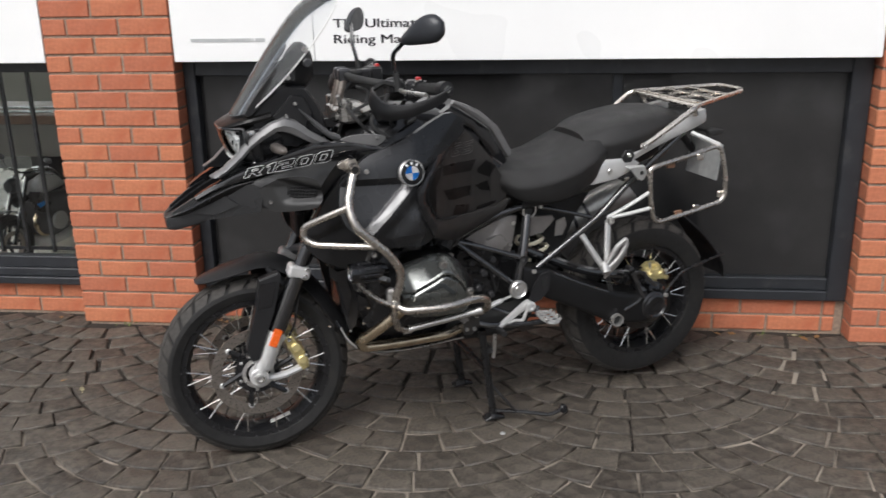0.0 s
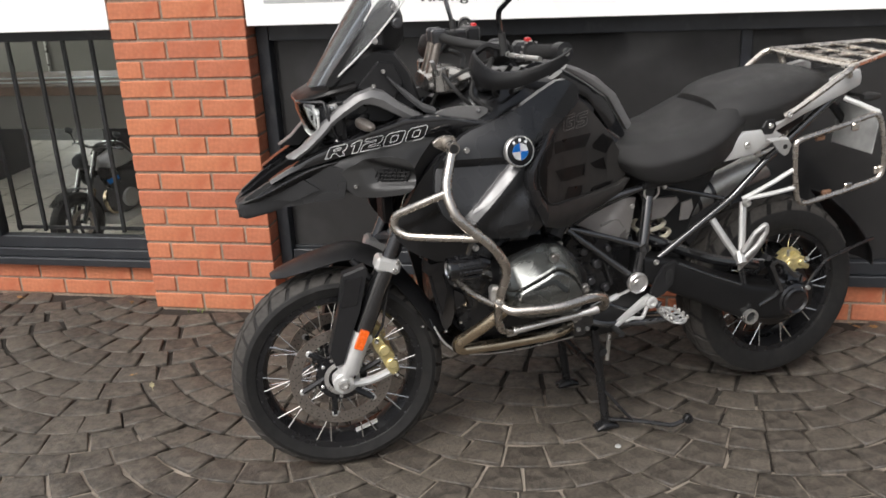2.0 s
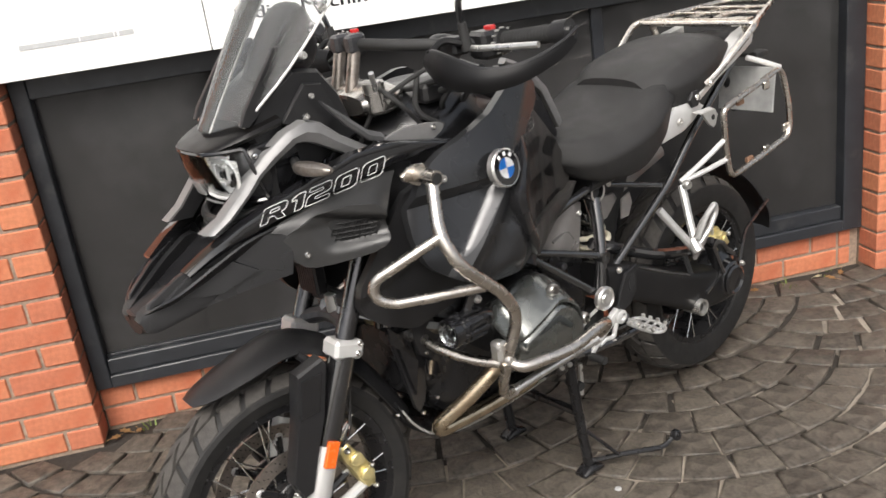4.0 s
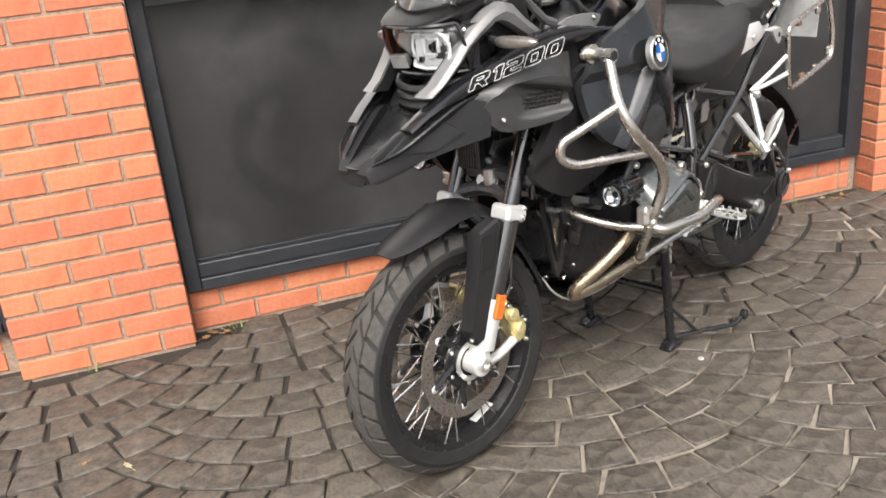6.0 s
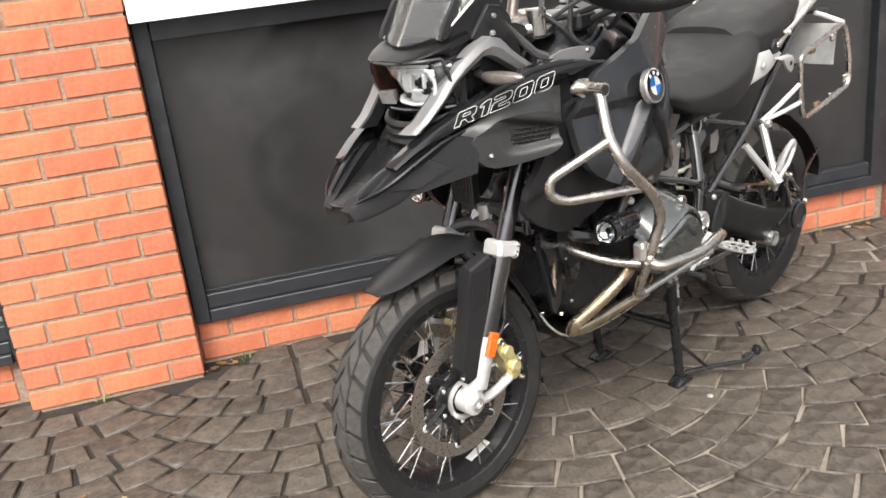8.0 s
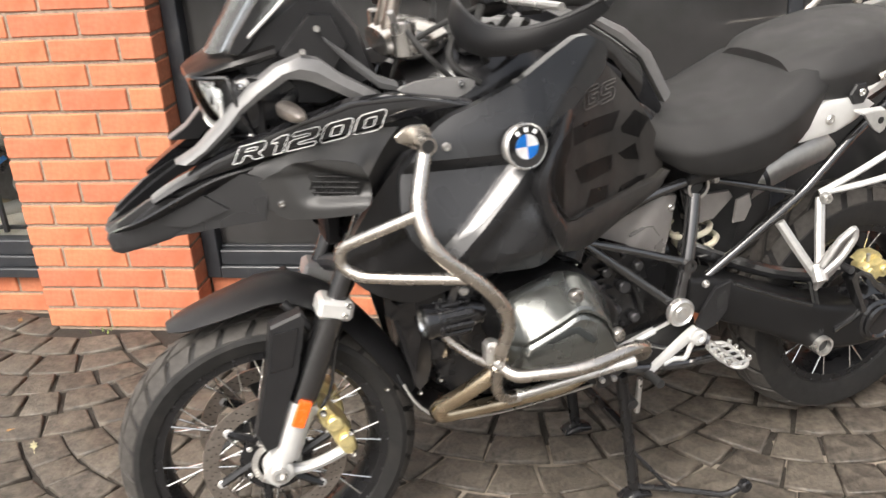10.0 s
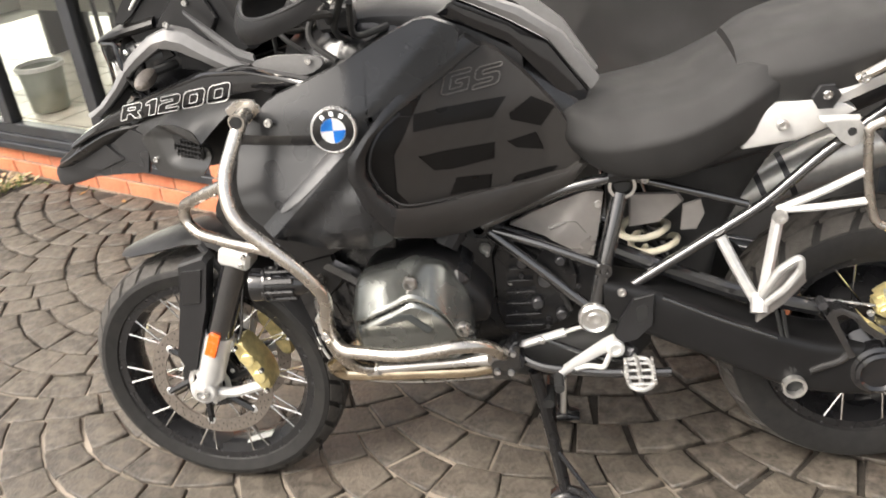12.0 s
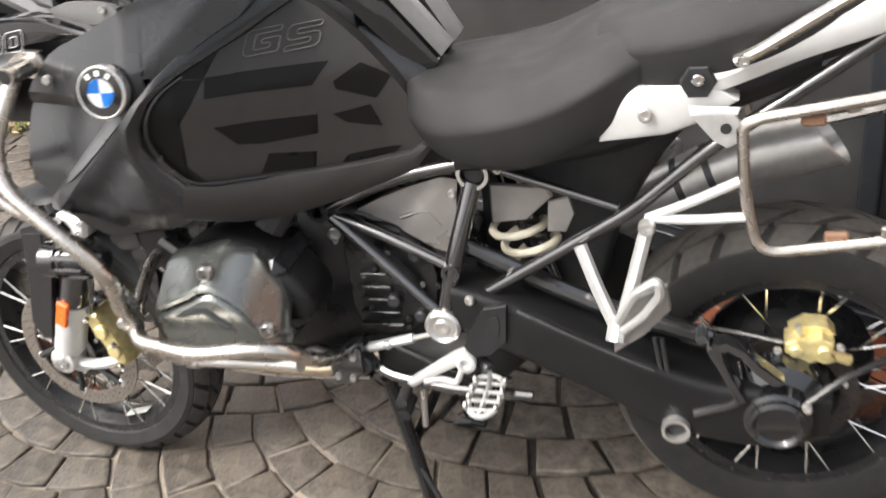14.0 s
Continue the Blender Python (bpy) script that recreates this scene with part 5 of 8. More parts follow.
for s in (-1, 1):
    d = Vector((0.035, s * 0.18, 0.014)).normalized()
    g0 = Vector((0.534, s * 0.315, 1.2435))
    grip = front("grip", tube([g0, g0 + d * 0.125], 0.0175, sides=16), "rubber", hb, "black rubber grip")
    for k in range(14):
        q = g0 + d * (0.008 + 0.008 * k)
        front("grip_rib", tube([q, q + d * 0.0035], 0.0184, sides=14), "rubber", grip)
    front("grip_flange", tube([g0 - d * 0.010, g0 + d * 0.002], 0.025, sides=20), "rubber", grip)
    for k in range(12):
        a_ = 2 * math.pi * k / 12
        q = g0 + Vector((0.0255 * math.cos(a_), 0, 0.0255 * math.sin(a_)))
        front("flange_tooth", tube([q - d * 0.009, q + d * 0.001], 0.0022, sides=5), "alu", grip)
    front("bar_end", tube([g0 + d * 0.127, g0 + d * 0.160], 0.0225, sides=16), "plastic", hb)
    front("bar_end_bolt", tube([g0 + d * 0.159, g0 + d * 0.164], 0.0105, sides=12), "chrome", hb)
    sw = front("switch_block", move(box((-0.024, -0.035, -0.03), (0.024, 0.035, 0.026), 0.008), Matrix.Translation(g0 - d * 0.05) @ Matrix.Rotation(s * 0.19, 4, "Z")), "plastic", hb)
    front("thumb_switch", box(tuple(g0 - d * 0.05 + Vector((0.008, -0.012, 0.024))), tuple(g0 - d * 0.05 + Vector((0.022, 0.012, 0.034))), 0.002), "red", sw, "small red switch")
    for k in range(3):
        front("rocker", box(tuple(g0 - d * (0.036 + 0.012 * k) + Vector((0.022, -0.004, -0.006))), tuple(g0 - d * (0.036 + 0.012 * k) + Vector((0.027, 0.004, 0.004))), 0.001), "label_white", sw)
    front("lever", tube([g0 - d * 0.07 + Vector((-0.03, 0, 0)), g0 - d * 0.02 + Vector((-0.055, 0, -0.004)), g0 + d * 0.125 + Vector((-0.045, 0, -0.014))], 0.0065, 0.03, 8), "alu", hb, "silver lever")
    front("master_cylinder", box((0.455, min(s * 0.19, s * 0.25), 1.225), (0.50, max(s * 0.19, s * 0.25), 1.262), 0.006), "plastic", hb)
    # hand guard: a tall shield before the levers that narrows to a band round to the bar end
    rows = []
    for x, y, zb, zt in spline([(0.420, 0.200, 1.196, 1.240), (0.392, 0.265, 1.184, 1.248), (0.384, 0.335, 1.174, 1.236), (0.402, 0.400, 1.170, 1.214), (0.448, 0.446, 1.178, 1.214), (0.500, 0.468, 1.196, 1.228), (0.545, 0.478, 1.216, 1.246), (0.572, 0.480, 1.236, 1.262)], 3):
        rows.append([Vector((x - 0.010 * math.sin(math.pi * f), s * y, zb + (zt - zb) * f)) for f in (0, 0.12, 0.3, 0.5, 0.7, 0.88, 1)])
    guard_ob = front("hand_guard", sheet(rows, 0.006), "guard_black", hb, "matte black hand guard", 40)
    front("guard_rim", tube([tuple(r[-1] + Vector((0.004, 0, 0))) for r in rows], 0.0038, 0.01, 7, steps=1), "plastic", guard_ob)
    front("guard_strut", tube([(0.405, s * 0.235, 1.240), (0.440, s * 0.235, 1.262), (0.470, s * 0.262, 1.250)], 0.008, 0.02, 8), "guard_black", guard_ob)
    front("switch_cable", tube([(0.455, s * 0.225, 1.222), (0.430, s * 0.260, 1.196), (0.470, s * 0.330, 1.190), (0.500, s * 0.250, 1.180), (0.470, s * 0.160, 1.150)], 0.0075, 0.03, 8), "rubber", guard_ob)
    # mirror
    base = Vector((0.477, s * 0.265, 1.250))
    neck = Vector((0.458, s * 0.282, 1.345))
    head_ = Vector((0.484, s * 0.40, 1.408))
    mir = front("mirror", tube([base, base + Vector((-0.01, 0, 0.05)), neck, head_], 0.0070, 0.02, 10), "frame", bike, "black mirror on a bent stem")
    front("stem_boot", tube([base - Vector((0, 0, 0.015)), base + Vector((-0.006, 0, 0.04))], 0.012, sides=12, ends=0.009), "rubber", mir)
    mb = shell([(-0.088, -0.034), (-0.045, 0.006), (0.000, 0.036), (0.040, 0.042), (0.072, 0.022), (0.074, -0.014), (0.048, -0.038), (-0.01, -0.044), (-0.065, -0.048)], lambda x, z: 0.0, 0.010, 0.022, 2)
    for v in mb.verts:
        v.co = Vector((v.co.y, s * v.co.x, v.co.z))
    move(mb, Matrix.Translation((0.505, s * 0.448, 1.424)) @ Matrix.Rotation(s * radians(-35), 4, "Z"))
    front("mirror_shell", mb, "mirror_dark", mir, "dark mirror shell")
for k, pts in enumerate((((0.38, -0.05, 1.17), (0.33, -0.12, 1.19), (0.36, -0.17, 1.14), (0.44, -0.14, 1.06)), ((0.47, -0.2, 1.23), (0.40, -0.16, 1.20), (0.33, -0.10, 1.15), (0.31, -0.04, 1.05)), ((0.46, 0.2, 1.23), (0.39, 0.12, 1.20), (0.33, 0.04, 1.12)))):
    part("control_cable", tube(pts, 0.005, 0.05, 7), "rubber", bike)
for pts in (((0.50, -0.21, 1.205), (0.46, -0.16, 1.13), (0.50, -0.12, 1.10), (0.62, -0.10, 1.12)), ((0.52, -0.24, 1.20), (0.50, -0.18, 1.12), (0.56, -0.13, 1.13)), ((0.44, -0.12, 1.20), (0.40, -0.14, 1.12), (0.46, -0.16, 1.08)), ((0.47, -0.20, 1.19), (0.43, -0.10, 1.16), (0.47, 0.02, 1.15))):
    part("control_cable", tube(pts, 0.0065, 0.05, 7), "rubber", bike)
part("fluid_reservoir", loft(spline([(0.455, 1.185, 1.245, 0.026, 0.5), (0.475, 1.178, 1.252, 0.034, 0.5), (0.505, 1.185, 1.245, 0.028, 0.5)], 2), 16), "plastic", bike, "black fluid reservoir").data.transform(Matrix.Translation((0, -0.165, 0.02)))
part("cable_guide", box((0.43, -0.150, 1.130), (0.50, -0.105, 1.172), 0.008), "plastic", bike)
part("banjo_fitting", tube([(0.318, -0.13, 1.185), (0.300, -0.15, 1.225)], 0.006, sides=8), "alu", bike)

# arms that hold the screen fairing to the tank, grey
arm_lean = lambda x, z: -0.146 - 0.11 * (x - 0.2)
for s in (-1, 1):
    b_ = strip_panel([((0.178, 1.196), (0.184, 1.184)), ((0.230, 1.152), (0.226, 1.134)), ((0.268, 1.118), (0.270, 1.094)), ((0.300, 1.104), (0.305, 1.084))], arm_lean, 0.010, 0.003)
    arm = part("fairing_arm", b_ if s < 0 else mirrored(b_), "arm_grey", bike, "grey fairing arm")
    b_ = sculpt([(0.296, 1.092), (0.340, 1.103), (0.400, 1.102), (0.440, 1.094), (0.438, 1.080), (0.411, 1.064), (0.366, 1.066), (0.310, 1.080)], lambda x, z: arm_lean(x, z) - 0.012, 0.010, 0.02)
    part("arm_plate", b_ if s < 0 else mirrored(b_), "beam", arm, "pale grey end plate of the arm")
    part("arm_bolt", bolt((0.412, s * 0.181, 1.090), 0.007, 0.006, s), "chrome", arm)

# tank: body, side covers, the printed panels and the badge
part("tank", loft(spline([(0.34, 0.93, 1.10, 0.12, 0.45), (0.44, 0.84, 1.15, 0.17, 0.5), (0.56, 0.80, 1.165, 0.165, 0.5), (0.70, 0.79, 1.125, 0.115, 0.45), (0.82, 0.80, 1.03, 0.085, 0.45), (0.90, 0.82, 0.95, 0.075, 0.5)], 4), 28), "satin", bike, "satin black fuel tank")
part("tank_top", loft(spline([(0.42, 1.06, 1.14, 0.10, 0.6), (0.52, 1.08, 1.165, 0.12, 0.6), (0.66, 1.06, 1.145, 0.11, 0.6), (0.80, 0.99, 1.06, 0.085, 0.6)], 4)), "plastic", bike, "matte black tank centre")


def cover_lean(x, z):
    """The left tank cover: a broad blade below the badge, stepping in along a slant to the front."""
    n = (z - 0.965) * 0.736 - (x - 0.47) * 0.677
    y = -0.305 + 0.42 * max(0.0, x - 0.5) + 0.16 * max(0.0, z - 1.02) - 0.2 * min(0.1, max(0.0, 0.96 - z)) + 0.5 * max(0.0, 0.80 - z) + 0.3 * max(0.0, n) + 0.9 * max(0.0, n - 0.06) ** 2
    step = min(1.0, max(0.0, (n + 0.022) / 0.026))
    return y + 0.020 * step * (1 - ease(z, 0.955, 0.985)) + 0.010 * ease(-n, 0.03, 0.06) * (1 - ease(-n, 0.06, 0.11)) * ease(0.95 - z, 0.0, 0.04)


def panel_lean(x, z):
    """The printed knee panel: it runs in fast from the rim towards the seat."""
    y = float(np.interp(x, (0.38, 0.46, 0.50, 0.566, 0.61, 0.65, 0.75, 0.835, 0.92), (-0.318, -0.322, -0.318, -0.288, -0.250, -0.216, -0.150, -0.108, -0.092)))
    return y + 0.30 * max(0.0, z - 0.96) + 0.10 * max(0.0, 0.80 - z)


COVER = [(0.268, 0.960), (0.300, 1.006), (0.350, 1.048), (0.430, 1.075), (0.558, 1.130), (0.640, 1.160), (0.700, 1.130), (0.690, 1.085), (0.620, 1.050), (0.560, 1.010), (0.520, 0.965), (0.510, 0.920), (0.530, 0.850), (0.556, 0.785), (0.534, 0.758), (0.496, 0.755), (0.401, 0.764), (0.325, 0.800), (0.270, 0.840), (0.255, 0.890)]
RIM = [((0.700, 1.102), (0.728, 1.078)), ((0.675, 1.090), (0.711, 1.070)), ((0.607, 1.057), (0.656, 1.040)), ((0.553, 1.012), (0.579, 1.006)), ((0.519, 0.978), (0.544, 0.979)), ((0.493, 0.948), (0.524, 0.945)), ((0.488, 0.915), (0.519, 0.914)), ((0.509, 0.851), (0.534, 0.874)), ((0.548, 0.780), (0.562, 0.836)), ((0.610, 0.748), (0.596, 0.822)), ((0.667, 0.733), (0.668, 0.811)), ((0.730, 0.738), (0.740, 0.804)), ((0.786, 0.748), (0.800, 0.803)), ((0.883, 0.780), (0.870, 0.808)), ((0.912, 0.817), (0.894, 0.822))]
KNEE = [(0.690, 1.090), (0.649, 1.048), (0.600, 1.012), (0.560, 1.004), (0.527, 0.972), (0.505, 0.935), (0.502, 0.905), (0.518, 0.862), (0.552, 0.815), (0.580, 0.805), (0.660, 0.790), (0.745, 0.784), (0.832, 0.785), (0.890, 0.800), (0.902, 0.835), (0.868, 0.925), (0.800, 1.014), (0.743, 1.072)]
GRAPHICS = ([(0.605, 0.992), (0.767, 0.978), (0.739, 0.945), (0.602, 0.962)],
            [(0.605, 0.914), (0.739, 0.896), (0.735, 0.864), (0.657, 0.868), (0.628, 0.877)],
            [(0.664, 0.849), (0.728, 0.834), (0.723, 0.807), (0.648, 0.818)],
            [(0.769, 0.945), (0.812, 0.968), (0.856, 0.940), (0.827, 0.905), (0.771, 0.932)],
            [(0.761, 0.891), (0.817, 0.896), (0.830, 0.856), (0.778, 0.873)],
            [(0.760, 0.804), (0.772, 0.817), (0.856, 0.818), (0.840, 0.803)],
            [(0.507, 0.918), (0.515, 0.950), (0.562, 1.000), (0.603, 0.990), (0.587, 0.960), (0.568, 0.934)],
            [(0.507, 0.918), (0.568, 0.934), (0.560, 0.869), (0.582, 0.828), (0.560, 0.825), (0.512, 0.898)],
            [(0.562, 1.004), (0.602, 1.022), (0.656, 1.060), (0.682, 1.080), (0.631, 1.036), (0.603, 0.990)])
for s in (-1, 1):
    across = (-0.677, 0.736)
    b_ = sculpt(COVER, cover_lean, 0.02, 0.012, 1, [((0.47 + across[0] * n_, 0.965 + across[1] * n_), across) for n_ in (-0.022, -0.009, 0.004)])
    cov = part("tank_cover", b_ if s < 0 else mirrored(b_), "satin_metal", bike, "satin black tank side cover", 22)
    chamfer = []
    for f_ in np.linspace(0, 1, 37):
        w0 = np.interp(f_, (0, 0.35, 0.7, 0.92, 1), (0.004, 0.0035, 0.003, 0.002, -0.001))
        w1 = np.interp(f_, (0, 0.35, 0.7, 0.92, 1), (-0.022, -0.020, -0.016, -0.010, -0.005))
        bx, bz = 0.47 - 0.126 * f_, 0.965 - 0.116 * f_
        chamfer.append(tuple((bx + across[0] * w_, bz + across[1] * w_) for w_ in (w0, w1)))
    b_ = strip_panel(chamfer, lambda x, z: cover_lean(x, z) - 0.0028, 0.006, 0.0006)
    part("cover_ridge", b_ if s < 0 else mirrored(b_), "ridge_grey", cov, "grey bevelled edge under the badge")
    b_ = sculpt(KNEE, panel_lean, 0.03, 0.012)
    pan = part("tank_panel", b_ if s < 0 else mirrored(b_), "panel_grey", bike, "charcoal tank panel with printed dark graphics", 50)
    gl = lambda x, z: panel_lean(x, z) - 0.0008
    for outline in GRAPHICS:
        b_ = sculpt(outline, gl, 0.0006, 0.012, 0)
        part("graphic", b_ if s < 0 else mirrored(b_), "panel_dark", pan, "dark glossy printed shape", 60)
    if s < 0:
        tx = bmesh.new()
        GLYPHS = [[(0, 0.12), (0.12, 0), (1, 0), (1, 0.58), (0.48, 0.58), (0.48, 0.40), (0.74, 0.40), (0.74, 0.2), (0.28, 0.2), (0.28, 0.8), (1, 0.8), (1, 1), (0.12, 1), (0, 0.88)],
                  [(0, 0), (0.88, 0), (1, 0.12), (1, 0.48), (0.88, 0.6), (0.28, 0.6), (0.28, 0.8), (1, 0.8), (1, 1), (0.12, 1), (0, 0.88), (0, 0.52), (0.12, 0.4), (0.72, 0.4), (0.72, 0.2), (0, 0.2)]]
        for k, glyph in enumerate(GLYPHS):
            pts = []
            for gx, gz in glyph + glyph[:1]:
                x, z = 0.652 + 0.055 * k + 0.047 * gx + 0.010 * gz, 1.008 - 0.004 * k + 0.036 * gz
                pts.append((x, gl(x, z) - 0.0008, z))
            tube(pts, 0.0013, 0.003, 5, tx, steps=2)
        part("embossed_letters", tx, "plate_dim", pan, "embossed letters GS")
    # bright bead inside the front of the rim, then the rim itself
    pts = [(x, panel_lean(x, z) - 0.014, z) for x, z in ((0.585, 1.004), (0.552, 0.985), (0.532, 0.955), (0.525, 0.918), (0.540, 0.874), (0.568, 0.838), (0.598, 0.826), (0.66, 0.815))]
    b_ = tube(pts, 0.0026, 0.03, 6)
    part("panel_edge", b_ if s < 0 else mirrored(b_), "satin_metal", pan)
    rim_lean = lambda x, z: panel_lean(x, z) - 0.016 - 0.006 * ease(0.62 - x, 0.0, 0.06)
    # one charcoal rim: its front stretch is coloured black to imitate shading
    b_ = strip_panel(RIM[:9], rim_lean, 0.034, 0.004)
    part("panel_rim", b_ if s < 0 else mirrored(b_), "satin", pan, "raised rim round the panel, its shading put in as black")
    b_ = strip_panel(RIM[8:], rim_lean, 0.034, 0.004)
    part("panel_rim", b_ if s < 0 else mirrored(b_), "panel_grey", pan, "raised charcoal rim under the panel")
    # roundel
    c_ = Vector((0.475, -0.322, 1.000))
    rm = Matrix.Translation(c_) @ Matrix.Rotation(radians(-10), 4, "X") @ Matrix.Rotation(radians(4), 4, "Z")
    if s > 0:
        rm = Matrix.Diagonal((1, -1, 1, 1)) @ rm
    badge = part("badge", move(lathe([(0, 0.012), (0.041, 0.012), (0.041, -0.002), (0.038, -0.005), (0.034, -0.004), (0, -0.004)], seg=36), rm), "alu", bike, "round enamel badge in black, white and blue")
    part("badge_ring", move(lathe([(0.0225, -0.0052), (0.0365, -0.0048), (0.0365, -0.0035), (0.0225, -0.0035)], seg=36, close=True), rm), "gloss", badge, "black badge ring")
    for q in range(4):
        b2 = bmesh.new()
        vs = [b2.verts.new((0, -0.0052, 0))] + [b2.verts.new((0.0218 * math.cos(a_), -0.0052, 0.0218 * math.sin(a_))) for a_ in np.linspace(q * math.pi / 2, (q + 1) * math.pi / 2, 9)]
        f_ = b2.faces.new(vs)
        bmesh.ops.solidify(b2, geom=[f_], thickness=0.0012)
        part("badge_quarter", move(b2, rm), "white" if q % 2 == 0 else "blue", badge, "white enamel quarter" if q % 2 == 0 else "blue enamel quarter")
    for k in (-1, 0, 1):
        a_ = math.pi / 2 + k * 0.6
        b2 = box((-0.0035, -0.0060, -0.004), (0.0035, -0.0050, 0.004))
        part("badge_mark", move(move(b2, Matrix.Translation((0.0295 * math.cos(a_), 0, 0.0295 * math.sin(a_))) @ Matrix.Rotation(math.pi / 2 - a_, 4, "Y")), rm), "white", badge)
# bright edge strip on the tank shoulder
for s in (-1, 1):
    rail_lean = lambda x, z: -0.135 + 0.30 * (x - 0.65)
    b_ = strip_panel([((0.700, 1.176), (0.688, 1.164)), ((0.738, 1.162), (0.718, 1.150)), ((0.806, 1.128), (0.780, 1.112)), ((0.880, 1.068), (0.850, 1.062)), ((0.944, 0.970), (0.926, 0.950))], rail_lean, 0.02, 0.004)
    part("tank_rail", b_ if s < 0 else mirrored(b_), "beam", bike, "grey strip along the tank shoulder")
    b_ = strip_panel([((0.690, 1.160), (0.650, 1.140)), ((0.716, 1.146), (0.690, 1.118)), ((0.778, 1.108), (0.776, 1.066)), ((0.848, 1.058), (0.848, 0.974)), ((0.922, 0.946), (0.900, 0.900))], lambda x, z: rail_lean(x, z) + 0.006, 0.03, 0.004)
    part("tank_rail_lower", b_ if s < 0 else mirrored(b_), "gloss", bike, "gloss black strip beside the seat")

# seats
def cushion(rows):
    """A seat through cross-sections (x, z_bottom, z_crease, z_top, half width): flat top, crease, slanted side."""
    bm = bmesh.new()
    rings = []
    for x, zb, zc, zt, w in spline(rows, 4):
        half = [(0.0, zt), (0.45 * w, zt - 0.002), (0.72 * w, zt - 0.008), (0.88 * w, zt - 0.020), (0.97 * w, zc + 0.008), (w, zc), (0.995 * w, zc - 0.010), (0.965 * w, (zc + zb) / 2), (0.93 * w, zb + 0.012), (0.90 * w, zb + 0.003), (0.84 * w, zb)]
        ring = [(y, z) for y, z in half] + [(-y, z) for y, z in half[:0:-1]]
        rings.append([bm.verts.new((x, y, z)) for y, z in ring])
    n = len(rings[0])
    for a, b in zip(rings, rings[1:]):
        for k in range(n):
            bm.faces.new((a[k], a[(k + 1) % n], b[(k + 1) % n], b[k]))
    bm.faces.new(rings[0])
    bm.faces.new(rings[-1])
    return bm


part("rider_seat", cushion([(0.862, 0.868, 0.880, 0.925, 0.085), (0.890, 0.842, 0.872, 0.932, 0.128), (0.935, 0.815, 0.866, 0.934, 0.165), (1.00, 0.802, 0.876, 0.938, 0.190), (1.08, 0.806, 0.894, 0.952, 0.203), (1.15, 0.832, 0.918, 0.980, 0.200), (1.215, 0.868, 0.950, 1.012, 0.185), (1.262, 0.925, 0.972, 1.024, 0.165)]), "seat", bike, "black textured rider's seat with a creased side", 50)
part("pillion_seat", cushion([(1.190, 0.955, 0.985, 1.020, 0.125), (1.24, 0.925, 0.985, 1.040, 0.165), (1.32, 0.918, 0.995, 1.060, 0.180), (1.43, 0.942, 1.020, 1.078, 0.174), (1.53, 0.982, 1.040, 1.082, 0.150), (1.60, 1.010, 1.040, 1.066, 0.115)]), "seat", bike, "black textured pillion seat", 50)
part("seat_base", loft(spline([(0.95, 0.76, 0.83, 0.13, 0.5), (1.10, 0.77, 0.86, 0.135, 0.5), (1.25, 0.80, 0.93, 0.135, 0.5), (1.50, 0.90, 1.01, 0.12, 0.5)], 3)), "plastic", bike, "matte black seat base")

# silver tail shields, grab rails and rack
tail_lean = lambda x, z: -0.170 + 0.02 * (x - 1.2)
for s in (-1, 1):
    b_ = shell([(1.192, 0.848), (1.210, 0.905), (1.250, 0.932), (1.350, 0.934), (1.392, 0.908), (1.338, 0.876), (1.29, 0.858)], tail_lean, 0.05, 0.005, 0)
    shield_ob = part("tail_shield", b_ if s < 0 else mirrored(b_), "alu_paint", bike, "silver-painted tail shield")
    part("shield_screw", bolt((1.262, s * 0.178, 0.893), 0.011, 0.006, s), "alu", shield_ob)
    b_ = strip_panel([((1.335, 0.955), (1.36, 0.918)), ((1.46, 0.998), (1.475, 0.960)), ((1.62, 1.065), (1.645, 1.010)), ((1.68, 1.075), (1.685, 1.025))], lambda x, z: -0.168 + 0.10 * (x - 1.35), 0.035, 0.006)
    part("tail_beam", b_ if s < 0 else mirrored(b_), "alu_paint", bike, "silver-painted tail beam")
    part("shield_clip", drum((1.335, s * 0.16, 0.940), 0.026, -0.02, 0.02, seg=6), "plastic", bike)
    part("clip_bolt", bolt((1.335, s * 0.182, 0.945), 0.009, 0.006, s), "chrome", bike)
    part("grab_rail", tube([(1.385, s * 0.175, 0.968), (1.415, s * 0.185, 0.985), (1.50, s * 0.205, 1.045), (1.575, s * 0.212, 1.094), (1.600, s * 0.200, 1.102)], 0.0095, 0.03, 10), "steel", bike, "silver grab rail")
    part("rail_bolt", bolt((1.395, s * 0.186, 0.972), 0.009, 0.007, s), "chrome", bike)
rack = part("luggage_rack", tube([(1.587, 0.0, 1.100), (1.587, -0.195, 1.100), (1.605, -0.200, 1.103), (1.72, -0.150, 1.110), (1.875, -0.088, 1.120), (1.895, -0.06, 1.121), (1.895, 0.06, 1.121), (1.875, 0.088, 1.120), (1.72, 0.150, 1.110), (1.605, 0.200, 1.103), (1.587, 0.195, 1.100), (1.587, 0.0, 1.100)], 0.0085, 0.03, 10), "steel", bike, "silver luggage rack")
for x0_, x1_, w0, w1 in ((1.60, 1.635, 0.175, 0.165), (1.69, 1.72, 0.150, 0.142), (1.77, 1.795, 0.122, 0.115)):
    part("rack_plate", box((x0_, -w0, 1.103 + 0.05 * (x0_ - 1.6)), (x1_, w1, 1.112 + 0.05 * (x0_ - 1.6)), 0.002), "steel", rack)
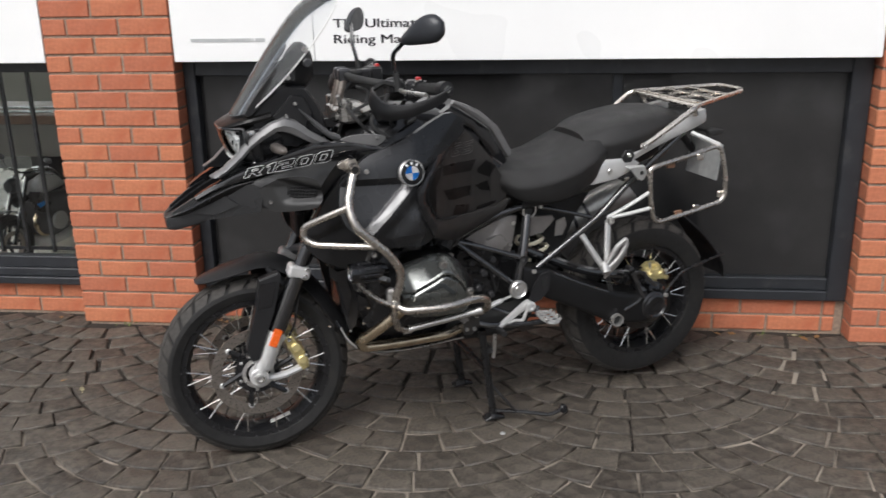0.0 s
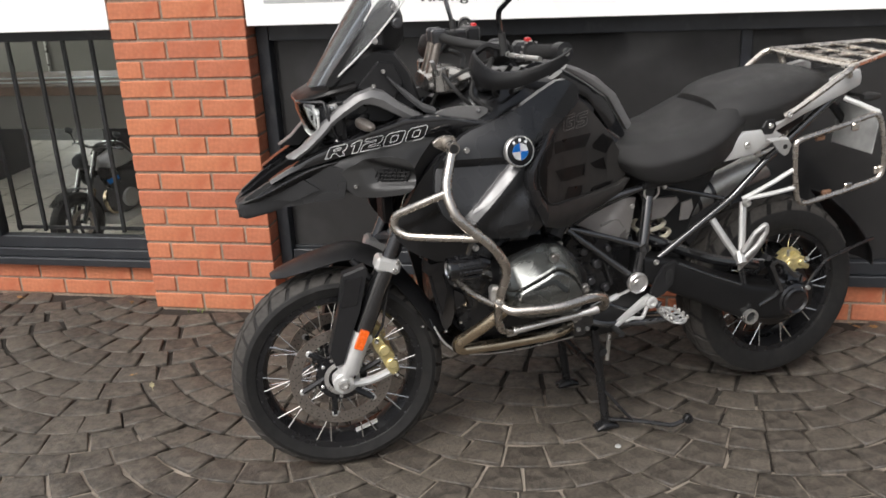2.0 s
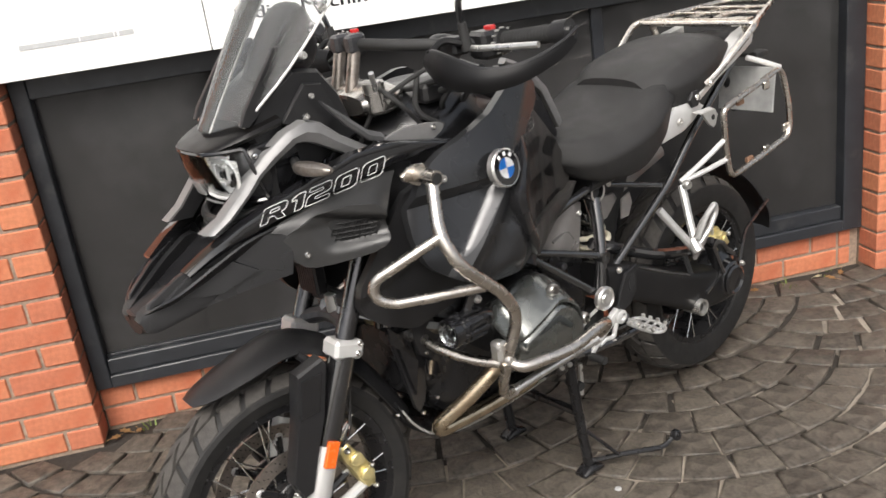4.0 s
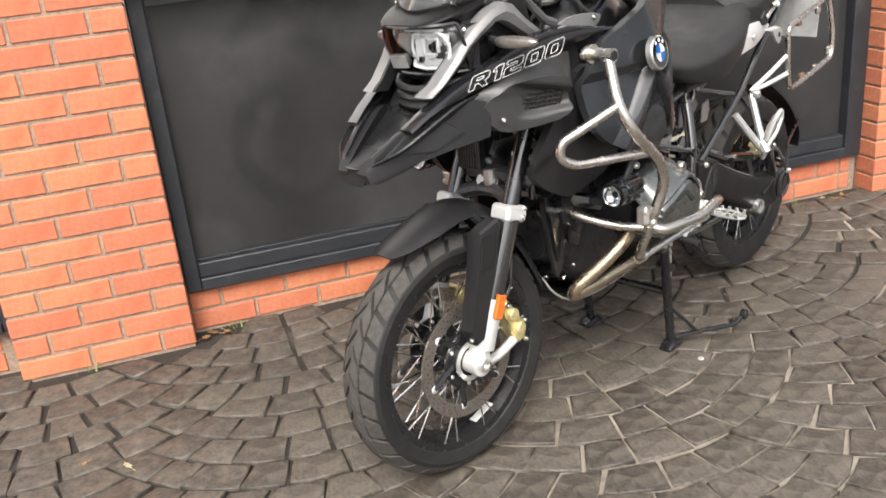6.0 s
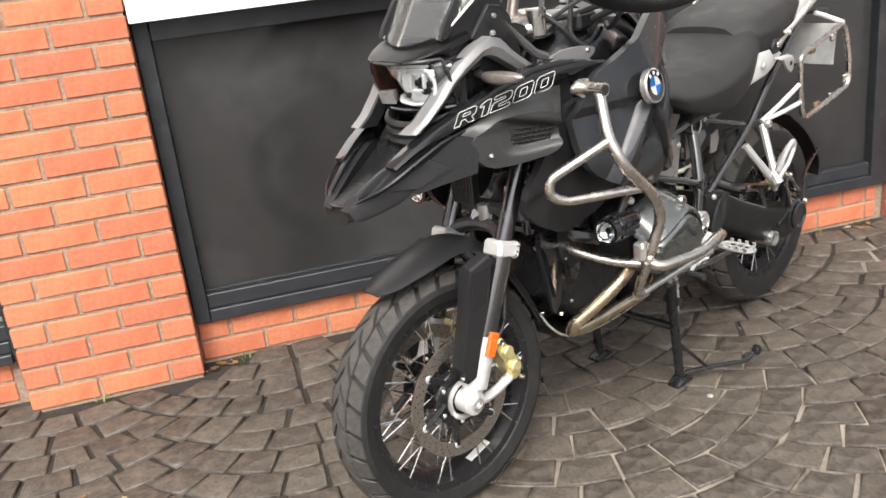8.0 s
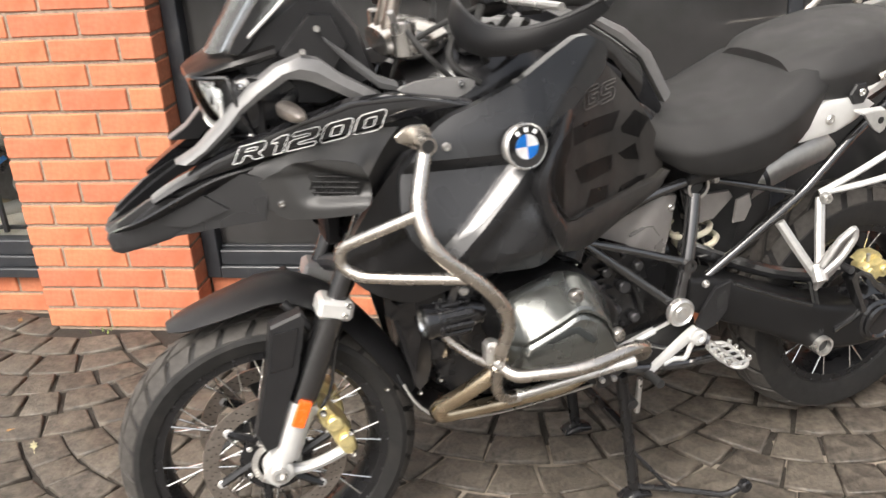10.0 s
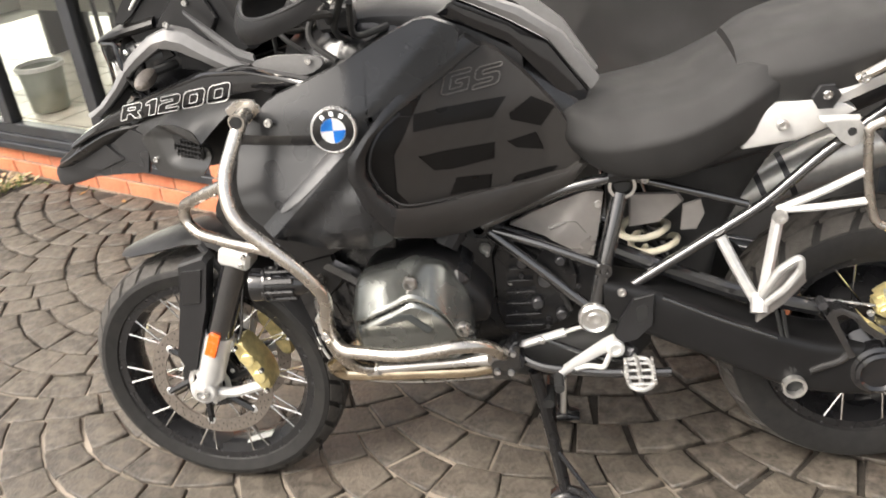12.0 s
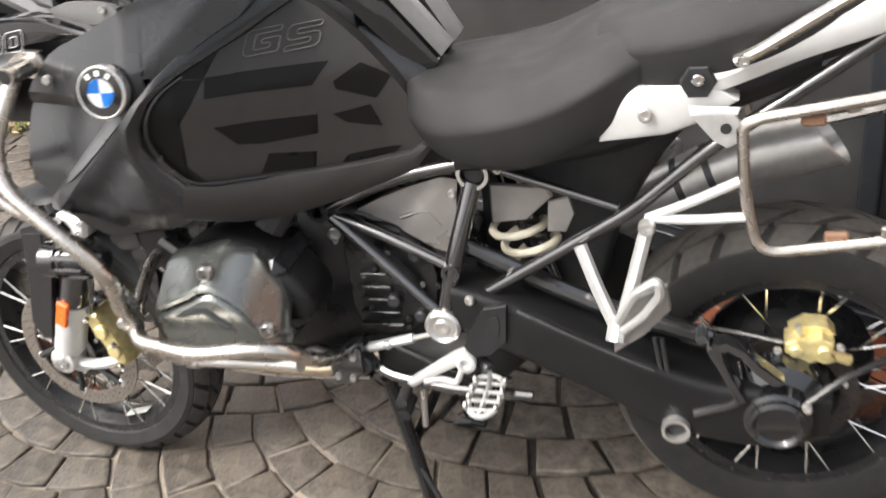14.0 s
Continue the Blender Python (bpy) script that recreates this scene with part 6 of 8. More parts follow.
for s in (-1, 1):
    part("rack_leg", tube([(1.60, s * 0.165, 1.104), (1.62, s * 0.16, 1.06)], 0.011, sides=10), "steel", rack)
    part("rack_strut", box((1.60, s * 0.045 - 0.012, 1.104), (1.80, s * 0.045 + 0.012, 1.112), 0.002), "steel", rack)

# pannier frames, both sides
for s in (-1, 1):
    Y = s * 0.226
    loop = [(1.42, Y, 0.905), (1.395, Y, 0.895), (1.402, Y, 0.79), (1.422, Y, 0.695), (1.56, Y * 1.02, 0.718), (1.715, Y * 1.06, 0.752), (1.712, Y * 1.05, 0.85), (1.690, Y, 0.958), (1.56, Y, 0.930), (1.42, Y, 0.905)]
    pf = part("pannier_frame", tube(loop, 0.0085, 0.035, 10), "steel", bike, "stainless steel pannier frame")
    part("frame_strut", tube([(1.402, Y, 0.815), (1.33, s * 0.20, 0.765), (1.262, s * 0.172, 0.722)], 0.0075, 0.03, 8), "alu_paint", pf)
    part("frame_strut", tube([(1.410, Y, 0.755), (1.33, s * 0.20, 0.735), (1.262, s * 0.172, 0.722)], 0.0075, 0.03, 8), "alu_paint", pf)
    part("frame_strut", tube([(1.685, Y, 0.957), (1.63, s * 0.195, 0.985), (1.60, s * 0.17, 1.00)], 0.008, 0.02, 8), "alu_paint", pf)
    bk_ = part("frame_bracket", slab([(1.326, 0.902), (1.360, 0.904), (1.386, 0.902), (1.398, 0.885), (1.388, 0.858), (1.376, 0.852), (1.357, 0.864), (1.340, 0.884)], s * 0.199, s * 0.207, 0.002, 0), "cast_alu", pf)
    part("bracket_flap", sheet([[Vector((1.326, s * 0.203, 0.903)), Vector((1.388, s * 0.203, 0.902))], [Vector((1.322, s * 0.180, 0.907)), Vector((1.392, s * 0.184, 0.905))]], 0.004), "alu_paint", bk_)
    part("bracket_hole", drum((1.374, 0, 0.882), 0.008, s * 0.2072, s * 0.2078, seg=12, bevel=0), "hole", bk_)
    for x_, z_ in ((1.60, 0.923), (1.595, 0.735), (1.70, 0.775)):
        part("frame_lug", box((x_ - 0.014, min(Y, Y + s * 0.012), z_ - 0.012), (x_ + 0.014, max(Y, Y + s * 0.012), z_ + 0.012), 0.004), "steel", pf)
    for x_, z_ in ((1.485, 0.899), (1.527, 0.722)):
        part("frame_lug", box((x_ - 0.016, min(Y, Y - s * 0.012), z_ - 0.008), (x_ + 0.016, max(Y, Y - s * 0.012), z_ + 0.008), 0.003), "lug_brown", pf, "dull brown frame lug")

# frame tubes
for s in (-1, 1):
    Y = s * 0.162
    def fr(pts, r, name="frame_tube", mat="frame"):
        return part(name, tube([(x, Y if yy is None else s * yy, z) for x, yy, z in pts], r, 0.03, 12), mat, bike, "black frame tube")
    fr([(0.912, 0.160, 0.515), (0.932, 0.156, 0.607), (0.955, 0.132, 0.690), (0.972, 0.110, 0.752)], 0.0165)
    fr([(0.690, 0.110, 0.696), (0.780, 0.108, 0.737), (0.858, 0.108, 0.766), (0.952, 0.108, 0.784)], 0.0120)
    fr([(0.704, 0.110, 0.682), (0.800, 0.132, 0.602), (0.892, 0.155, 0.524)], 0.0110)
    fr([(0.712, 0.110, 0.686), (0.820, 0.132, 0.652), (0.926, 0.154, 0.614)], 0.0095)
    fr([(0.955, 0.150, 0.540), (1.060, 0.150, 0.608), (1.128, 0.150, 0.652), (1.238, 0.150, 0.724), (1.350, 0.145, 0.824), (1.60, 0.13, 1.00)], 0.0112)
    fr([(1.000, 0.112, 0.782), (1.056, 0.120, 0.767), (1.215, 0.140, 0.722)], 0.0075)
    ring = part("frame_boss", lathe([(0.020, -0.016), (0.0275, -0.016), (0.029, -0.012), (0.029, 0.02), (0.020, 0.02)], (0.976, s * 0.106, 0.770), 28, True), "frame", bike)
    # thin highlight on the black boss, put in as a bright metal ring
    part("boss_rim", lathe([(0.0215, 0), (0.0275, 0), (0.0275, 0.002), (0.0215, 0.002)], (0.976, s * 0.106 + (s * 0.017 if s < 0 else s * 0.0215), 0.770), 28, True), "alu", ring, "highlight on the dark boss, made as a bright ring")
    part("boss_plug", drum((0.976, s * 0.106, 0.770), 0.020, -0.006, 0.008), "rubber", ring)
    part("frame_boss", lathe([(0.009, -0.012), (0.0165, -0.012), (0.0165, 0.015), (0.009, 0.015)], (0.932, s * 0.160, 0.608), 20, True), "frame", bike)
    part("frame_boss", lathe([(0.012, -0.012), (0.020, -0.012), (0.020, 0.015), (0.012, 0.015)], (0.684, s * 0.112, 0.696), 20, True), "frame", bike)
    cap = part("pivot_cap", lathe([(0, 0), (0.033, 0), (0.033, s * 0.012), (0.028, s * 0.017), (0.024, s * 0.013), (0.016, s * 0.012), (0.013, s * 0.016), (0.006, s * 0.016), (0, s * 0.012)], (0.908, s * 0.170, 0.504), 28), "alu", bike, "silver swingarm pivot cap")
    b_ = sculpt([(0.745, 0.685), (0.790, 0.708), (0.846, 0.730), (0.915, 0.752), (0.940, 0.748), (0.930, 0.680), (0.914, 0.604), (0.885, 0.612), (0.814, 0.655)], lambda x, z: -0.086 - 0.006 * ease(x - 0.8 * (z - 0.70), 0.86, 0.875), 0.012, 0.012, 0)
    pl_ob = part("side_plate", b_ if s < 0 else mirrored(b_), "plate_grey", bike, "grey side plate inside the frame", 25)
    # the chevron's shadow line, drawn as a darker strip on the plate
    b_ = strip_panel([((0.825, 0.676), (0.828, 0.668)), ((0.868, 0.690), (0.868, 0.682)), ((0.884, 0.688), (0.882, 0.680)), ((0.905, 0.660), (0.898, 0.656))], lambda x, z: -0.090, 0.006, 0.003)
    part("plate_ridge", b_ if s < 0 else mirrored(b_), "plate_dim", pl_ob)
    part("plate_bolt", bolt((0.928, s * 0.092, 0.722), 0.008, 0.005, s), "alu", pl_ob)
    part("side_plate", slab([(0.991, 0.735), (1.088, 0.730), (1.100, 0.712), (1.050, 0.666), (0.989, 0.659)], s * 0.070, s * 0.082, 0.005, 0), "plate_grey", bike, "grey side plate under the seat")
    for x_, z_, r_ in ((0.965, 0.565, 0.009),):
        part("frame_bolt", bolt((x_, s * 0.182, z_), r_, 0.008, s), "alu", bike)
    part("frame_bolt", bolt((0.688, s * 0.082, 0.632), 0.013, 0.008, s), "alu", bike)
    part("panel_bolt", bolt((0.695, s * 0.180, 0.762), 0.009, 0.012, s), "alu", bike)
    part("frame_bolt", bolt((1.020, s * 0.118, 0.780), 0.008, 0.008, s), "alu", bike)
    # passenger footrest bracket
    br = part("pillion_bracket", tube([(1.263, s * 0.175, 0.712), (1.245, s * 0.205, 0.64), (1.228, s * 0.235, 0.575)], 0.0115, 0.02, 8), "cast_alu", bike, "silver pillion footrest bracket")
    part("bracket_arm", tube([(1.157, s * 0.175, 0.672), (1.185, s * 0.205, 0.615), (1.218, s * 0.235, 0.555)], 0.0115, 0.02, 8), "cast_alu", br)
    part("bracket_foot", tube([(1.222, s * 0.232, 0.575), (1.218, s * 0.255, 0.545)], 0.017, sides=10), "cast_alu", br)
    peg = [(1.222, s * 0.250, 0.580), (1.250, s * 0.260, 0.640), (1.284, s * 0.266, 0.668), (1.288, s * 0.266, 0.642), (1.262, s * 0.262, 0.600), (1.225, s * 0.250, 0.560)]
    part("pillion_footrest", tube(peg, 0.008, 0.01, 8), "cast_alu", br, "folded silver footrest")
    part("footrest_pad", slab([(1.214, 0.578), (1.252, 0.622), (1.296, 0.648), (1.302, 0.606), (1.262, 0.558), (1.214, 0.520)], s * 0.236, s * 0.250, 0.003, 0), "plate_grey", br, "ribbed grey footrest pad")
    part("bracket_bolt", bolt((1.263, s * 0.186, 0.716), 0.0135, 0.016, s), "alu", br)

# engine block and the many dark parts on it
blk = part("engine_block", loft(spline([(0.36, 0.40, 0.66, 0.10, 0.5), (0.42, 0.36, 0.72, 0.135, 0.5), (0.60, 0.335, 0.74, 0.130, 0.5), (0.70, 0.335, 0.70, 0.080, 0.5), (0.82, 0.34, 0.66, 0.075, 0.5), (0.95, 0.40, 0.62, 0.07, 0.5)], 3), 24, 4.0), "rim", bike, "black engine block")
rg = random.Random(3)
for s in (-1, 1):
    for k in range(7):
        part("cooling_fin", box((0.715 + 0.004 * k, min(s * 0.078, s * 0.100), 0.44 + 0.028 * k), (0.80 - 0.004 * k, max(s * 0.078, s * 0.100), 0.447 + 0.028 * k), 0.001), "rim", blk)
    for x_, z_, r_ in ((0.735, 0.655, 0.017), (0.765, 0.600, 0.012), (0.81, 0.555, 0.015), (0.845, 0.60, 0.011), (0.79, 0.50, 0.013), (0.84, 0.47, 0.012), (0.70, 0.69, 0.012)):
        part("engine_boss", drum((x_, 0, z_), r_, s * 0.075, s * 0.106, seg=14), "dark_alu", blk)
    part("engine_cover", slab([(0.70, 0.66), (0.82, 0.655), (0.885, 0.58), (0.87, 0.46), (0.78, 0.41), (0.70, 0.43)], s * 0.068, s * 0.088, 0.008, 1), "rim", blk, "black ribbed engine cover")
    for k in range(10):
        x_, z_ = rg.uniform(0.69, 0.88), rg.uniform(0.42, 0.66)
        part("engine_bolt", bolt((x_, s * 0.090, z_), 0.0055, 0.006, s), "alu" if k % 3 == 0 else "dark_alu", blk)
    part("wiring", tube([(0.66, s * 0.10, 0.735), (0.72, s * 0.11, 0.70), (0.76, s * 0.105, 0.62), (0.83, s * 0.10, 0.57), (0.86, s * 0.10, 0.48)], 0.006, 0.04, 7), "rubber", blk)
    # cylinder, valve cover and its bolts
    cyl = part("cylinder", box((0.455, min(s * 0.12, s * 0.27), 0.545), (0.670, max(s * 0.12, s * 0.262), 0.672), 0.02), "rim", bike, "black cylinder")
    head_ = loft(spline([(0.440, 0.565, 0.640, 0.055, 0.5), (0.475, 0.550, 0.684, 0.060, 0.5), (0.560, 0.545, 0.712, 0.060, 0.5), (0.630, 0.545, 0.690, 0.060, 0.5), (0.690, 0.550, 0.625, 0.055, 0.5), (0.705, 0.565, 0.600, 0.045, 0.5)], 3), 24, 4.0)
    part("cylinder_head", move(head_, Matrix.Translation((0, s * 0.205, 0))), "swing_black", cyl, "black cylinder head")
    upper, lower = [], []
    for x, zt, zc, yc, zb in spline([(0.440, 0.640, 0.610, -0.305, 0.545), (0.452, 0.670, 0.617, -0.330, 0.536), (0.470, 0.686, 0.628, -0.344, 0.529), (0.530, 0.702, 0.655, -0.350, 0.523), (0.568, 0.708, 0.673, -0.352, 0.522), (0.600, 0.702, 0.660, -0.351, 0.521), (0.628, 0.688, 0.634, -0.348, 0.521), (0.650, 0.660, 0.590, -0.340, 0.524), (0.668, 0.630, 0.570, -0.318, 0.532), (0.676, 0.600, 0.560, -0.295, 0.538)], 3):
        upper.append([(x, y_, z_) for y_, z_ in ((-0.225, zt - 0.012), (-0.255, zt), (-0.270, zt - 0.003), (-0.276, zt - 0.007), (yc + 0.004, zc + 0.006), (yc, zc), (yc + 0.002, zc - 0.007), (yc + 0.016, zc - 0.010))])
        lower.append([(x, y_, z_) for y_, z_ in ((yc + 0.015, zc - 0.009), (yc + 0.004, zc - 0.017), (yc + 0.001, zc - 0.022), (yc + 0.006, zb + 0.014), (yc + 0.018, zb), (-0.235, zb - 0.004))])
    b_ = backed(upper, 0.008)
    cover = part("valve_cover", b_ if s < 0 else mirrored(b_), "head", cyl, "graphite valve cover with a raised chevron", 26)
    b_ = backed(lower, 0.008)
    part("cover_recess", b_ if s < 0 else mirrored(b_), "head", cover, "flat lower face of the cover", 26)
    # darker copy of the cover's graphite imitates the shaded recess at the chevron
    b_ = strip_panel([((0.458, 0.606), (0.460, 0.592)), ((0.545, 0.638), (0.543, 0.622)), ((0.566, 0.638), (0.558, 0.624)), ((0.603, 0.602), (0.592, 0.594))], lambda x, z: -0.352 + 0.9 * max(0.0, 0.49 - x) ** 1.2, 0.02, 0.002)
    part("cover_chevron", b_ if s < 0 else mirrored(b_), "head_dark", cover, "raised chevron with recess shade in its dark colour")
    for x_, z_ in ((0.569, 0.692), (0.659, 0.588)):
        bz = lathe([(0, 0), (0.0142, 0), (0.0142, s * 0.012), (0.0115, s * 0.016), (0.0085, s * 0.016), (0.0070, s * 0.006), (0, s * 0.006)], (x_, s * (0.322 if z_ > 0.65 else 0.326), z_), 18)
        part("cover_bolt", bz, "yoke_metal", cover)
    part("throttle_body", drum((0.63, s * 0.17, 0.0), 0.034, 0.70, 0.79, "Z"), "rim", bike)
    part("injector_cover", slab([(0.466, 0.724), (0.498, 0.762), (0.542, 0.754), (0.530, 0.720)], s * 0.195, s * 0.235, 0.004, 0), "rim", bike, "black injector cover")
    part("intake_tube", tube([(0.62, s * 0.19, 0.70), (0.66, s * 0.16, 0.76), (0.76, s * 0.10, 0.80)], 0.03, 0.04, 10), "plastic", bike)
    # exhaust header
    hd = part("exhaust_header", tube([(0.50, s * 0.235, 0.550), (0.445, s * 0.242, 0.518), (0.385, s * 0.205, 0.455), (0.330, s * 0.155, 0.398), (0.345, s * 0.135, 0.366), (0.46, s * 0.138, 0.362), (0.66, s * 0.138, 0.362), (0.74, s * 0.10, 0.372)], 0.0180, 0.05, 14), "exhaust", bike, "heat-tinted exhaust header")
    part("header_flange", lathe([(0.020, -0.005), (0.034, -0.005), (0.034, 0.005), (0.020, 0.005)], (0.50, s * 0.235, 0.555), 18, True, axis="Z"), "dark_alu", hd)
    # footrest, levers
    ov = [(0.968, s * 0.200, 0.412), (0.964, s * 0.250, 0.410), (0.972, s * 0.290, 0.408), (0.992, s * 0.300, 0.407), (1.012, s * 0.290, 0.408), (1.020, s * 0.250, 0.410), (1.014, s * 0.200, 0.412), (0.990, s * 0.190, 0.412), (0.968, s * 0.200, 0.412)]
    fr_ = part("footrest", tube(ov, 0.0048, 0.012, 8), "cast_alu", bike, "serrated steel footrest")
    part("footrest_bar", tube([(0.975, s * 0.160, 0.418), (0.991, s * 0.200, 0.410), (0.992, s * 0.298, 0.407)], 0.0055, 0.02, 8), "alu", fr_)
    for k in range(4):
        yy = s * (0.212 + 0.024 * k)
        part("footrest_cross", tube([(0.966, yy, 0.411), (1.018, yy, 0.411)], 0.0036, sides=7), "cast_alu", fr_)
        for dx in (-0.027, 0.027):
            part("footrest_tooth", box((0.992 + dx - 0.003, min(yy - 0.005, yy + 0.005), 0.412), (0.992 + dx + 0.003, max(yy - 0.005, yy + 0.005), 0.424), 0.001), "alu", fr_)
    part("footrest_spring", tube([(0.958, s * 0.158, 0.425), (0.985, s * 0.185, 0.418)], 0.013, sides=10), "dark_alu", fr_)
    part("footrest_hanger", slab([(0.945, 0.470), (0.962, 0.510), (0.988, 0.552), (1.030, 0.562), (1.024, 0.488), (0.992, 0.456), (0.958, 0.446)], s * 0.180, s * 0.191, 0.003, 0), "plastic", bike, "black footrest hanger plate")
    part("hanger_hole", slab([(0.990, 0.532), (1.016, 0.542), (1.013, 0.500), (0.994, 0.492)], s * 0.1905, s * 0.193, 0.001, 1), "hole", bike)
lever = part("gear_lever", strip_panel([((0.826, 0.382), (0.830, 0.366)), ((0.870, 0.414), (0.872, 0.394)), ((0.925, 0.453), (0.930, 0.426)), ((0.945, 0.462), (0.948, 0.424)), ((0.960, 0.452), (0.958, 0.430))], lambda x, z: -0.188 - 0.02 * (0.95 - x), 0.014, 0.003), "alu_paint", bike, "silver gear lever")
part("lever_brace", tube([(0.862, -0.188, 0.388), (0.890, -0.186, 0.394), (0.922, -0.186, 0.386), (0.940, -0.186, 0.430)], 0.0062, 0.01, 8), "alu_paint", lever)
part("lever_hub", lathe([(0, 0), (0.019, 0), (0.019, -0.010), (0.014, -0.013), (0.010, -0.013), (0.009, -0.006), (0, -0.006)], (0.947, -0.190, 0.440), 20), "alu_paint", lever)
part("lever_toe", tube([(0.826, -0.185, 0.372), (0.828, -0.235, 0.370)], 0.0105, sides=12), "rubber", lever)
rod = part("shift_rod", tube([(0.735, -0.170, 0.436), (0.884, -0.170, 0.481)], 0.0045, sides=8), "alu", bike, "silver shift rod")
part("rod_sleeve", tube([(0.756, -0.170, 0.4425), (0.846, -0.170, 0.4695)], 0.0090, sides=6), "alu_paint", rod)
part("rod_joint", drum((0.797, -0.172, 0.4555), 0.0075, -0.012, 0.004, seg=12), "alu", rod)
part("shift_linkage", tube([(0.80, -0.165, 0.452), (0.86, -0.17, 0.425), (0.93, -0.17, 0.395), (1.02, -0.165, 0.385)], 0.006, 0.02, 8), "frame", bike)
sst = part("side_stand", tube([(0.735, -0.150, 0.405), (0.79, -0.175, 0.385), (0.92, -0.185, 0.372), (1.06, -0.185, 0.368)], 0.0105, 0.03, 10), "frame", bike, "folded black side stand")
part("stand_pivot", drum((0.735, -0.165, 0.405), 0.022, -0.016, 0.016), "dark_alu", sst)
part("pivot_bolt", bolt((0.735, -0.182, 0.405), 0.010, 0.008), "alu", sst)

# bash plate
rows = []
for x, z, hw in spline([(0.275, 0.445, 0.075), (0.305, 0.375, 0.10), (0.37, 0.330, 0.12), (0.52, 0.316, 0.125), (0.72, 0.322, 0.12)], 3):
    rows.append([Vector((x, hw * v, z + 0.010 * abs(v) ** 4)) for v in (-1, -0.9, -0.6, 0, 0.6, 0.9, 1)])
part("bash_plate", sheet(rows, 0.004), "rim", bike, "dark bash plate with a silver edge", 50)
for s in (0, -1):
    part("plate_edge", tube([tuple(r_[s]) for r_ in rows[1:]], 0.0036, 0.03, 6, steps=1), "alu", bike)
part("alternator_cover", loft(spline([(0.30, 0.46, 0.62, 0.09, 0.5), (0.36, 0.42, 0.66, 0.12, 0.5), (0.46, 0.40, 0.66, 0.13, 0.5)], 3)), "rim", bike)
for s in (-1, 1):
    part("front_cowl", slab([(0.255, 0.66), (0.315, 0.66), (0.345, 0.56), (0.335, 0.45), (0.305, 0.42), (0.285, 0.52)], s * 0.105, s * 0.118, 0.004, 1), "plastic", bike)
    part("cowl_facet", slab([(0.262, 0.655), (0.300, 0.640), (0.318, 0.560), (0.300, 0.480), (0.286, 0.540)], s * 0.112, s * 0.132, 0.006, 0), "gloss", bike, "gloss black cowl facet")
    part("cowl_facet", slab([(0.300, 0.655), (0.370, 0.668), (0.385, 0.600), (0.345, 0.560), (0.318, 0.580)], s * 0.118, s * 0.140, 0.006, 0), "plastic", bike, "matte black cowl facet")
    part("cowl_bracket", slab([(0.244, 0.677), (0.269, 0.653), (0.308, 0.656), (0.309, 0.62), (0.26, 0.619), (0.244, 0.637)], s * 0.134, s * 0.142, 0.002, 0), "gloss", bike, "gloss black cowl bracket")
    part("cowl_bracket", slab([(0.332, 0.565), (0.36, 0.547), (0.375, 0.501), (0.334, 0.524)], s * 0.134, s * 0.142, 0.002, 0), "gloss", bike)
    for x_, z_ in ((0.338, 0.577), (0.364, 0.513), (0.35, 0.456), (0.304, 0.437), (0.234, 0.465)):
        part("cowl_bolt", bolt((x_, s * 0.136, z_), 0.0055, 0.006, s), "chrome", bike)

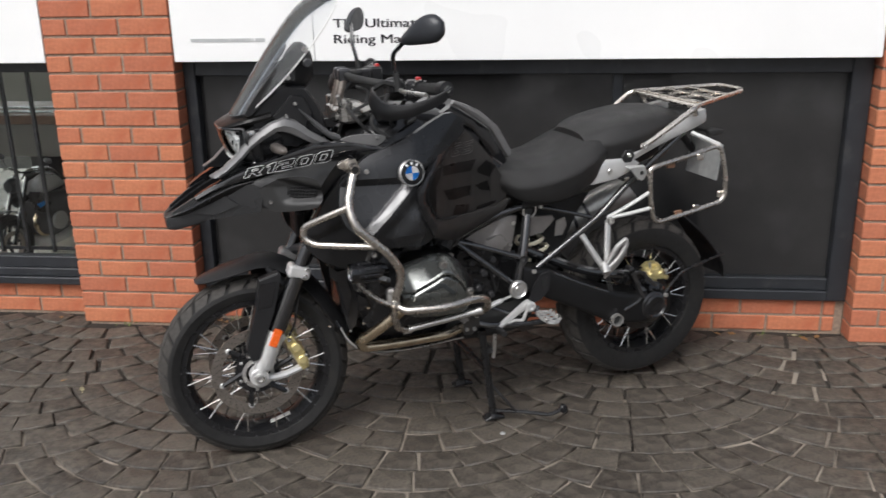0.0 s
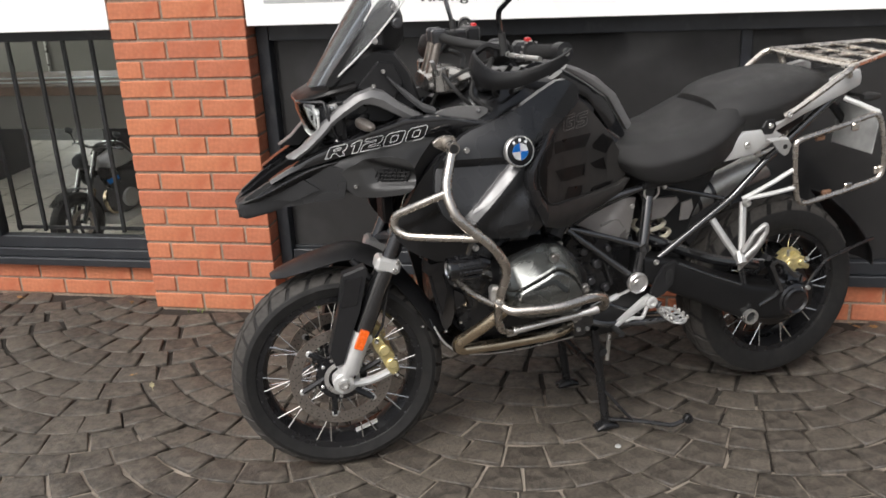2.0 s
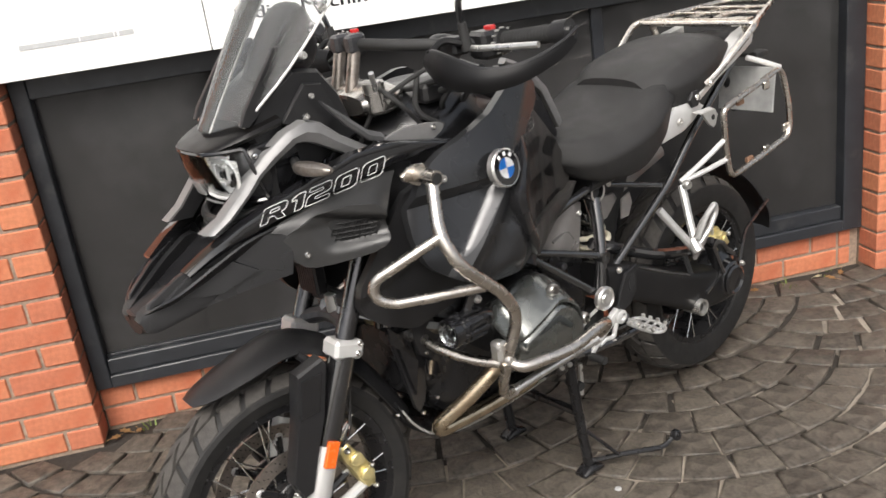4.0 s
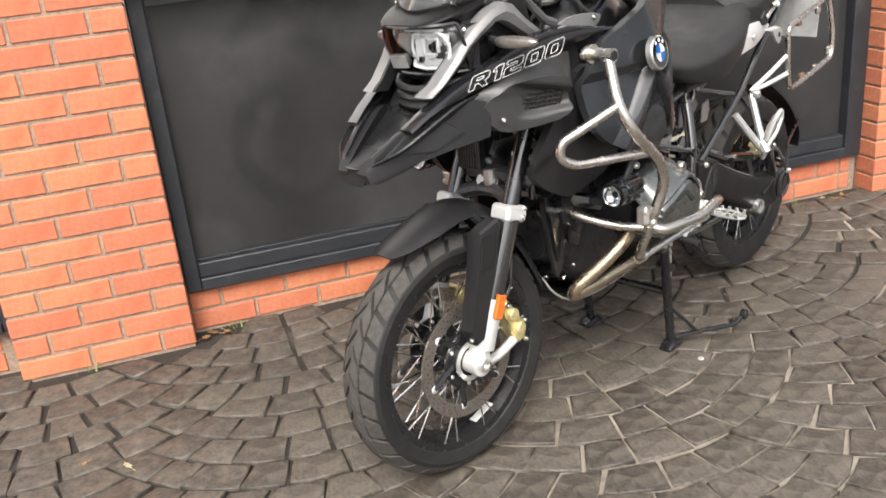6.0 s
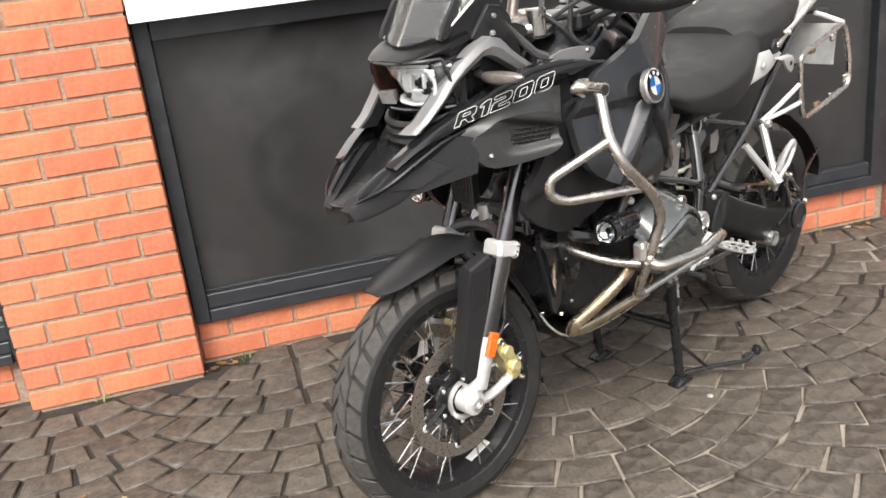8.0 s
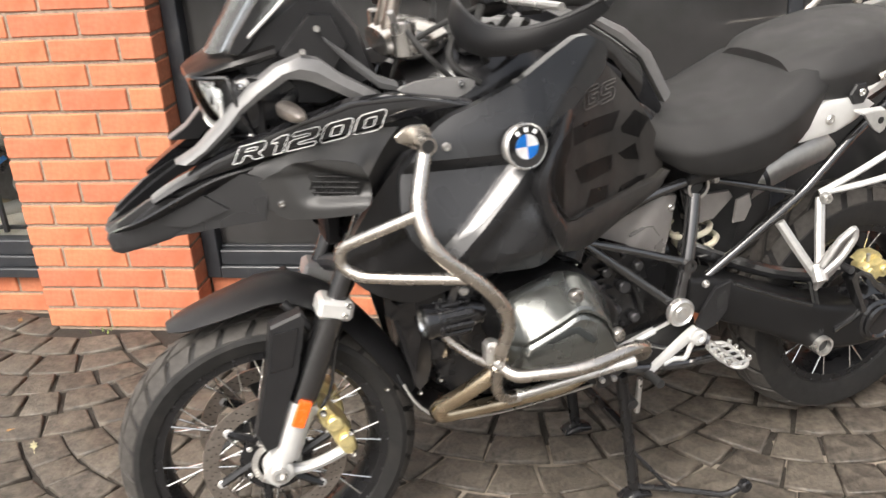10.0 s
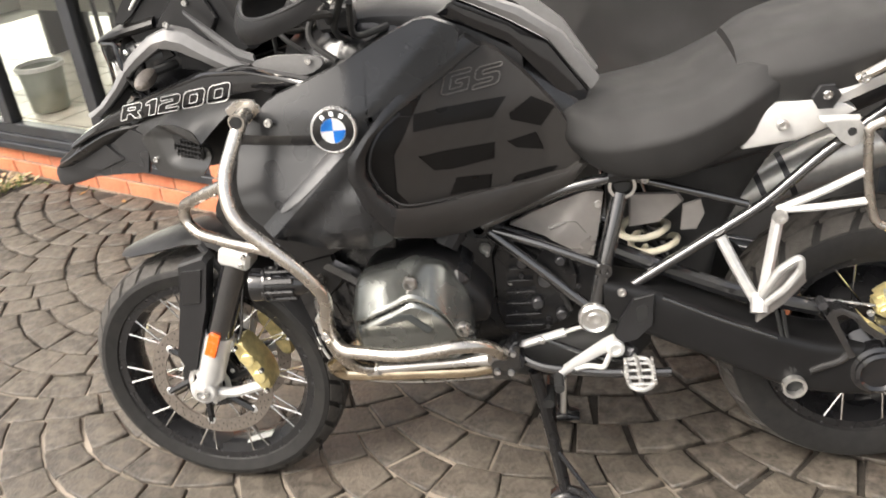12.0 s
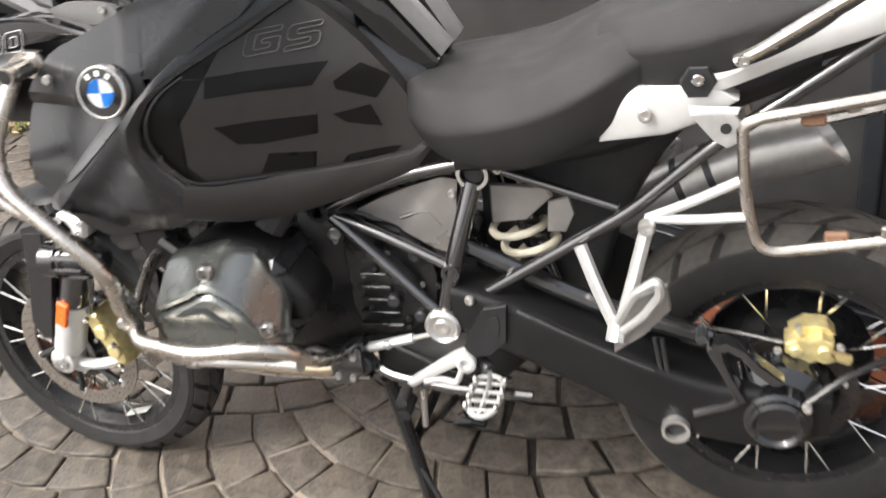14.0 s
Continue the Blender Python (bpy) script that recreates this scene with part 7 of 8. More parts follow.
# crash bars and fog lamps
for s in (-1, 1):
    up = part("crash_bar", tube([(0.300, s * 0.298, 1.020), (0.262, s * 0.345, 0.930), (0.275, s * 0.375, 0.865), (0.375, s * 0.385, 0.770), (0.418, s * 0.372, 0.700), (0.402, s * 0.355, 0.628), (0.402, s * 0.33, 0.575)], 0.0135, 0.05, 14), "steel", bike, "brushed steel crash bar")
    part("bar_socket", tube([(0.300, s * 0.315, 1.026), (0.302, s * 0.255, 1.026)], 0.0155, sides=16), "steel", up)
    part("socket_hole", tube([(0.300, s * 0.317, 1.026), (0.300, s * 0.30, 1.026)], 0.0115, sides=14), "hole", up)
    part("bar_tab", slab([(0.255, 1.028), (0.285, 1.050), (0.325, 1.045), (0.33, 1.005), (0.30, 1.0)], s * 0.246, s * 0.256, 0.002, 1), "steel", up)
    part("tab_bolt", bolt((0.345, s * 0.275, 1.008), 0.008, 0.008, s), "alu", up)
    part("bar_loop", tube([(0.268, s * 0.350, 0.925), (0.200, s * 0.315, 0.892), (0.142, s * 0.275, 0.858), (0.138, s * 0.272, 0.822), (0.168, s * 0.290, 0.802), (0.25, s * 0.335, 0.800), (0.345, s * 0.376, 0.797)], 0.0115, 0.03, 12), "steel", up)
    low = part("crash_bar", tube([(0.405, s * 0.335, 0.585), (0.425, s * 0.365, 0.572), (0.55, s * 0.398, 0.575), (0.655, s * 0.385, 0.584), (0.702, s * 0.366, 0.570), (0.728, s * 0.322, 0.520), (0.722, s * 0.235, 0.466)], 0.0132, 0.04, 14), "steel", bike, "brushed steel lower crash bar")
    part("bar_lower", tube([(0.690, s * 0.326, 0.513), (0.448, s * 0.275, 0.466)], 0.0105, sides=12), "alu", low, "straight silver lower rail")
    part("bar_upright", tube([(0.398, s * 0.344, 0.588), (0.402, s * 0.318, 0.530), (0.425, s * 0.290, 0.482), (0.462, s * 0.278, 0.469)], 0.0118, 0.04, 12), "steel", low)
    part("rail_sleeve", tube([(0.444, s * 0.274, 0.465), (0.470, s * 0.280, 0.470)], 0.0135, sides=12), "alu", low)
    part("rail_tab", slab([(0.645, 0.462), (0.668, 0.466), (0.700, 0.452), (0.706, 0.432), (0.684, 0.428), (0.662, 0.442)], s * 0.204, s * 0.212, 0.002, 0), "plate_grey", low)
    part("rail_bracket", slab([(0.680, 0.452), (0.752, 0.460), (0.750, 0.405), (0.718, 0.374), (0.690, 0.376)], s * 0.190, s * 0.202, 0.003, 0), "frame", low, "black bracket with bolts")
    for x_, z_ in ((0.688, 0.430), (0.699, 0.398), (0.736, 0.442), (0.728, 0.395)):
        part("bracket_bolt", bolt((x_, s * 0.202, z_), 0.007, 0.007, s), "alu", low)
    part("bar_cross", tube([(0.405, s * 0.335, 0.580), (0.36, s * 0.25, 0.585), (0.335, s * 0.16, 0.605), (0.345, s * 0.11, 0.62)], 0.0115, 0.05, 12), "steel", low)
    part("bar_clamp", box((0.378, min(s * 0.312, s * 0.345), 0.592), (0.408, max(s * 0.312, s * 0.345), 0.640), 0.007), "alu", low)
    part("bar_stub", tube([(0.722, s * 0.238, 0.468), (0.74, s * 0.15, 0.45)], 0.011, sides=10), "frame", low)
    part("rail_collar", tube([(0.684, s * 0.325, 0.512), (0.702, s * 0.329, 0.516)], 0.0125, sides=12), "alu", low)
    for p_ in ((0.385, s * 0.335, 0.628), (0.395, s * 0.350, 0.600)):
        part("bar_bolt", bolt(p_, 0.009, 0.010, s), "alu", low)
    fog = part("fog_lamp", lathe([(0, 0.105), (0.016, 0.105), (0.024, 0.085), (0.028, 0.03), (0.032, 0.0), (0.032, -0.010), (0.027, -0.010), (0.026, 0.0), (0, 0.0)], (0.275, s * 0.325, 0.705), 24, axis="X"), "gloss", bike, "round black fog lamp")
    part("fog_reflector", lathe([(0, 0.008), (0.012, 0.004), (0.024, -0.005), (0.0255, -0.007), (0.024, 0.001), (0, 0.012)], (0.270, s * 0.325, 0.705), 24, axis="X"), "reflect", fog)
    fl = part("fog_lens", lathe([(0, -0.014), (0.015, -0.0125), (0.0265, -0.009), (0.0265, -0.006), (0, -0.0105)], (0.273, s * 0.325, 0.705), 24, axis="X"), "lens", fog)
    fl.visible_shadow = False
    for k in range(2):
        part("fog_fin", lathe([(0.012, 0.0), (0.034 - 0.002 * k, 0.0), (0.034 - 0.002 * k, 0.004), (0.012, 0.003)], (0.292 + 0.013 * k, s * 0.325, 0.705), 20, True, axis="X"), "gloss", fog)
    for k in range(8):
        a_ = k * math.pi / 4 + 0.2
        part("fog_lug", move(box((0.288, -0.006, 0.026), (0.352, 0.006, 0.0335), 0.002), Matrix.Translation((0, s * 0.325, 0.705)) @ Matrix.Rotation(a_, 4, "X")), "rim", fog)
    part("fog_mount", tube([(0.320, s * 0.325, 0.73), (0.33, s * 0.335, 0.768), (0.335, s * 0.352, 0.795)], 0.009, 0.02, 8), "frame", fog)
    part("mount_bolt", bolt((0.338, s * 0.342, 0.762), 0.009, 0.008, s), "alu", fog)

# centre stand
cs = part("centre_stand", tube([(0.775, -0.155, 0.365), (0.80, -0.150, 0.19), (0.822, -0.150, 0.018)], 0.0145, 0.03, 10), "rim", bike, "black steel centre stand")
part("stand_leg", tube([(0.775, 0.155, 0.365), (0.80, 0.155, 0.19), (0.822, 0.155, 0.018)], 0.0145, 0.03, 10), "rim", cs)
part("stand_crossbar", tube([(0.80, -0.15, 0.20), (0.80, 0.155, 0.20)], 0.012, sides=10), "rim", cs)
for y in (-0.15, 0.155):
    part("stand_foot", move(loft(spline([(0.785, 0.0, 0.012, 0.02, 0.5), (0.82, 0.0, 0.03, 0.024, 0.4), (0.86, 0.0, 0.014, 0.022, 0.5)], 2)), Matrix.Translation((0, y, 0))), "rim", cs)
part("stand_tang", tube([(0.825, -0.155, 0.035), (0.90, -0.215, 0.045), (0.995, -0.275, 0.040), (1.035, -0.282, 0.060)], 0.0075, 0.03, 9), "rim", cs)
part("tang_pad", drum((1.038, -0.285, 0.062), 0.016, -0.01, 0.01, seg=14), "rim", cs)
part("stand_brace", tube([(0.802, -0.152, 0.155), (0.885, -0.205, 0.046)], 0.0055, sides=8), "rim", cs)
part("stand_spring", tube([(0.835, -0.138, 0.33), (0.828, -0.140, 0.24)], 0.007, sides=10), "alu", cs, "silver stand spring")
part("footrest_stub", tube([(0.80, -0.12, 0.29), (0.80, -0.17, 0.285)], 0.013, sides=10), "rubber", cs)

# swingarm, final drive, rear shock, caliper and hugger
sw = part("swingarm", loft(spline([(0.93, 0.50, 0.585, 0.050, 0.5), (1.035, 0.444, 0.556, 0.054, 0.5), (1.16, 0.382, 0.497, 0.055, 0.5), (1.28, 0.319, 0.446, 0.057, 0.5), (1.37, 0.297, 0.420, 0.060, 0.5), (1.46, 0.290, 0.412, 0.060, 0.5), (1.55, 0.312, 0.400, 0.046, 0.5)], 3), 28, 6.0), "swing_black", bike, "black single-sided swingarm")
sw.data.transform(Matrix.Translation((0, -0.130, 0)))
part("swingarm_ridge", tube([(1.045, -0.180, 0.546), (1.16, -0.181, 0.488), (1.27, -0.182, 0.440)], 0.0045, 0.05, 8), "frame", sw)
part("final_drive", lathe([(0, 0.0), (0.075, 0.0), (0.088, -0.02), (0.085, -0.06), (0.062, -0.075), (0.055, -0.095), (0.047, -0.10), (0.047, -0.108), (0.040, -0.112), (0.034, -0.106), (0, -0.104)], (1.468, -0.095, 0.357), 36), "gloss", sw, "gloss black final drive housing")
part("drive_arm", strip_panel([((1.354, 0.498), (1.368, 0.518)), ((1.370, 0.469), (1.385, 0.471)), ((1.393, 0.422), (1.406, 0.426)), ((1.405, 0.397), (1.418, 0.405))], lambda x, z: -0.205, 0.03, 0.002), "frame", sw)
part("drive_arm", strip_panel([((1.358, 0.509), (1.371, 0.493)), ((1.382, 0.518), (1.386, 0.502)), ((1.413, 0.503), (1.407, 0.489)), ((1.436, 0.476), (1.428, 0.462)), ((1.474, 0.445), (1.456, 0.439))], lambda x, z: -0.205, 0.03, 0.002), "frame", sw)
part("drive_arm", strip_panel([((1.402, 0.404), (1.408, 0.387)), ((1.389, 0.389), (1.391, 0.377)), ((1.334, 0.368), (1.336, 0.355))], lambda x, z: -0.196, 0.02, 0.002), "frame", sw)
part("drain_ring", lathe([(0.0185, -0.012), (0.0245, -0.012), (0.0245, 0.05), (0.0185, 0.05)], (1.306, -0.190, 0.327), 28, True), "alu", sw, "bright ring in the swingarm")
part("ring_plug", drum((1.306, -0.19, 0.327), 0.0185, 0.0, 0.05), "rubber", sw)
part("torque_link", tube([(0.945, -0.115, 0.635), (1.06, -0.12, 0.578), (1.20, -0.12, 0.515), (1.36, -0.13, 0.475)], 0.017, 0.05, 10), "frame", bike)
for k in range(2):
    part("drive_hose", tube([(1.27 + 0.012 * k, -0.165, 0.495), (1.282 + 0.01 * k, -0.178, 0.43), (1.300 + 0.008 * k, -0.185, 0.36)], 0.0042, 0.03, 7), "rubber", bike)
part("link_bolt", tube([(1.346, -0.185, 0.527), (1.346, -0.212, 0.527)], 0.0095, sides=8), "dark_alu", bike)
shock = part("rear_shock", tube([(0.985, -0.01, 0.80), (1.08, -0.02, 0.50)], 0.022, sides=14), "frame", bike, "rear shock with a cream spring")
ax = Vector((0.30 * 0.40, -0.01, -0.20)) / 60
pts = [Vector((1.010, -0.025, 0.652)) + ax * (k * 0.95) + Vector((0.046 * math.cos(k * 0.62), 0.046 * math.sin(k * 0.62), 0.015 * math.cos(k * 0.62))) for k in range(27)]
part("spring_coil", tube(pts, 0.0075, 0.01, 8, steps=1), "spring", shock, "cream-painted coil spring")
part("bracket_plate", slab([(1.090, 0.655), (1.095, 0.712), (1.130, 0.722), (1.138, 0.690), (1.122, 0.655)], -0.094, -0.100, 0.002, 0), "plate_grey", shock, "grey bracket plate")
cal = slab([(1.474, 0.492), (1.490, 0.503), (1.505, 0.497), (1.520, 0.500), (1.535, 0.508), (1.556, 0.496), (1.553, 0.474), (1.562, 0.458), (1.545, 0.450), (1.528, 0.456), (1.508, 0.442), (1.490, 0.446), (1.488, 0.466), (1.474, 0.472)], -0.072, -0.122, 0.003, 0)
rear_cal = Matrix.Translation((1.517, 0, 0.452)) @ Matrix.Diagonal((0.92, 1, 0.86, 1)) @ Matrix.Translation((-1.517, 0, -0.478))
move(cal, rear_cal)
rc = part("brake_caliper", cal, "gold", bike, "gold rear brake caliper")
part("caliper_bridge", move(slab([(1.480, 0.500), (1.505, 0.520), (1.545, 0.518), (1.560, 0.500), (1.545, 0.490), (1.495, 0.490)], -0.060, -0.098, 0.003, 0), rear_cal), "gold", rc)
part("caliper_lug", tube([(1.545, -0.105, 0.440), (1.580, -0.100, 0.424)], 0.010, sides=10), "gold", rc)
part("bleed_nipple", tube([(1.500, -0.105, 0.475), (1.496, -0.108, 0.496)], 0.005, sides=8), "alu", rc)
for dx, dz in ((-0.018, 0.004), (0.026, 0.004)):
    part("piston_cap", drum((1.512 + dx, 0, 0.448 + dz), 0.0115, -0.128, -0.120, seg=18), "gold", rc)
for dx, dz in ((-0.046, -0.026), (0.050, -0.014)):
    part("caliper_bolt", bolt((1.512 + dx, -0.118, 0.476 + dz), 0.007, 0.008), "alu", rc)
part("brake_pipe", tube([(1.20, -0.12, 0.51), (1.32, -0.125, 0.498), (1.42, -0.12, 0.480), (1.475, -0.115, 0.464)], 0.0035, 0.03, 7), "steel", rc)
dark = loft(spline([(0.95, 0.46, 0.76, 0.060, 0.5), (1.08, 0.39, 0.82, 0.075, 0.5), (1.15, 0.41, 0.85, 0.078, 0.5), (1.20, 0.60, 0.88, 0.080, 0.5), (1.32, 0.80, 0.93, 0.080, 0.5), (1.45, 0.85, 0.96, 0.07, 0.5)], 3), 20, 4.0)
part("rear_frame_panel", move(dark, Matrix.Translation((0, 0.075, 0))), "rubber", bike, "dull black panel behind the shock")
rows = []
for x, z, hw, drop in spline([(1.70, 0.640, 0.050, 0.01), (1.775, 0.575, 0.075, 0.02), (1.845, 0.50, 0.085, 0.03), (1.890, 0.43, 0.085, 0.03), (1.895, 0.37, 0.075, 0.02)], 3):
    rows.append([Vector((x - drop * abs(v) ** 2, hw * v, z)) for v in (-1, -0.7, -0.35, 0, 0.35, 0.7, 1)])
part("rear_spray_guard", sheet(rows, 0.005), "plastic", bike, "matte black spray guard behind the wheel", 50)
part("guard_arm", tube([(1.511, -0.190, 0.396), (1.559, -0.170, 0.432), (1.625, -0.140, 0.458), (1.86, -0.075, 0.475)], 0.0055, 0.05, 8), "rim", bike)
part("guard_arm_bolt", bolt((1.511, -0.196, 0.396), 0.008, 0.01), "alu", bike)
part("tail_unit", loft(spline([(1.45, 0.90, 0.985, 0.085, 0.5), (1.60, 0.95, 1.045, 0.095, 0.5), (1.70, 0.99, 1.06, 0.085, 0.5), (1.745, 1.005, 1.045, 0.06, 0.5)], 3)), "plastic", bike, "matte black tail unit")
part("tail_lamp", box((1.742, -0.05, 1.01), (1.756, 0.05, 1.04), 0.004), "amber", bike, "dull red tail lamp")
part("plate_hanger", tube([(1.66, -0.02, 0.97), (1.74, -0.02, 0.88), (1.77, -0.02, 0.80)], 0.014, 0.04, 8), "plastic", bike)
for s in (-1, 1):
    sig = part("turn_signal", loft(spline([(1.70, 0.975, 0.995, 0.012, 0.5), (1.73, 0.97, 1.0, 0.018, 0.5), (1.765, 0.978, 0.992, 0.012, 0.5)], 2), 12), "rubber", bike, "small rear turn signal")
    sig.data.transform(Matrix.Translation((0.0, s * 0.13, 0)))
    part("stalk", tube([(1.70, s * 0.06, 0.985), (1.725, s * 0.13, 0.985)], 0.006, sides=8), "rubber", sig)

# silencer on the far side: a steel cone with two straps, cut off aslant
def cone(rings, seg=28):
    """Skin over round rings (centre, axis, radius), closed at the front."""
    bm = bmesh.new()
    loops = []
    for c, d, r in rings:
        u = Vector((0, 1, 0))
        w = Vector(d).normalized().cross(u)
        loops.append([bm.verts.new(Vector(c) + r * (math.cos(2 * math.pi * k / seg) * u + math.sin(2 * math.pi * k / seg) * w)) for k in range(seg)])
    for p0, p1 in zip(loops, loops[1:]):
        for k in range(seg):
            bm.faces.new((p0[k], p0[(k + 1) % seg], p1[(k + 1) % seg], p1[k]))
    bm.faces.new(loops[0])
    bm.faces.new(loops[-1])
    bmesh.ops.recalc_face_normals(bm, faces=bm.faces)
    return bm


AX = (0.91, 0, 0.37)
END = (0.78, 0, 0.63)
sl = part("silencer", cone([((1.14, 0.165, 0.515), (0.8, 0, 0.6), 0.032), ((1.20, 0.165, 0.562), (0.85, 0, 0.5), 0.042), ((1.26, 0.165, 0.601), AX, 0.047), ((1.34, 0.165, 0.643), AX, 0.051), ((1.44, 0.165, 0.684), AX, 0.057), ((1.545, 0.165, 0.716), END, 0.064), ((1.548, 0.165, 0.718), END, 0.061), ((1.525, 0.165, 0.708), END, 0.059)]), "silencer", bike, "brushed steel silencer with a slanted end")
part("tail_pipe_mouth", cone([((1.526, 0.165, 0.7085), END, 0.058), ((1.522, 0.165, 0.707), END, 0.056)]), "hole", sl)
for x_, z_, r_ in ((1.298, 0.621, 0.0496), (1.352, 0.648, 0.0526)):
    part("silencer_strap", cone([((x_ - 0.006, 0.165, z_ - 0.0028), AX, r_), ((x_ + 0.006, 0.165, z_ + 0.0028), AX, r_ + 0.0005)]), "dark_alu", sl)
part("exhaust_shield", slab([(1.02, 0.40), (1.12, 0.34), (1.28, 0.36), (1.30, 0.44), (1.22, 0.52), (1.10, 0.56)], 0.118, 0.130, 0.003, 1), "rubber", bike, "black heat shield")
# number plate, seen from its blank back
part("number_plate", move(box((-0.003, -0.095, 0.0), (0.003, 0.095, 0.135), 0.002), Matrix.Translation((1.715, -0.090, 0.812)) @ Matrix.Rotation(radians(8), 4, "Y")), "plate_back", bike, "blank grey back of the number plate")
# exhaust collector under the gearbox
part("exhaust_collector", loft(spline([(0.66, 0.315, 0.40, 0.07, 0.5), (0.75, 0.295, 0.41, 0.105, 0.5), (0.95, 0.300, 0.42, 0.105, 0.5), (1.03, 0.345, 0.42, 0.06, 0.5)], 3), 20, 3.2), "rubber", bike, "dull black exhaust collector")
part("exhaust_pipe", tube([(0.86, 0.08, 0.36), (0.98, 0.14, 0.37), (1.07, 0.158, 0.43), (1.15, 0.16, 0.505)], 0.026, 0.08, 14), "silencer", bike)

# ---- bricks ----
def brick_mesh(length):
    return mesh_of("brick", box((0, 0, 0), (length, 0.108, COURSE - JOINT), 0.0035), "brick", 20)


FULL, HALF, QUARTER = brick_mesh(PITCH - JOINT), brick_mesh(PITCH / 2 - JOINT), brick_mesh(PITCH / 4 - JOINT)
rng = random.Random(7)


def lay(mesh, x, y, z, parent):
    ob = new("brick", mesh)
    ob.parent = parent
    ob.location = (x, y + rng.uniform(-0.0012, 0.0012), z + rng.uniform(-0.0008, 0.0008))
    ob.rotation_euler = (0, rng.uniform(-0.003, 0.003), rng.uniform(-0.003, 0.003))


def brick_pillar(parent, x0, rows):
    for k in range(rows):
        z, x = k * COURSE + 0.002, x0
        for mesh, step in (((FULL, 1), (FULL, 1), (HALF, 0.5)) if k % 2 == 0 else ((HALF, 0.5), (FULL, 1), (FULL, 1))):
            lay(mesh, x, 0.0, z, parent)
            x += step * PITCH


brick_pillar(pillar_1, -PILLAR_W, 24)
brick_pillar(pillar_2, BAY_RIGHT, 24)
brick_pillar(pillar_3, BAY_LEFT - PILLAR_W, 16)


def brick_plinth(parent, x0, x1):
    for k in range(2):
        x = x0 + 0.004
        if k % 2:
            lay(HALF, x, WALL_Y, k * COURSE + 0.002, parent)
            x += PITCH / 2
        while x + PITCH - JOINT < x1:
            lay(FULL, x, WALL_Y, k * COURSE + 0.002, parent)
            x += PITCH
        if x + PITCH / 2 - JOINT < x1:
            lay(HALF, x, WALL_Y, k * COURSE + 0.002, parent)
            x += PITCH / 2
        if x + PITCH / 4 - JOINT < x1:
            lay(QUARTER, x, WALL_Y, k * COURSE + 0.002, parent)


brick_plinth(plinth_1, 0.0, BAY_RIGHT)
brick_plinth(plinth_2, BAY_LEFT, -PILLAR_W)

# ---- setts: scales of five bowed courses, each scale lying under the two beside and above it ----
FAN, COURSE_S, SCALE_H, REACH = 0.799, 0.122, 0.61, 0.743
BOW = (0.743, 0.650, 0.560, 0.520, 0.580)


def scale_hub(col, n):
    """The point round which a scale's courses bow; neighbouring columns are half a scale apart."""
    return 1.115 + FAN * col, (-1.29 if col % 2 == 0 else -0.99) - SCALE_H * n + REACH


def course_at(k, a):
    """How far from its hub course k lies at the angle a from straight down; course 5 is the lip of the scale above."""
    low, r = (REACH - COURSE_S * k, BOW[k]) if k < 5 else (REACH - SCALE_H, REACH)
    c = r - low
    return -c * math.cos(a) + math.sqrt(max(1e-6, r * r - c * c * math.sin(a) ** 2))


def covered(px, py, col, hy):
    """Whether a higher scale of a neighbouring column lies over this place."""
    for side in (col - 1, col + 1):
        for n in range(-5, 9):
            qx, qy = scale_hub(side, n)
            if qy > hy + 0.01 and (px - qx) ** 2 + (py - qy) ** 2 < REACH * REACH:
                return True
    return False


def course_end(col, n, k, side):
    """The angle at which course k runs under the neighbouring scale."""
    hx, hy = scale_hub(col, n)
    a = 0.0
    while abs(a) < 1.6:
        d = course_at(k, a)
        if covered(hx + d * math.sin(a), hy - d * math.cos(a), col, hy):
            break
        a += side * 0.012
    return a - side * 0.008


SETT_FACES = [tuple(range(18, 24))] + [(6 * k + j, 6 * k + (j + 1) % 6, 6 * k + 6 + (j + 1) % 6, 6 * k + 6 + j) for k in range(3) for j in range(6)]


def sett_points(col, n, k, ends, i, count, r):
    """Corners of stone i of a course, bottom ring, shoulder and top."""
    hx, hy = scale_hub(col, n)
    rows = []
    for kk, (a0, a1), inset in ((k, ends[0], 0.0065 if k == 0 else 0.0045), (k + 1, ends[1], -0.0045)):
        row = []
        for f in (i, i + 0.5, i + 1):
            jit = 0.0 if f in (0, count) else 0.18 * noise.noise((hx * 3 + 7 * k, hy * 5, f * 2.7))
            a = a0 + (a1 - a0) * (f + jit) / count
            d = course_at(kk, a) - inset
            row.append(Vector((hx + d * math.sin(a), hy - d * math.cos(a), 0)))
        rows.append(row)
    base = [*rows[0], *rows[1][::-1]]
    c = sum(base, Vector()) / 6
    gap = 0.0040 + (0.0045 if c.y > -0.55 + 0.10 * noise.noise((c.x * 2, c.y * 2, 5.0)) else 0.0)
    along = (rows[0][2] - rows[0][0]).normalized() * gap
    out = []
    for q, p in enumerate(base):
        shift = along if q in (0, 5) else -along if q in (2, 3) else Vector()
        out.append(p + shift + Vector((r.uniform(-0.0045, 0.0045), r.uniform(-0.005, 0.005), 0)))
    c = sum(out, Vector()) / 6
    top, tilt = r.uniform(-0.003, 0.0025), Vector((r.gauss(0, 0.018), r.gauss(0, 0.018), 0))
    verts = []
    for sc, z in ((1.0, -0.04), (1.0, top - 0.0045), (0.972, top - 0.0008), (0.90, top + 0.0002)):
        verts += [(lambda v: (v.x, v.y, z + (tilt.dot(v - c) + r.uniform(-0.0012, 0.0012) if z > -0.03 else 0)))(c + (q - c) * sc) for q in out]
    return verts, c


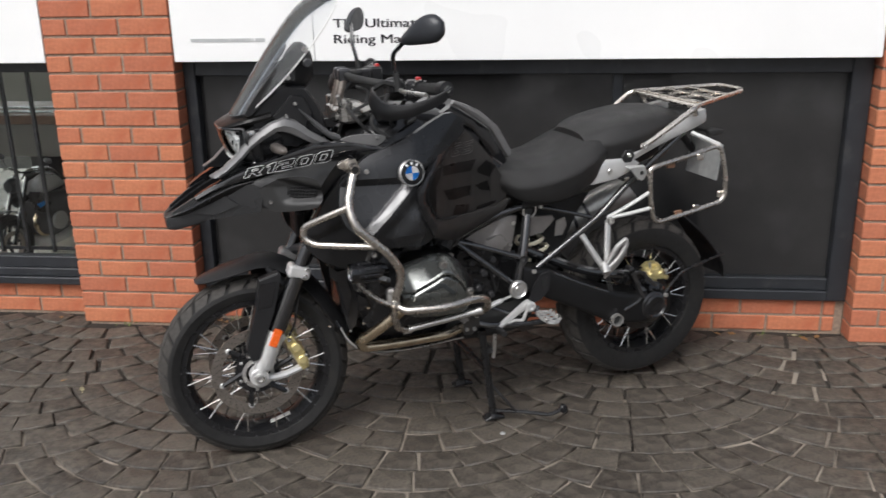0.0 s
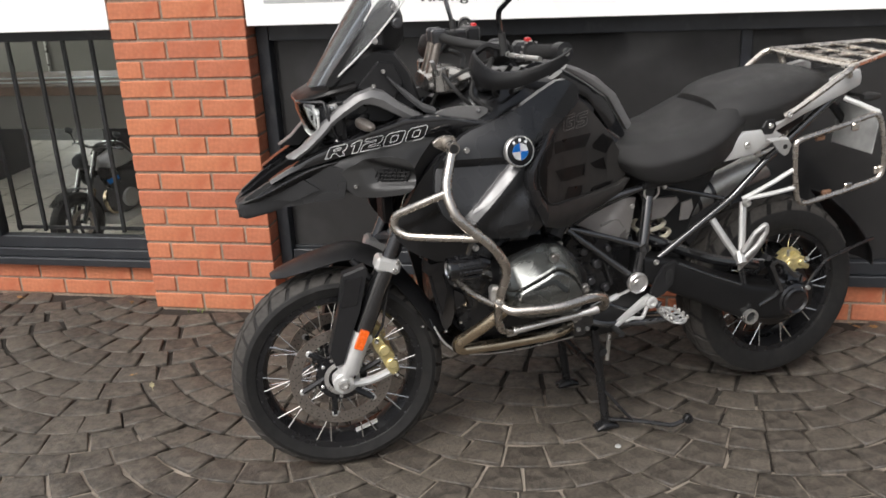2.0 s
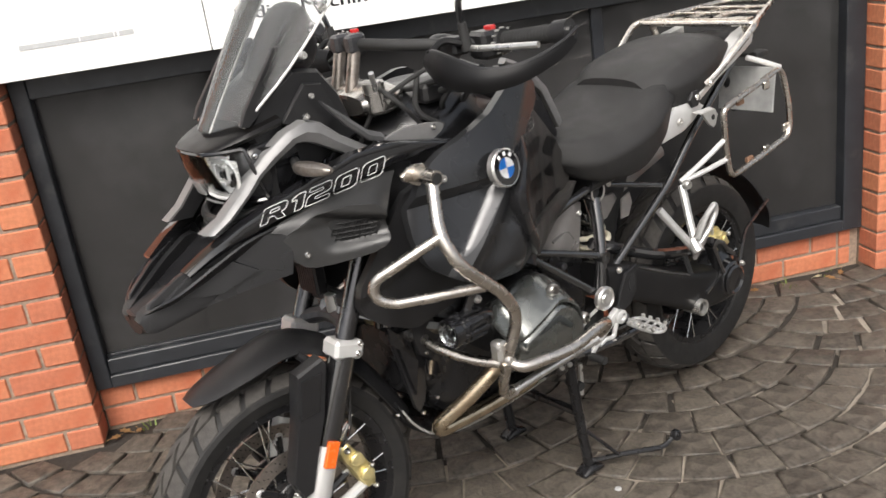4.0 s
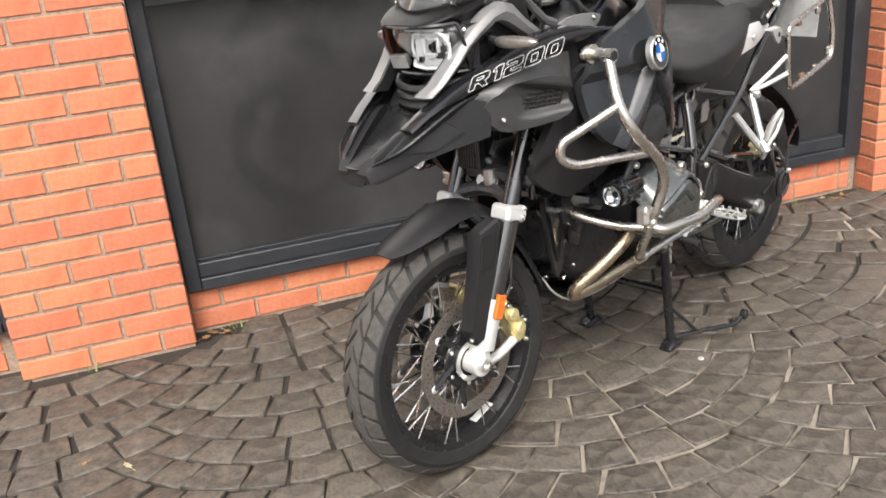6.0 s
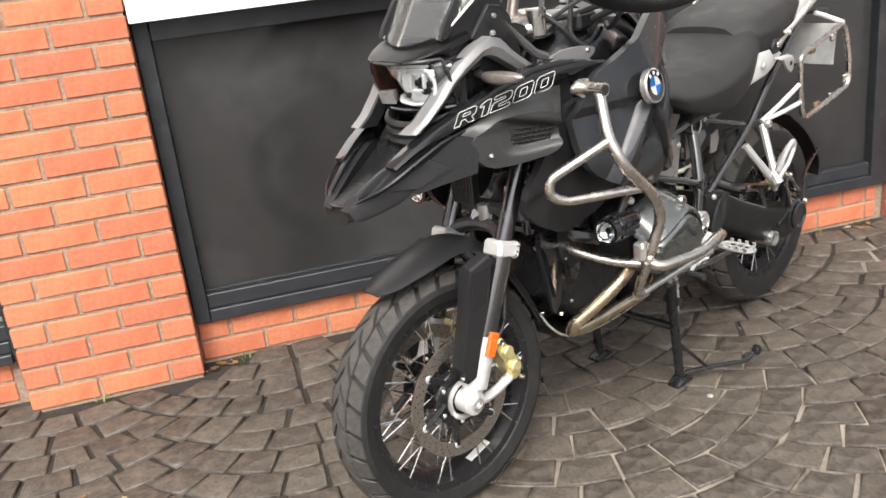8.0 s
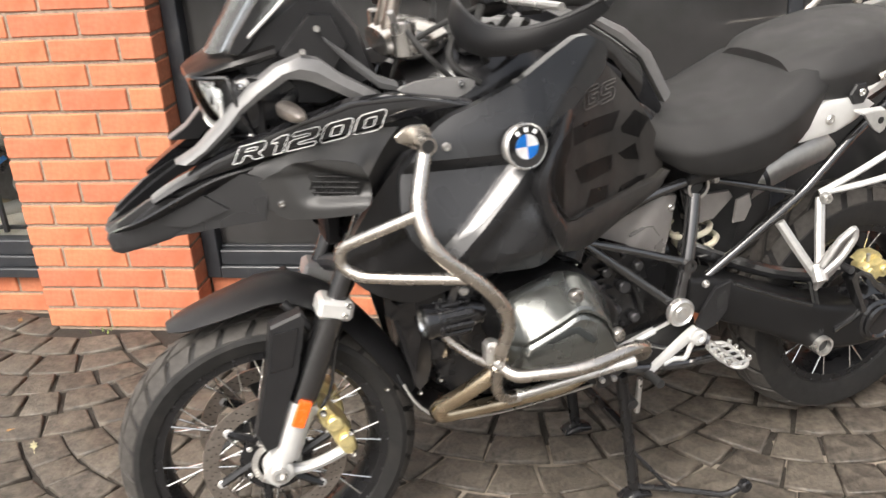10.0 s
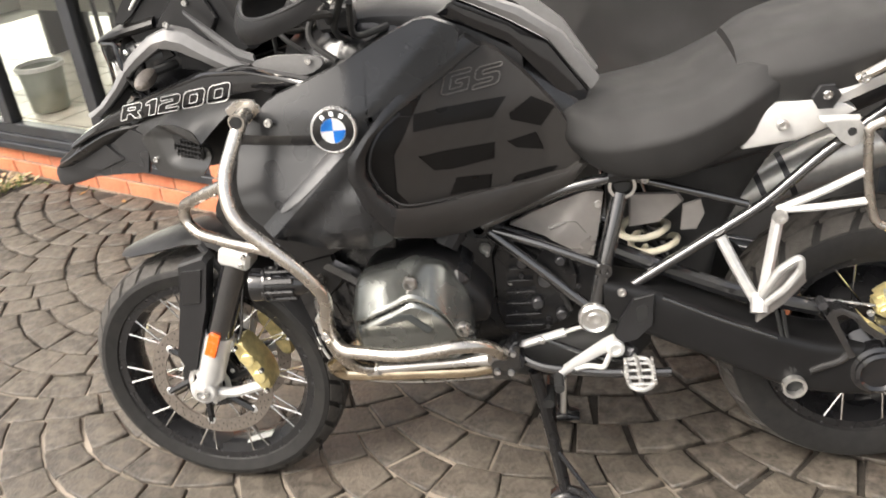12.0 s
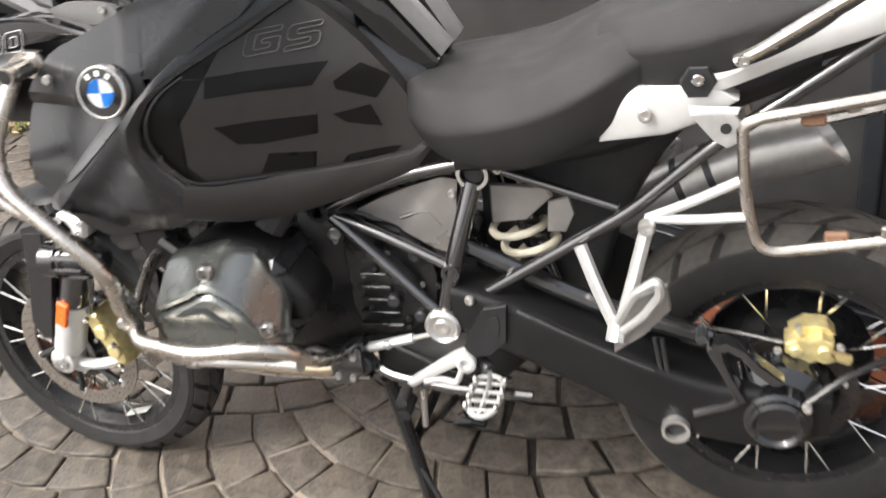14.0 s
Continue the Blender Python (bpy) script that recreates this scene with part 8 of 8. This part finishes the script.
far_v, far_f, near = [], [], 0
for col in range(-6, 6):
    for n in range(-3, 8):
        for k in range(5):
            hx, hy = scale_hub(col, n)
            if hy - REACH > 0.6 or hy < -5.4 or not -4.6 < hx < 6.0:
                continue
            ends = [(course_end(col, n, kk, -1), course_end(col, n, kk, 1)) for kk in (k, k + 1)]
            span = ((ends[0][1] - ends[0][0]) * course_at(k, 0.3) + (ends[1][1] - ends[1][0]) * course_at(k + 1, 0.3)) / 2
            if span < 0.016:
                continue
            count = max(1, round(span / 0.137))
            for i in range(count):
                r = random.Random(col * 10007 + n * 101 + k * 13 + i * 7919)
                verts, c = sett_points(col, n, k, ends, i, count, r)
                if c.y > WALL_Y - 0.05 or (c.y > -0.05 and (-PILLAR_W - 0.04 < c.x < 0.04 or BAY_RIGHT - 0.04 < c.x < BAY_RIGHT + PILLAR_W)) or c.y < -5.0 or c.x < -3.5 or c.x > 5.1 or (c.x < -2.06 + 0.12 * c.y and c.y > -1.6):
                    continue
                if 0.05 < c.x < 2.55 and -1.75 < c.y < -0.55 and near < 300:
                    me = bpy.data.meshes.new("sett")
                    me.from_pydata([(x - c.x, y - c.y, z) for x, y, z in verts], [], SETT_FACES)
                    for f in me.polygons:
                        f.use_smooth = True
                    me.materials.append(MAT["sett"])
                    ob = new("sett", me)
                    ob.parent, ob.location = paving, (c.x, c.y, 0)
                    near += 1
                else:
                    m = len(far_v)
                    far_v += verts
                    far_f += [tuple(m + q for q in f) for f in SETT_FACES]
me = bpy.data.meshes.new("sett_field")
me.from_pydata(far_v, [], far_f)
for f in me.polygons:
    f.use_smooth = True
me.materials.append(MAT["sett_far"])
tagged(new("sett_field", me), "grey stone setts laid in fans", "paving", kind="stuff")

# ---- gravel, grass and edging at the far end of the wall ----
gv, gf = [], []
for k in range(800):
    gx, gy = rng.uniform(-3.5, -2.02), rng.uniform(-1.5, 0.1)
    if gx > -2.06 + 0.12 * gy:
        continue
    r, n = rng.uniform(0.008, 0.02), len(gv)
    z = rng.uniform(-0.004, 0.012)
    q = Matrix.Rotation(rng.uniform(0, 6.28), 3, "Z")
    for p in ((1, 0, 0), (-1, 0, 0), (0, 1, 0), (0, -1, 0), (0, 0, 0.7), (0, 0, -0.7)):
        v = q @ Vector([c * r * rng.uniform(0.7, 1.2) for c in p])
        gv.append((gx + v.x, gy + v.y, z + v.z))
    for f in ((0, 2, 4), (2, 1, 4), (1, 3, 4), (3, 0, 4), (2, 0, 5), (1, 2, 5), (3, 1, 5), (0, 3, 5)):
        gf.append(tuple(n + c for c in f))
me = bpy.data.meshes.new("gravel")
me.from_pydata(gv, [], gf)
me.materials.append(MAT["gravel"])
tagged(new("gravel", me), "loose pale brown gravel and dry leaves", "gravel", kind="stuff")

# straw, bark and dry leaf scraps lying over the gravel
gv, gf = [], []
for k in range(4200):
    gx, gy = rng.uniform(-3.5, -2.0), rng.uniform(-1.5, 0.1)
    if gx > -2.04 + 0.12 * gy + rng.gauss(0, 0.03):
        continue
    q = Matrix.Translation((gx, gy, rng.uniform(0.004, 0.016))) @ Matrix.Rotation(rng.uniform(0, 6.28), 4, "Z") @ Matrix.Rotation(rng.gauss(0, 0.25), 4, "X") @ Matrix.Rotation(rng.gauss(0, 0.2), 4, "Y")
    ln, wd, n = rng.uniform(0.012, 0.04), rng.choice((0.003, 0.006, 0.012)), len(gv)
    for p in ((-ln, 0, 0), (-ln * 0.3, wd, 0.002), (ln, 0.2 * wd, 0), (ln * 0.2, -wd, 0.002)):
        gv.append(tuple(q @ Vector(p)))
    gf.append((n, n + 1, n + 2, n + 3))
me = bpy.data.meshes.new("dry_litter")
me.from_pydata(gv, [], gf)
me.materials.append(MAT["straw"])
tagged(new("dry_litter", me), "pale dry straw and leaf scraps over the gravel", "litter", kind="stuff")

gv, gf = [], []


def tuft(cx, cy, count, spread, height):
    for _ in range(count):
        bx, by = cx + rng.gauss(0, spread), cy + rng.gauss(0, spread)
        by = min(by, WALL_Y - 0.01)
        h, an = height * rng.uniform(0.5, 1.2), rng.uniform(0, 6.28)
        dx, dy, w = math.cos(an), math.sin(an), 0.003
        n = len(gv)
        for t_, ww, zz in ((0, 1, 0), (0.3, 0.8, 0.6), (1.0, 0.1, 0.9)):
            ox, oy = dx * h * 0.7 * t_, dy * h * 0.7 * t_
            gv.append((bx + ox - dy * w * ww, by + oy + dx * w * ww, h * zz))
            gv.append((bx + ox + dy * w * ww, by + oy - dx * w * ww, h * zz))
        gf.extend([(n, n + 1, n + 3, n + 2), (n + 2, n + 3, n + 5, n + 4)])


for k in range(26):
    y_ = -1.1 + 1.15 * k / 26
    tuft(-2.07 + 0.12 * y_ + rng.uniform(-0.05, 0.04), y_, 16, 0.035, 0.045)
for x_ in (-1.95, -1.62, -0.35, 0.12, 2.55, 2.75):
    tuft(x_, 0.06 if not -0.58 < x_ < 0.0 else -0.02, 7, 0.025, 0.022)
me = bpy.data.meshes.new("grass")
me.from_pydata(gv, [], gf)
me.materials.append(MAT["grass"])
tagged(new("grass", me), "short tufts of yellow-green grass along the gravel", "grass", kind="stuff")

edging = thing("log_edging", "row of dark ribbed edging blocks beside the gravel", "edging")
for k in range(9):
    x_ = -2.78 - 0.125 * k
    part("block", lathe([(0, -0.06), (0.075, -0.06), (0.088, -0.045), (0.09, 0), (0.088, 0.045), (0.075, 0.06), (0, 0.06)], (x_, -0.08 - 0.015 * k, 0.045), 20, axis="X"), "log_edge", edging)


def leaf(x_, y_, size, turn, mat, label):
    ob = thing("fallen_leaf", label, "leaf", pose(x_, y_, 0.003, rng.uniform(-12, 12), rng.uniform(-12, 12), turn), "fallen leaves")
    outline = [(0, -1.0), (0.22, -0.5), (0.5, -0.35), (0.3, 0.0), (0.45, 0.4), (0.12, 0.45), (0, 1.0), (-0.12, 0.45), (-0.45, 0.4), (-0.3, 0), (-0.5, -0.35), (-0.22, -0.5)]
    bm = bmesh.new()
    loop = [bm.verts.new((px * size, py * size, 0.006 * abs(px) * 8 * size)) for px, py in outline]
    mid = bm.verts.new((0, 0, 0.0))
    for p, q in zip(loop, loop[1:] + loop[:1]):
        bm.faces.new((p, q, mid))
    bmesh.ops.solidify(bm, geom=list(bm.faces), thickness=0.0008)
    part("blade", bm, mat, ob)
    part("stalk", tube([(0, -size, 0.001), (0.1 * size, -1.7 * size, 0.002)], 0.0008, sides=5), mat, ob)


for x_, y_, size, turn, mat in ((-0.241, -0.685, 0.022, 30, "pale_leaf"), (-0.36, -0.62, 0.014, 95, "dead_leaf"), (0.06, 0.06, 0.03, 60, "dead_leaf"), (0.11, 0.04, 0.024, 200, "dead_leaf"),
                                (0.035, 0.03, 0.026, 310, "dead_leaf"), (2.42, 0.06, 0.028, 100, "dead_leaf"), (2.36, 0.055, 0.022, 240, "dead_leaf"), (2.72, 0.03, 0.03, 20, "dead_leaf"),
                                (2.78, 0.05, 0.024, 140, "dead_leaf"), (2.69, 0.06, 0.02, 280, "pale_leaf"), (-0.72, 0.04, 0.02, 20, "dead_leaf"), (-1.3, 0.05, 0.022, 70, "dead_leaf"),
                                (-1.6, 0.04, 0.026, 170, "dead_leaf"), (-2.3, -0.3, 0.03, 10, "dead_leaf"), (-2.5, -0.1, 0.03, 130, "dead_leaf"), (-2.6, -0.5, 0.028, 250, "dead_leaf")):
    leaf(x_, y_, size, turn, mat, "dry brown leaf on the paving" if mat == "dead_leaf" else "pale yellow leaf on the paving")
spot = thing("chewing_gum", "flat pale grey blob trodden on the setts", "litter", pose(1.456, -0.897, 0.001))
part("blob", lathe([(0, 0.003), (0.006, 0.0028), (0.0095, 0.001), (0.010, -0.004)], seg=9, axis="Z"), "plate_back", spot)
